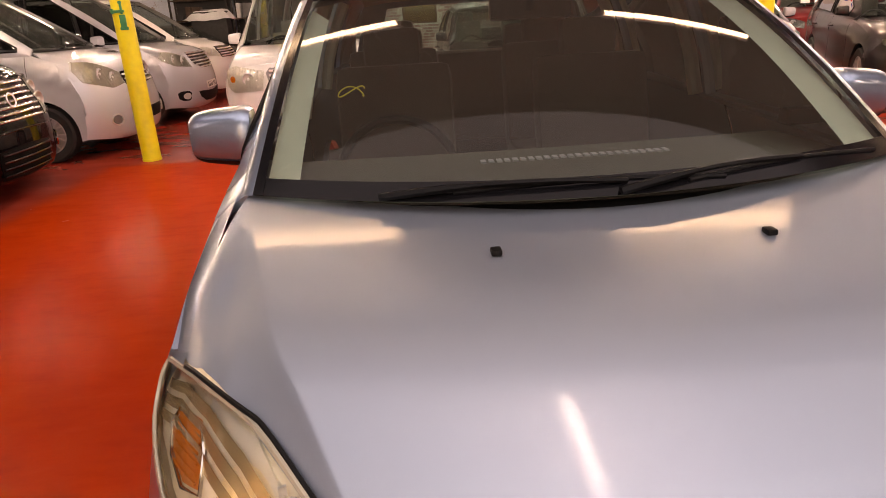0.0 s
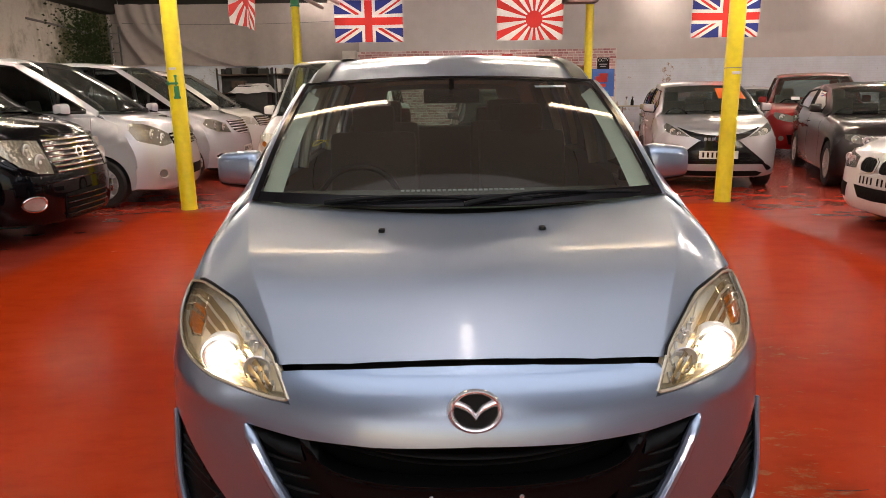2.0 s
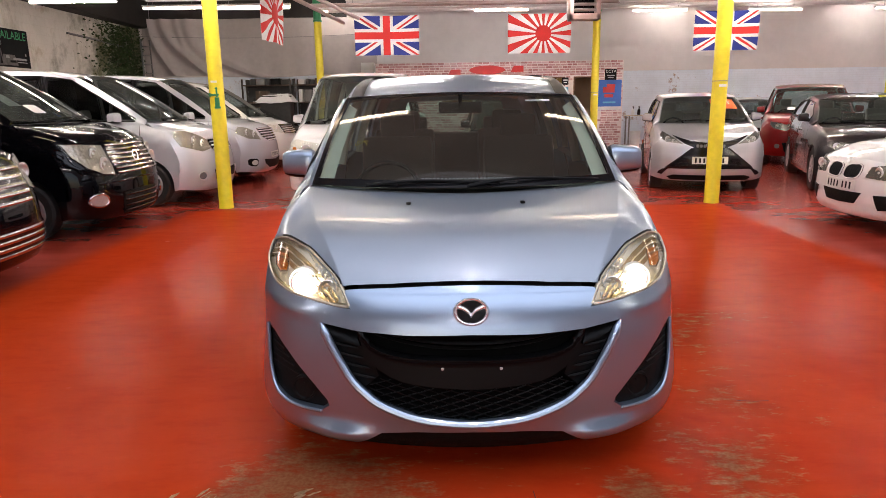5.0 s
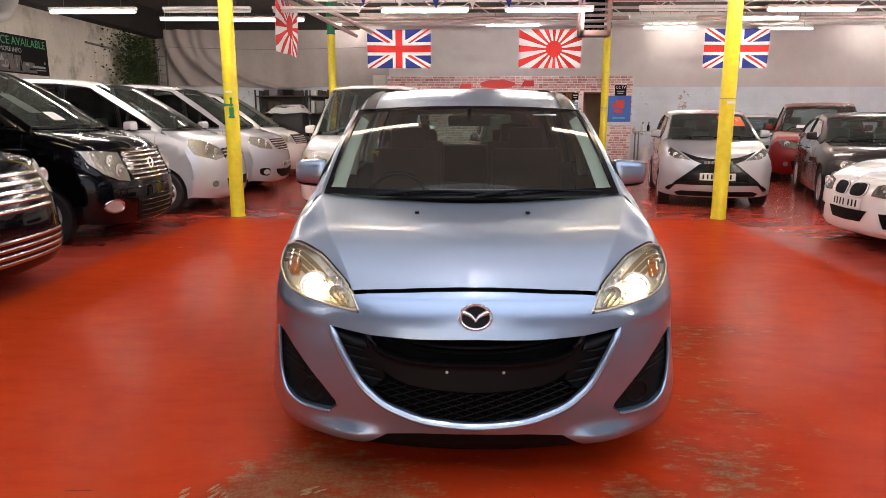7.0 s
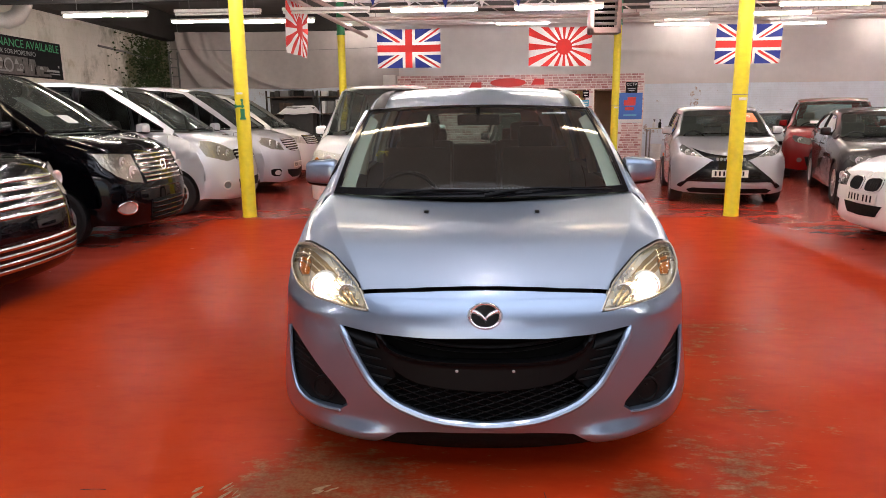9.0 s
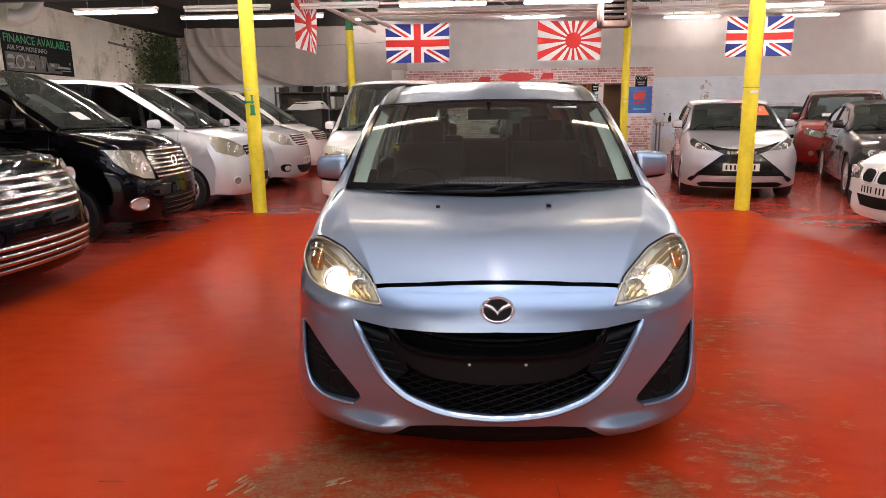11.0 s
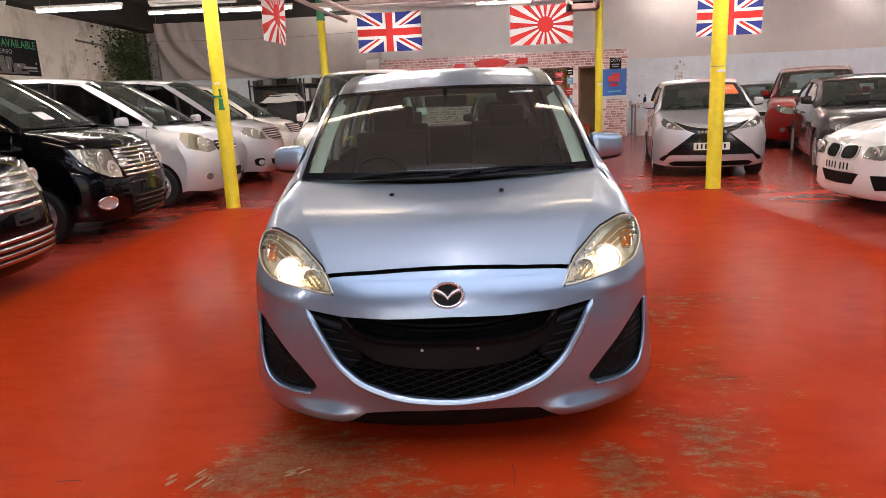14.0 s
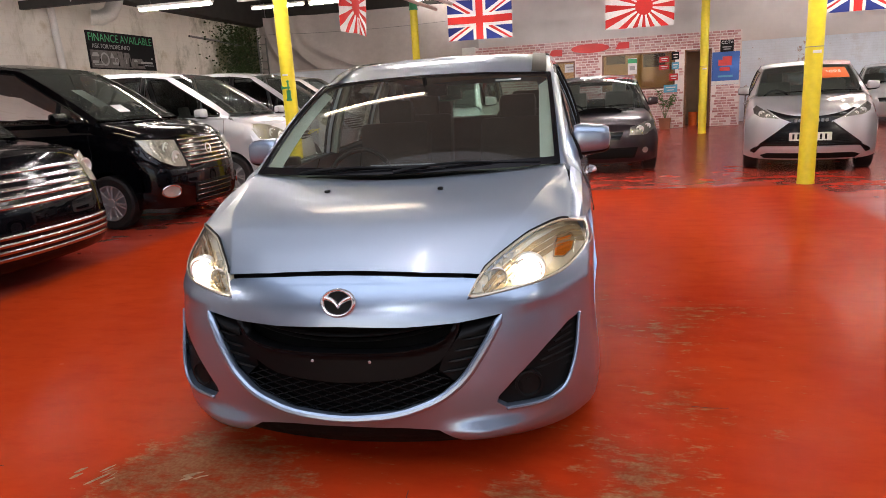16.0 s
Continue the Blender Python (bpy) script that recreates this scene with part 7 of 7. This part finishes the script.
def flag(x, y, z, w, h, kind, rz=0, sag=0.03, lean=0.0):
    """A hung cloth flag with slight waves; z is its top. The coloured fields are cloth laid on the white one."""
    f = thing("flag", pose(x, y, z, 0, 0, rz), "union flag hung from a ceiling pipe" if kind == "cross" else "red and white sunburst flag hung from the roof", "flag", "hung flags")

    def cloth(a, b, out=0.0):
        u, v = a / w, -b / h
        return Vector((a, sag * v * math.sin(u * 7.0 + 1.1) + 0.02 * math.sin(u * 17 + v * 3) * v - out, b - 0.02 * math.sin(u * 3.1) * (1 - v) + lean * u * h))
    part("cloth", panel_bm(cloth, [(0, 0), (w, 0), (w, -h), (0, -h)], (), 0.07), FLAG_WHITE, f, "white cloth field")

    def field(pts, mat, k):
        part("field", panel_bm(lambda a, b: cloth(a, b, 0.003 * k), [(p * w, -q * h) for p, q in pts], (), 0.07), mat, f)
        part("field_back", panel_bm(lambda a, b: cloth(a, b, -0.003 * k), [(p * w, -q * h) for p, q in pts], (), 0.1), mat, f)
    if kind == "cross":
        for sx in (0, 1):
            for sy in (0, 1):
                q = [(0.13, 0.0), (0.40, 0.0), (0.40, 0.28)], [(0.0, 0.10), (0.0, 0.33), (0.27, 0.33)]
                for tri in q:
                    field([((1 - a) if sx else a, (1 - b) if sy else b) for a, b in tri], FLAG_BLUE, 1)
        for pts in ([(0.0, 0.0), (0.05, 0.0), (0.36, 0.31), (0.36, 0.34), (0.31, 0.34)], [(0.95, 0.0), (1.0, 0.0), (0.69, 0.34), (0.64, 0.34)], [(0.0, 1.0), (0.31, 0.66), (0.36, 0.66), (0.05, 1.0)], [(1.0, 1.0), (0.95, 1.0), (0.64, 0.69), (0.64, 0.66), (0.69, 0.66)]):
            field(pts, FLAG_RED, 1)
        field([(0.0, 0.41), (1.0, 0.41), (1.0, 0.59), (0.0, 0.59)], FLAG_RED, 1)
        field([(0.445, 0.0), (0.555, 0.0), (0.555, 1.0), (0.445, 1.0)], FLAG_RED, 2)
    else:
        cx, cy, asp = 0.56, 0.5, w / h

        def reach(t):
            d = (math.cos(t) / asp, math.sin(t))
            k = min(((1 - cx) / d[0]) if d[0] > 1e-6 else (-cx / d[0] if d[0] < -1e-6 else 9), ((1 - cy) / d[1]) if d[1] > 1e-6 else (-cy / d[1] if d[1] < -1e-6 else 9))
            return (cx + d[0] * k, cy + d[1] * k)
        for i in range(16):
            t0, t1 = (i * 2 - 0.5) * math.tau / 32, (i * 2 + 0.5) * math.tau / 32
            far = [reach(lerp(t0, t1, k / 4)) for k in range(5)]
            near = [(cx + 0.17 * math.cos(t) / asp, cy + 0.17 * math.sin(t)) for t in (t1, t0)]
            field(far + near, FLAG_RED, 1)
        field(circle(cx, cy, 0.21 / asp, 32, 0.21), FLAG_RED, 2)
    part("cord", tube_bm([(0, 0, 0.21), (0, 0, -0.02)], 0.005, 6), WHITE_METAL, f)
    part("cord", tube_bm([(w, 0, 0.21), (w, 0, -0.02)], 0.005, 6), WHITE_METAL, f)


flag(-2.36, 15.22, 3.615, 1.62, 0.965, "cross")
flag(1.50, 15.22, 3.61, 1.58, 0.965, "sun")
flag(6.17, 15.22, 3.61, 1.62, 0.965, "cross")
flag(-3.12, 9.4, 3.50, 1.35, 0.98, "sun", 88, 0.03)

def swag(x):
    """Height of the bunting's cord, hung in three bows."""
    return 3.47 + (min(0.24, 0.022 * x * x) if abs(x) < 3.3 else 0.10 + 0.0083 * (x - 7.4) ** 2 if 3.3 < x < 11.5 else 0.24)


cord = thing("bunting", pose(0, 9.6, 0), "blue and white pennant bunting strung under the roof", "bunting")
part("cord", tube_bm([(x, 0, swag(x)) for x in np.linspace(XL + 0.05, XR - 0.05, 60)], 0.004, 5), WHITE_METAL, cord)
k = 1
x = -8.50
while x < 9.5:
    z = swag(x)
    mat = FLAG_BLUE if k % 2 == 0 else FLAG_WHITE
    part("pennant", panel_bm(lambda a, b: Vector((a, 0.012 * math.sin(30 * b), b)), [(x - 0.09, z), (x + 0.09, z), (x + 0.01, z - 0.25)], (), 0.1, Vector((0, 0.003, 0))), mat, cord)
    x += 0.62
    k += 1

# louvred heater by the back column
v = thing("heater", pose(2.37, 9.95, 2.83), "dusky pink louvred warm-air heater hung under the roof", "heater")
bm = box_bm(0.07, 0.3, 0.78, (-0.235, 0.2, 0.39), 0.006)
box_bm(0.07, 0.3, 0.78, (0.235, 0.2, 0.39), 0.006, bm)
box_bm(0.54, 0.3, 0.10, (0, 0.2, 0.05), 0.006, bm)
box_bm(0.54, 0.3, 0.08, (0, 0.2, 0.74), 0.006, bm)
part("casing", bm, plain("dusky_pink_casing", (0.27, 0.175, 0.15), 0.5), v)
part("inside", box_bm(0.41, 0.02, 0.6, (0, 0.3, 0.4)), VOID, v)
for i in range(6):
    part("louvre", box_bm(0.41, 0.07, 0.012, (0, 0.09, 0.16 + i * 0.095), m=pose(0, 0, 0, -28)), plain("louvre_grey", (0.16, 0.14, 0.135), 0.5) if i == 0 else bpy.data.materials["louvre_grey"], v)
for sx in (-0.25, 0.25):
    part("hanger", tube_bm([(sx, 0.2, 0.78), (sx, 0.2, ZC - 2.83)], 0.01, 6), GREY_STEEL, v)

# banner on the left wall
b = thing("banner", pose(XL + 0.02, 13.2, 2.84, 0, 0, 90), "black vinyl banner with green heading on the damp wall", "banner")
part("sheet", box_bm(2.5, 0.012, 0.86, (0, 0, 0)), BLACK_P, b, smooth=0)
writing("FINANCE AVAILABLE", 0.255, GREEN_P, b, pose(0, -0.008, 0.28, 90))
writing("ASK FOR MORE INFO", 0.145, GREY_P, b, pose(-0.42, -0.008, 0.09, 90))
DIM_P = plain("dim_grey_print", (0.13, 0.12, 0.12), 0.6, grain=12, spread=0.6)
for bx, bz, bw, bh, lean, m in ((-0.62, -0.20, 1.14, 0.40, 0.0, DIM_P), (0.10, -0.21, 0.34, 0.38, 0.06, DIM_P), (0.48, -0.27, 0.60, 0.24, 0.10, DIM_P),
                                (-1.02, -0.10, 0.26, 0.09, 0.05, GREY_P), (-1.05, -0.27, 0.20, 0.06, 0.0, GREY_P), (-0.93, -0.33, 0.34, 0.03, 0.0, GREY_P),
                                (-0.86, -0.19, 0.10, 0.13, 0.02, BLACK_P), (-0.45, -0.10, 0.16, 0.14, 0.08, GREY_P), (-0.36, -0.29, 0.22, 0.05, 0.0, GREY_P),
                                (-0.24, -0.20, 0.07, 0.30, 0.05, BLACK_P), (0.05, -0.16, 0.05, 0.26, 0.03, GREY_P), (0.18, -0.24, 0.09, 0.24, 0.04, BLACK_P),
                                (0.42, -0.20, 0.16, 0.06, 0.03, GREY_P), (0.60, -0.30, 0.22, 0.05, 0.0, BLACK_P), (0.86, -0.24, 0.52, 0.05, 0.02, GREY_P),
                                (0.95, -0.31, 0.36, 0.02, 0.0, GREY_P), (1.10, -0.13, 0.05, 0.05, 0.0, GREY_P)):
    part("printed_shape", panel_bm(lambda p, q: Vector((p, -0.0075 - (0.001 if m is not DIM_P else 0), q)), [(bx - bw / 2, bz - bh / 2), (bx + bw / 2, bz - bh / 2), (bx + bw / 2 - lean, bz + bh / 2), (bx - bw / 2 + lean, bz + bh / 2)], (), 0.2), m, b, smooth=0)
for bx, bz, r in ((-0.72, -0.20, 0.155), (-0.30, -0.22, 0.07)):
    part("printed_wheel", panel_bm(lambda p, q: Vector((p, -0.0095, q)), circle(bx, bz, r, 24), [circle(bx, bz, r * 0.72, 24)], 0.1), GREY_P, b, smooth=0)

# pipes and duct on the left wall
p = part("drain_pipe", tube_bm([(XL + 0.1, 11.0, 0.0), (XL + 0.1, 11.0, 2.2), (XL + 0.1, 10.9, ZC - 0.02)], 0.075, 12), WHITE_METAL)
tagged(p, "white drain pipe fixed to the cream wall", "pipe")
p = part("air_duct", tube_bm([(XL + 0.15, 12.1, 3.55), (XL + 0.3, 12.2, 3.52), (XL + 0.45, 12.35, 3.62), (XL + 0.5, 12.5, 3.85), (XL + 0.5, 12.75, 4.3), (XL + 0.5, 12.8, ZC - 0.02)], 0.17, 16), WHITE_METAL)
tagged(p, "fat pale bent duct rising to the roof", "duct")
p = part("conduit", tube_bm([(XL + 0.05, 16.2, 3.42), (XL + 0.05, 17.8, 3.38), (XL + 0.05, 19.5, 3.30)], 0.03, 8), GREY_STEEL)
tagged(p, "thin grey conduit along the damp wall", "conduit")

# creeper in the corner
rnd = random.Random(4)
ivy = thing("creeper", pose(XL + 0.02, 19.2, 0), "dark green creeper growing down the damp corner", "plant")
bm = bmesh.new()
for _ in range(2600):
    h = rnd.random()
    y, z = rnd.gauss(0.15, 0.75) - 0.4 * (1 - h), 3.95 - 2.3 * h ** 0.8 + rnd.gauss(0, 0.1)
    if y > 1.3 or z < 0.6:
        continue
    s_ = rnd.uniform(0.025, 0.06)
    m = Matrix.Translation((rnd.uniform(0.02, 0.18), y, z)) @ pose(0, 0, 0, rnd.uniform(-60, 60), rnd.uniform(30, 110), rnd.uniform(0, 360))
    q = [m @ Vector(t) for t in ((0, -s_, 0), (s_ * 0.7, 0, 0.012), (0, s_, 0), (-s_ * 0.7, 0, 0.012))]
    bm.faces.new([bm.verts.new(t) for t in q])
IVY = plain("creeper_leaf", (0.03, 0.055, 0.012), 0.6, grain=8, spread=0.5)
tagged(part("leaves", bm, IVY, ivy, smooth=0), kind="stuff")
for i in range(5):
    part("stem", tube_bm([(0.03, -0.5 + 0.32 * i + 0.06 * math.sin(5 * t + i), lerp(3.9, 1.2 + 0.3 * i, t)) for t in np.linspace(0, 1, 14)], 0.012, 5), plain("creeper_stem", (0.06, 0.04, 0.02), 0.9) if i == 0 else bpy.data.materials["creeper_stem"], ivy)

# ladder leaning in the damp corner
lad = thing("ladder", pose(XL + 0.42, 20.05, 0, 0, 0, 62), "pale metal ladder leaning in the damp corner", "ladder")
for s_ in (-0.17, 0.17):
    part("rail", box_bm(0.03, 0.06, 3.6, (s_, 0, 1.8), 0.004), GREY_STEEL, lad)
for i in range(12):
    part("rung", tube_bm([(-0.17, 0, 0.3 + 0.28 * i), (0.17, 0, 0.3 + 0.28 * i)], 0.014, 6), GREY_STEEL, lad)

# hung dust sheet over the left of the back wall
CLOTH = plain("grey_dust_sheet", (0.48, 0.44, 0.43), 0.85, grain=6, spread=0.1)


def drape(u, v):
    x, z = lerp(XL + 0.15, -2.35, u), lerp(4.25, 2.42 + 0.05 * math.sin(u * 9), v)
    fold = 0.30 * math.exp(-(((u - 0.10 - 0.20 * v * v) / 0.030) ** 2)) + 0.26 * math.exp(-(((u - 0.04 - 0.10 * v * v) / 0.020) ** 2)) + 0.20 * math.exp(-(((u - 0.20 - 0.30 * v ** 3) / 0.035) ** 2)) + 0.14 * math.exp(-(((u - 0.155 - 0.12 * v * v) / 0.016) ** 2))
    return Vector((x, YB - 0.10 - fold - 0.03 * math.sin(u * 31 + v * 2) * v - 0.02 * math.sin(u * 67) * v, z))


d = part("dust_sheet", grid_bm(drape, 200, 90), CLOTH)
tagged(d, "grey hanging dust sheet with slanting folds", "sheet")
p = part("sheet_cord", tube_bm([(lerp(XL + 0.05, -2.0, t), YB - 0.32, 3.72 - 0.10 * math.sin(math.pi * t)) for t in np.linspace(0, 1, 24)], 0.008, 5), GREY_STEEL)
tagged(p, "slack cord strung before the dust sheet", "cord")

# white cloth over stacked goods before the racks
def cloth(u, v):
    x, y = lerp(-0.62, 0.62, u), lerp(-0.4, 0.4, v)
    e = max(abs(x) / 0.62, abs(y) / 0.4)
    drop = 0.24 * smoothstep(0.55, 1.0, e)
    return Vector((x * (1 + 0.05 * math.sin(9 * y)), y, 1.78 - drop + 0.02 * math.sin(5 * x + 3 * y) + 0.006 * math.sin(19 * x)))


tagged(part("dust_cover", grid_bm(cloth, 30, 20), PAPER), "white cloth thrown over a dark bench by the racks", "cloth").location = (-5.2, 18.3, 0)
stack = part("covered_bench", box_bm(0.9, 0.55, 1.74, (0, 0, 0.87), 0.02), DARK_STEEL)
stack.location = (-5.2, 18.3, 0)
tagged(stack, "dark steel bench under a white cloth", "bench")

# storage racks below the sheet
RACK = plain("dark_rack_steel", (0.03, 0.028, 0.027), 0.6)
CARD = plain("brown_cardboard", (0.30, 0.17, 0.08), 0.85, grain=20)
TAN = plain("worn_board", (0.10, 0.065, 0.045), 0.8, grain=20, spread=0.3)


def rack(x, w):
    r = thing("storage_rack", pose(x, YB - 0.55, 0), "dark steel rack with boards, full of dusty parts", "rack", "storage racks")
    for sx in (-w / 2, w / 2):
        for sy in (-0.25, 0.25):
            part("upright", box_bm(0.05, 0.05, 2.3, (sx, sy, 1.15), 0.004), RACK, r)
    for z in (0.3, 0.95, 1.55, 2.1):
        if z < 2:
            part("back_board", box_bm(w - 0.06, 0.012, 0.56, (0, 0.262, z + 0.30)), DARK_STEEL, r, smooth=0)
        part("shelf", box_bm(w, 0.55, 0.035, (0, 0, z), 0.004), TAN, r)
    return r


rnd = random.Random(9)
SHELF_MATS = [CARD, RACK, RACK, GREY_STEEL, BLACK_MATT, TAN, DARK_STEEL, PAPER, BLACK]
for x in (-5.9, -4.2, -2.5):
    rack(x, 1.55)
    for z in (0.3175, 0.9675, 1.5675, 2.1175):
        u = -0.68
        while u < 0.6:
            w, h = rnd.uniform(0.10, 0.34), rnd.uniform(0.14, 0.50 if z < 2 else 0.24)
            if u + w < 0.76:
                bx = part("stored_box", box_bm(w - 0.02, rnd.uniform(0.25, 0.45), h, (0, 0, h / 2), 0.006), rnd.choice(SHELF_MATS))
                bx.location = (x + u + w / 2, YB - 0.56, z)
                tagged(bx, "dusty stored box on a rack shelf", "box", "boxes on the racks")
            u += w + rnd.uniform(0.0, 0.04)
wb = part("white_cabinet", box_bm(0.42, 0.4, 0.42, (0, 0, 0.21), 0.015), WHITE_METAL)
wb.location = (-2.6, YB - 0.55, 2.3425)
wb = tagged(wb, "white metal cabinet on top of a rack", "cabinet")

# ---- things beside the office ----
t = thing("side_table", pose(6.1, 19.3, 0), "small pale table beside the office front", "table")
part("top", box_bm(0.9, 0.5, 0.03, (0, 0, 0.98), 0.005), plain("pale_laminate", (0.55, 0.50, 0.40), 0.5), t)
for sx in (-0.4, 0.4):
    for sy in (-0.2, 0.2):
        part("leg", box_bm(0.04, 0.04, 0.97, (sx, sy, 0.485), 0.004), GREY_STEEL, t)


def spray(x, y, z, mat, label):
    b = thing("spray_bottle", pose(x, y, z), label, "bottle", "cleaning bottles")
    part("bottle", lathe_bm([(0, 0), (0.045, 0), (0.048, 0.02), (0.048, 0.13), (0.03, 0.18), (0.014, 0.20), (0.014, 0.22)], 20), mat, b)
    bm = box_bm(0.03, 0.11, 0.035, (0, -0.02, 0.25), 0.006)
    box_bm(0.014, 0.02, 0.07, (0, -0.03, 0.205), 0.004, bm, pose(0, 0, 0, 20))
    part("trigger_head", bm, BLACK, b)


spray(5.85, 19.25, 0.995, PAPER, "white spray bottle with black trigger")
spray(6.05, 19.3, 0.995, BLACK, "dark spray bottle with black trigger")
for x, y, w, h, mat, lab in ((5.9, 19.1, 0.34, 0.5, PAPER, "white plastic tub beside the office"), (6.25, 19.05, 0.3, 0.22, ORANGE_P, "orange plastic box on the floor"), (6.5, 19.35, 0.35, 0.75, GREEN_P, "green plastic bin beside the office")):
    o = part("tub", lathe_bm([(0, 0), (w * 0.42, 0), (w * 0.5, h * 0.9), (w * 0.52, h), (w * 0.47, h), (w * 0.40, 0.02), (0, 0.02)], 4 if "box" in lab else 20, pose(0, 0, 0, 0, 0, 45)), mat)
    o.location = (x, y, 0)
    tagged(o, lab, "tub")
o = part("door_bin", lathe_bm([(0, 0), (0.12, 0), (0.14, 0.4), (0.12, 0.4), (0.11, 0.02), (0, 0.02)], 20), ORANGE_P)
o.location = (4.25, 19.6, 0)
tagged(o, "orange bin just inside the doorway", "bin")
desk = thing("office_desk", pose(2.0, 19.75, 0), "brown office desk behind the window", "desk")
part("desk_top", box_bm(1.6, 0.6, 0.03, (0, 0, 0.74), 0.004), WOOD, desk)
for sx in (-0.75, 0.75):
    part("desk_side", box_bm(0.03, 0.58, 0.725, (sx, 0, 0.3625), 0.003), WOOD, desk)
pic = thing("picture", pose(3.0, YO + 1.385, 1.85), "dark framed picture on the office wall", "picture")
part("frame", box_bm(0.9, 0.02, 0.5, (0, 0, 0), 0.004), WOOD, pic)
part("print", box_bm(0.8, 0.006, 0.4, (0, -0.012, 0)), DARK_PRINT, pic)

# leafy pot plant by the doorway
pl = thing("pot_plant", pose(3.3, 18.45, 0), "leafy green pot plant before the brick office front", "plant")
part("pot", lathe_bm([(0, 0), (0.14, 0), (0.18, 0.3), (0.19, 0.32), (0.165, 0.32), (0.15, 0.28), (0, 0.28)], 24), plain("terracotta", (0.35, 0.14, 0.08), 0.8), pl)
rnd = random.Random(12)
LEAF = plain("pot_plant_leaf", (0.07, 0.13, 0.025), 0.5, grain=10, spread=0.5)
for i in range(9):
    a, l = i * 2.4, rnd.uniform(0.5, 0.85)
    top = Vector((0.30 * math.cos(a), 0.25 * math.sin(a), 0.3 + l))
    pts = [Vector((0, 0, 0.28)).lerp(top, t) + Vector((0, 0, 0.1 * math.sin(math.pi * t))) for t in np.linspace(0, 1, 6)]
    part("stem", tube_bm(pts, 0.006, 5), LEAF, pl)
    bm = bmesh.new()
    for _ in range(16):
        t = rnd.uniform(0.45, 1.0)
        p = Vector((0, 0, 0.28)).lerp(top, t) + Vector((0, 0, 0.1 * math.sin(math.pi * t)))
        s_ = rnd.uniform(0.05, 0.10)
        m = Matrix.Translation(p) @ pose(0, 0, 0, rnd.uniform(-50, 50), rnd.uniform(-50, 50), rnd.uniform(0, 360))
        q = [m @ Vector(c) for c in ((0, 0, 0), (s_ * 0.3, s_ * 0.5, 0.012), (0, s_ * 1.2, -0.01), (-s_ * 0.3, s_ * 0.5, 0.012))]
        bm.faces.new([bm.verts.new(c) for c in q])
    part("leaf_spray", bm, LEAF, pl, smooth=0)

# ---- bricks of the office front ----
def brick_bm(w, h, bm=None, at=(0, 0, 0)):
    bm = bm or bmesh.new()
    v = [bm.verts.new(Vector(at) + Vector(c)) for c in ((-w / 2, 0, -h / 2), (w / 2, 0, -h / 2), (w / 2, 0, h / 2), (-w / 2, 0, h / 2))]
    i = 0.006
    f = [bm.verts.new(Vector(at) + Vector(c)) for c in ((-w / 2 + i, -0.012, -h / 2 + i), (w / 2 - i, -0.012, -h / 2 + i), (w / 2 - i, -0.012, h / 2 - i), (-w / 2 + i, -0.012, h / 2 - i))]
    bm.faces.new(f)
    for k in range(4):
        bm.faces.new((v[k], v[(k + 1) % 4], f[(k + 1) % 4], f[k]))
    return bm


rnd = random.Random(21)
shared = []
for w in (0.195, 0.155, 0.12):
    o = part("brick", brick_bm(w, 0.056), BRICK, office, smooth=0)
    o.location = (OX1 - 0.14, 0, 0.045 + 0.074 * len(shared))
    shared.append((w, o.data))
rest = bmesh.new()
count = 3
row = 0
z = 0.045
while z < OZ - 0.03:
    x = OX0 + 0.02 - (0.12 if row % 2 else 0)
    while x < OX1 - 0.02:
        w, me = rnd.choice(shared)
        cx = x + w / 2
        lo, hi = cx - w / 2, cx + w / 2
        gap = (hi > DOOR[0] - 0.01 and lo < DOOR[1] + 0.01 and z < DOOR[3] + 0.04) or any(hi > q[0] - 0.01 and lo < q[1] + 0.01 and q[2] - 0.04 < z < q[3] + 0.04 for q in (WIN, WIN_B))
        taken = row < 3 and hi > OX1 - 0.28
        if not gap and not taken and lo > OX0 and hi < OX1 - 0.005:
            if cx > DOOR[1] - 0.3 and count < 300:
                o = new("brick", me)
                o.parent, o.location = office, (cx, 0, z)
                count += 1
            else:
                brick_bm(w, 0.056, rest, (cx, 0, z))
        x += w + 0.018
    z += 0.074
    row += 1
tagged(part("brickwork", rest, BRICK, office, smooth=0), kind="stuff")
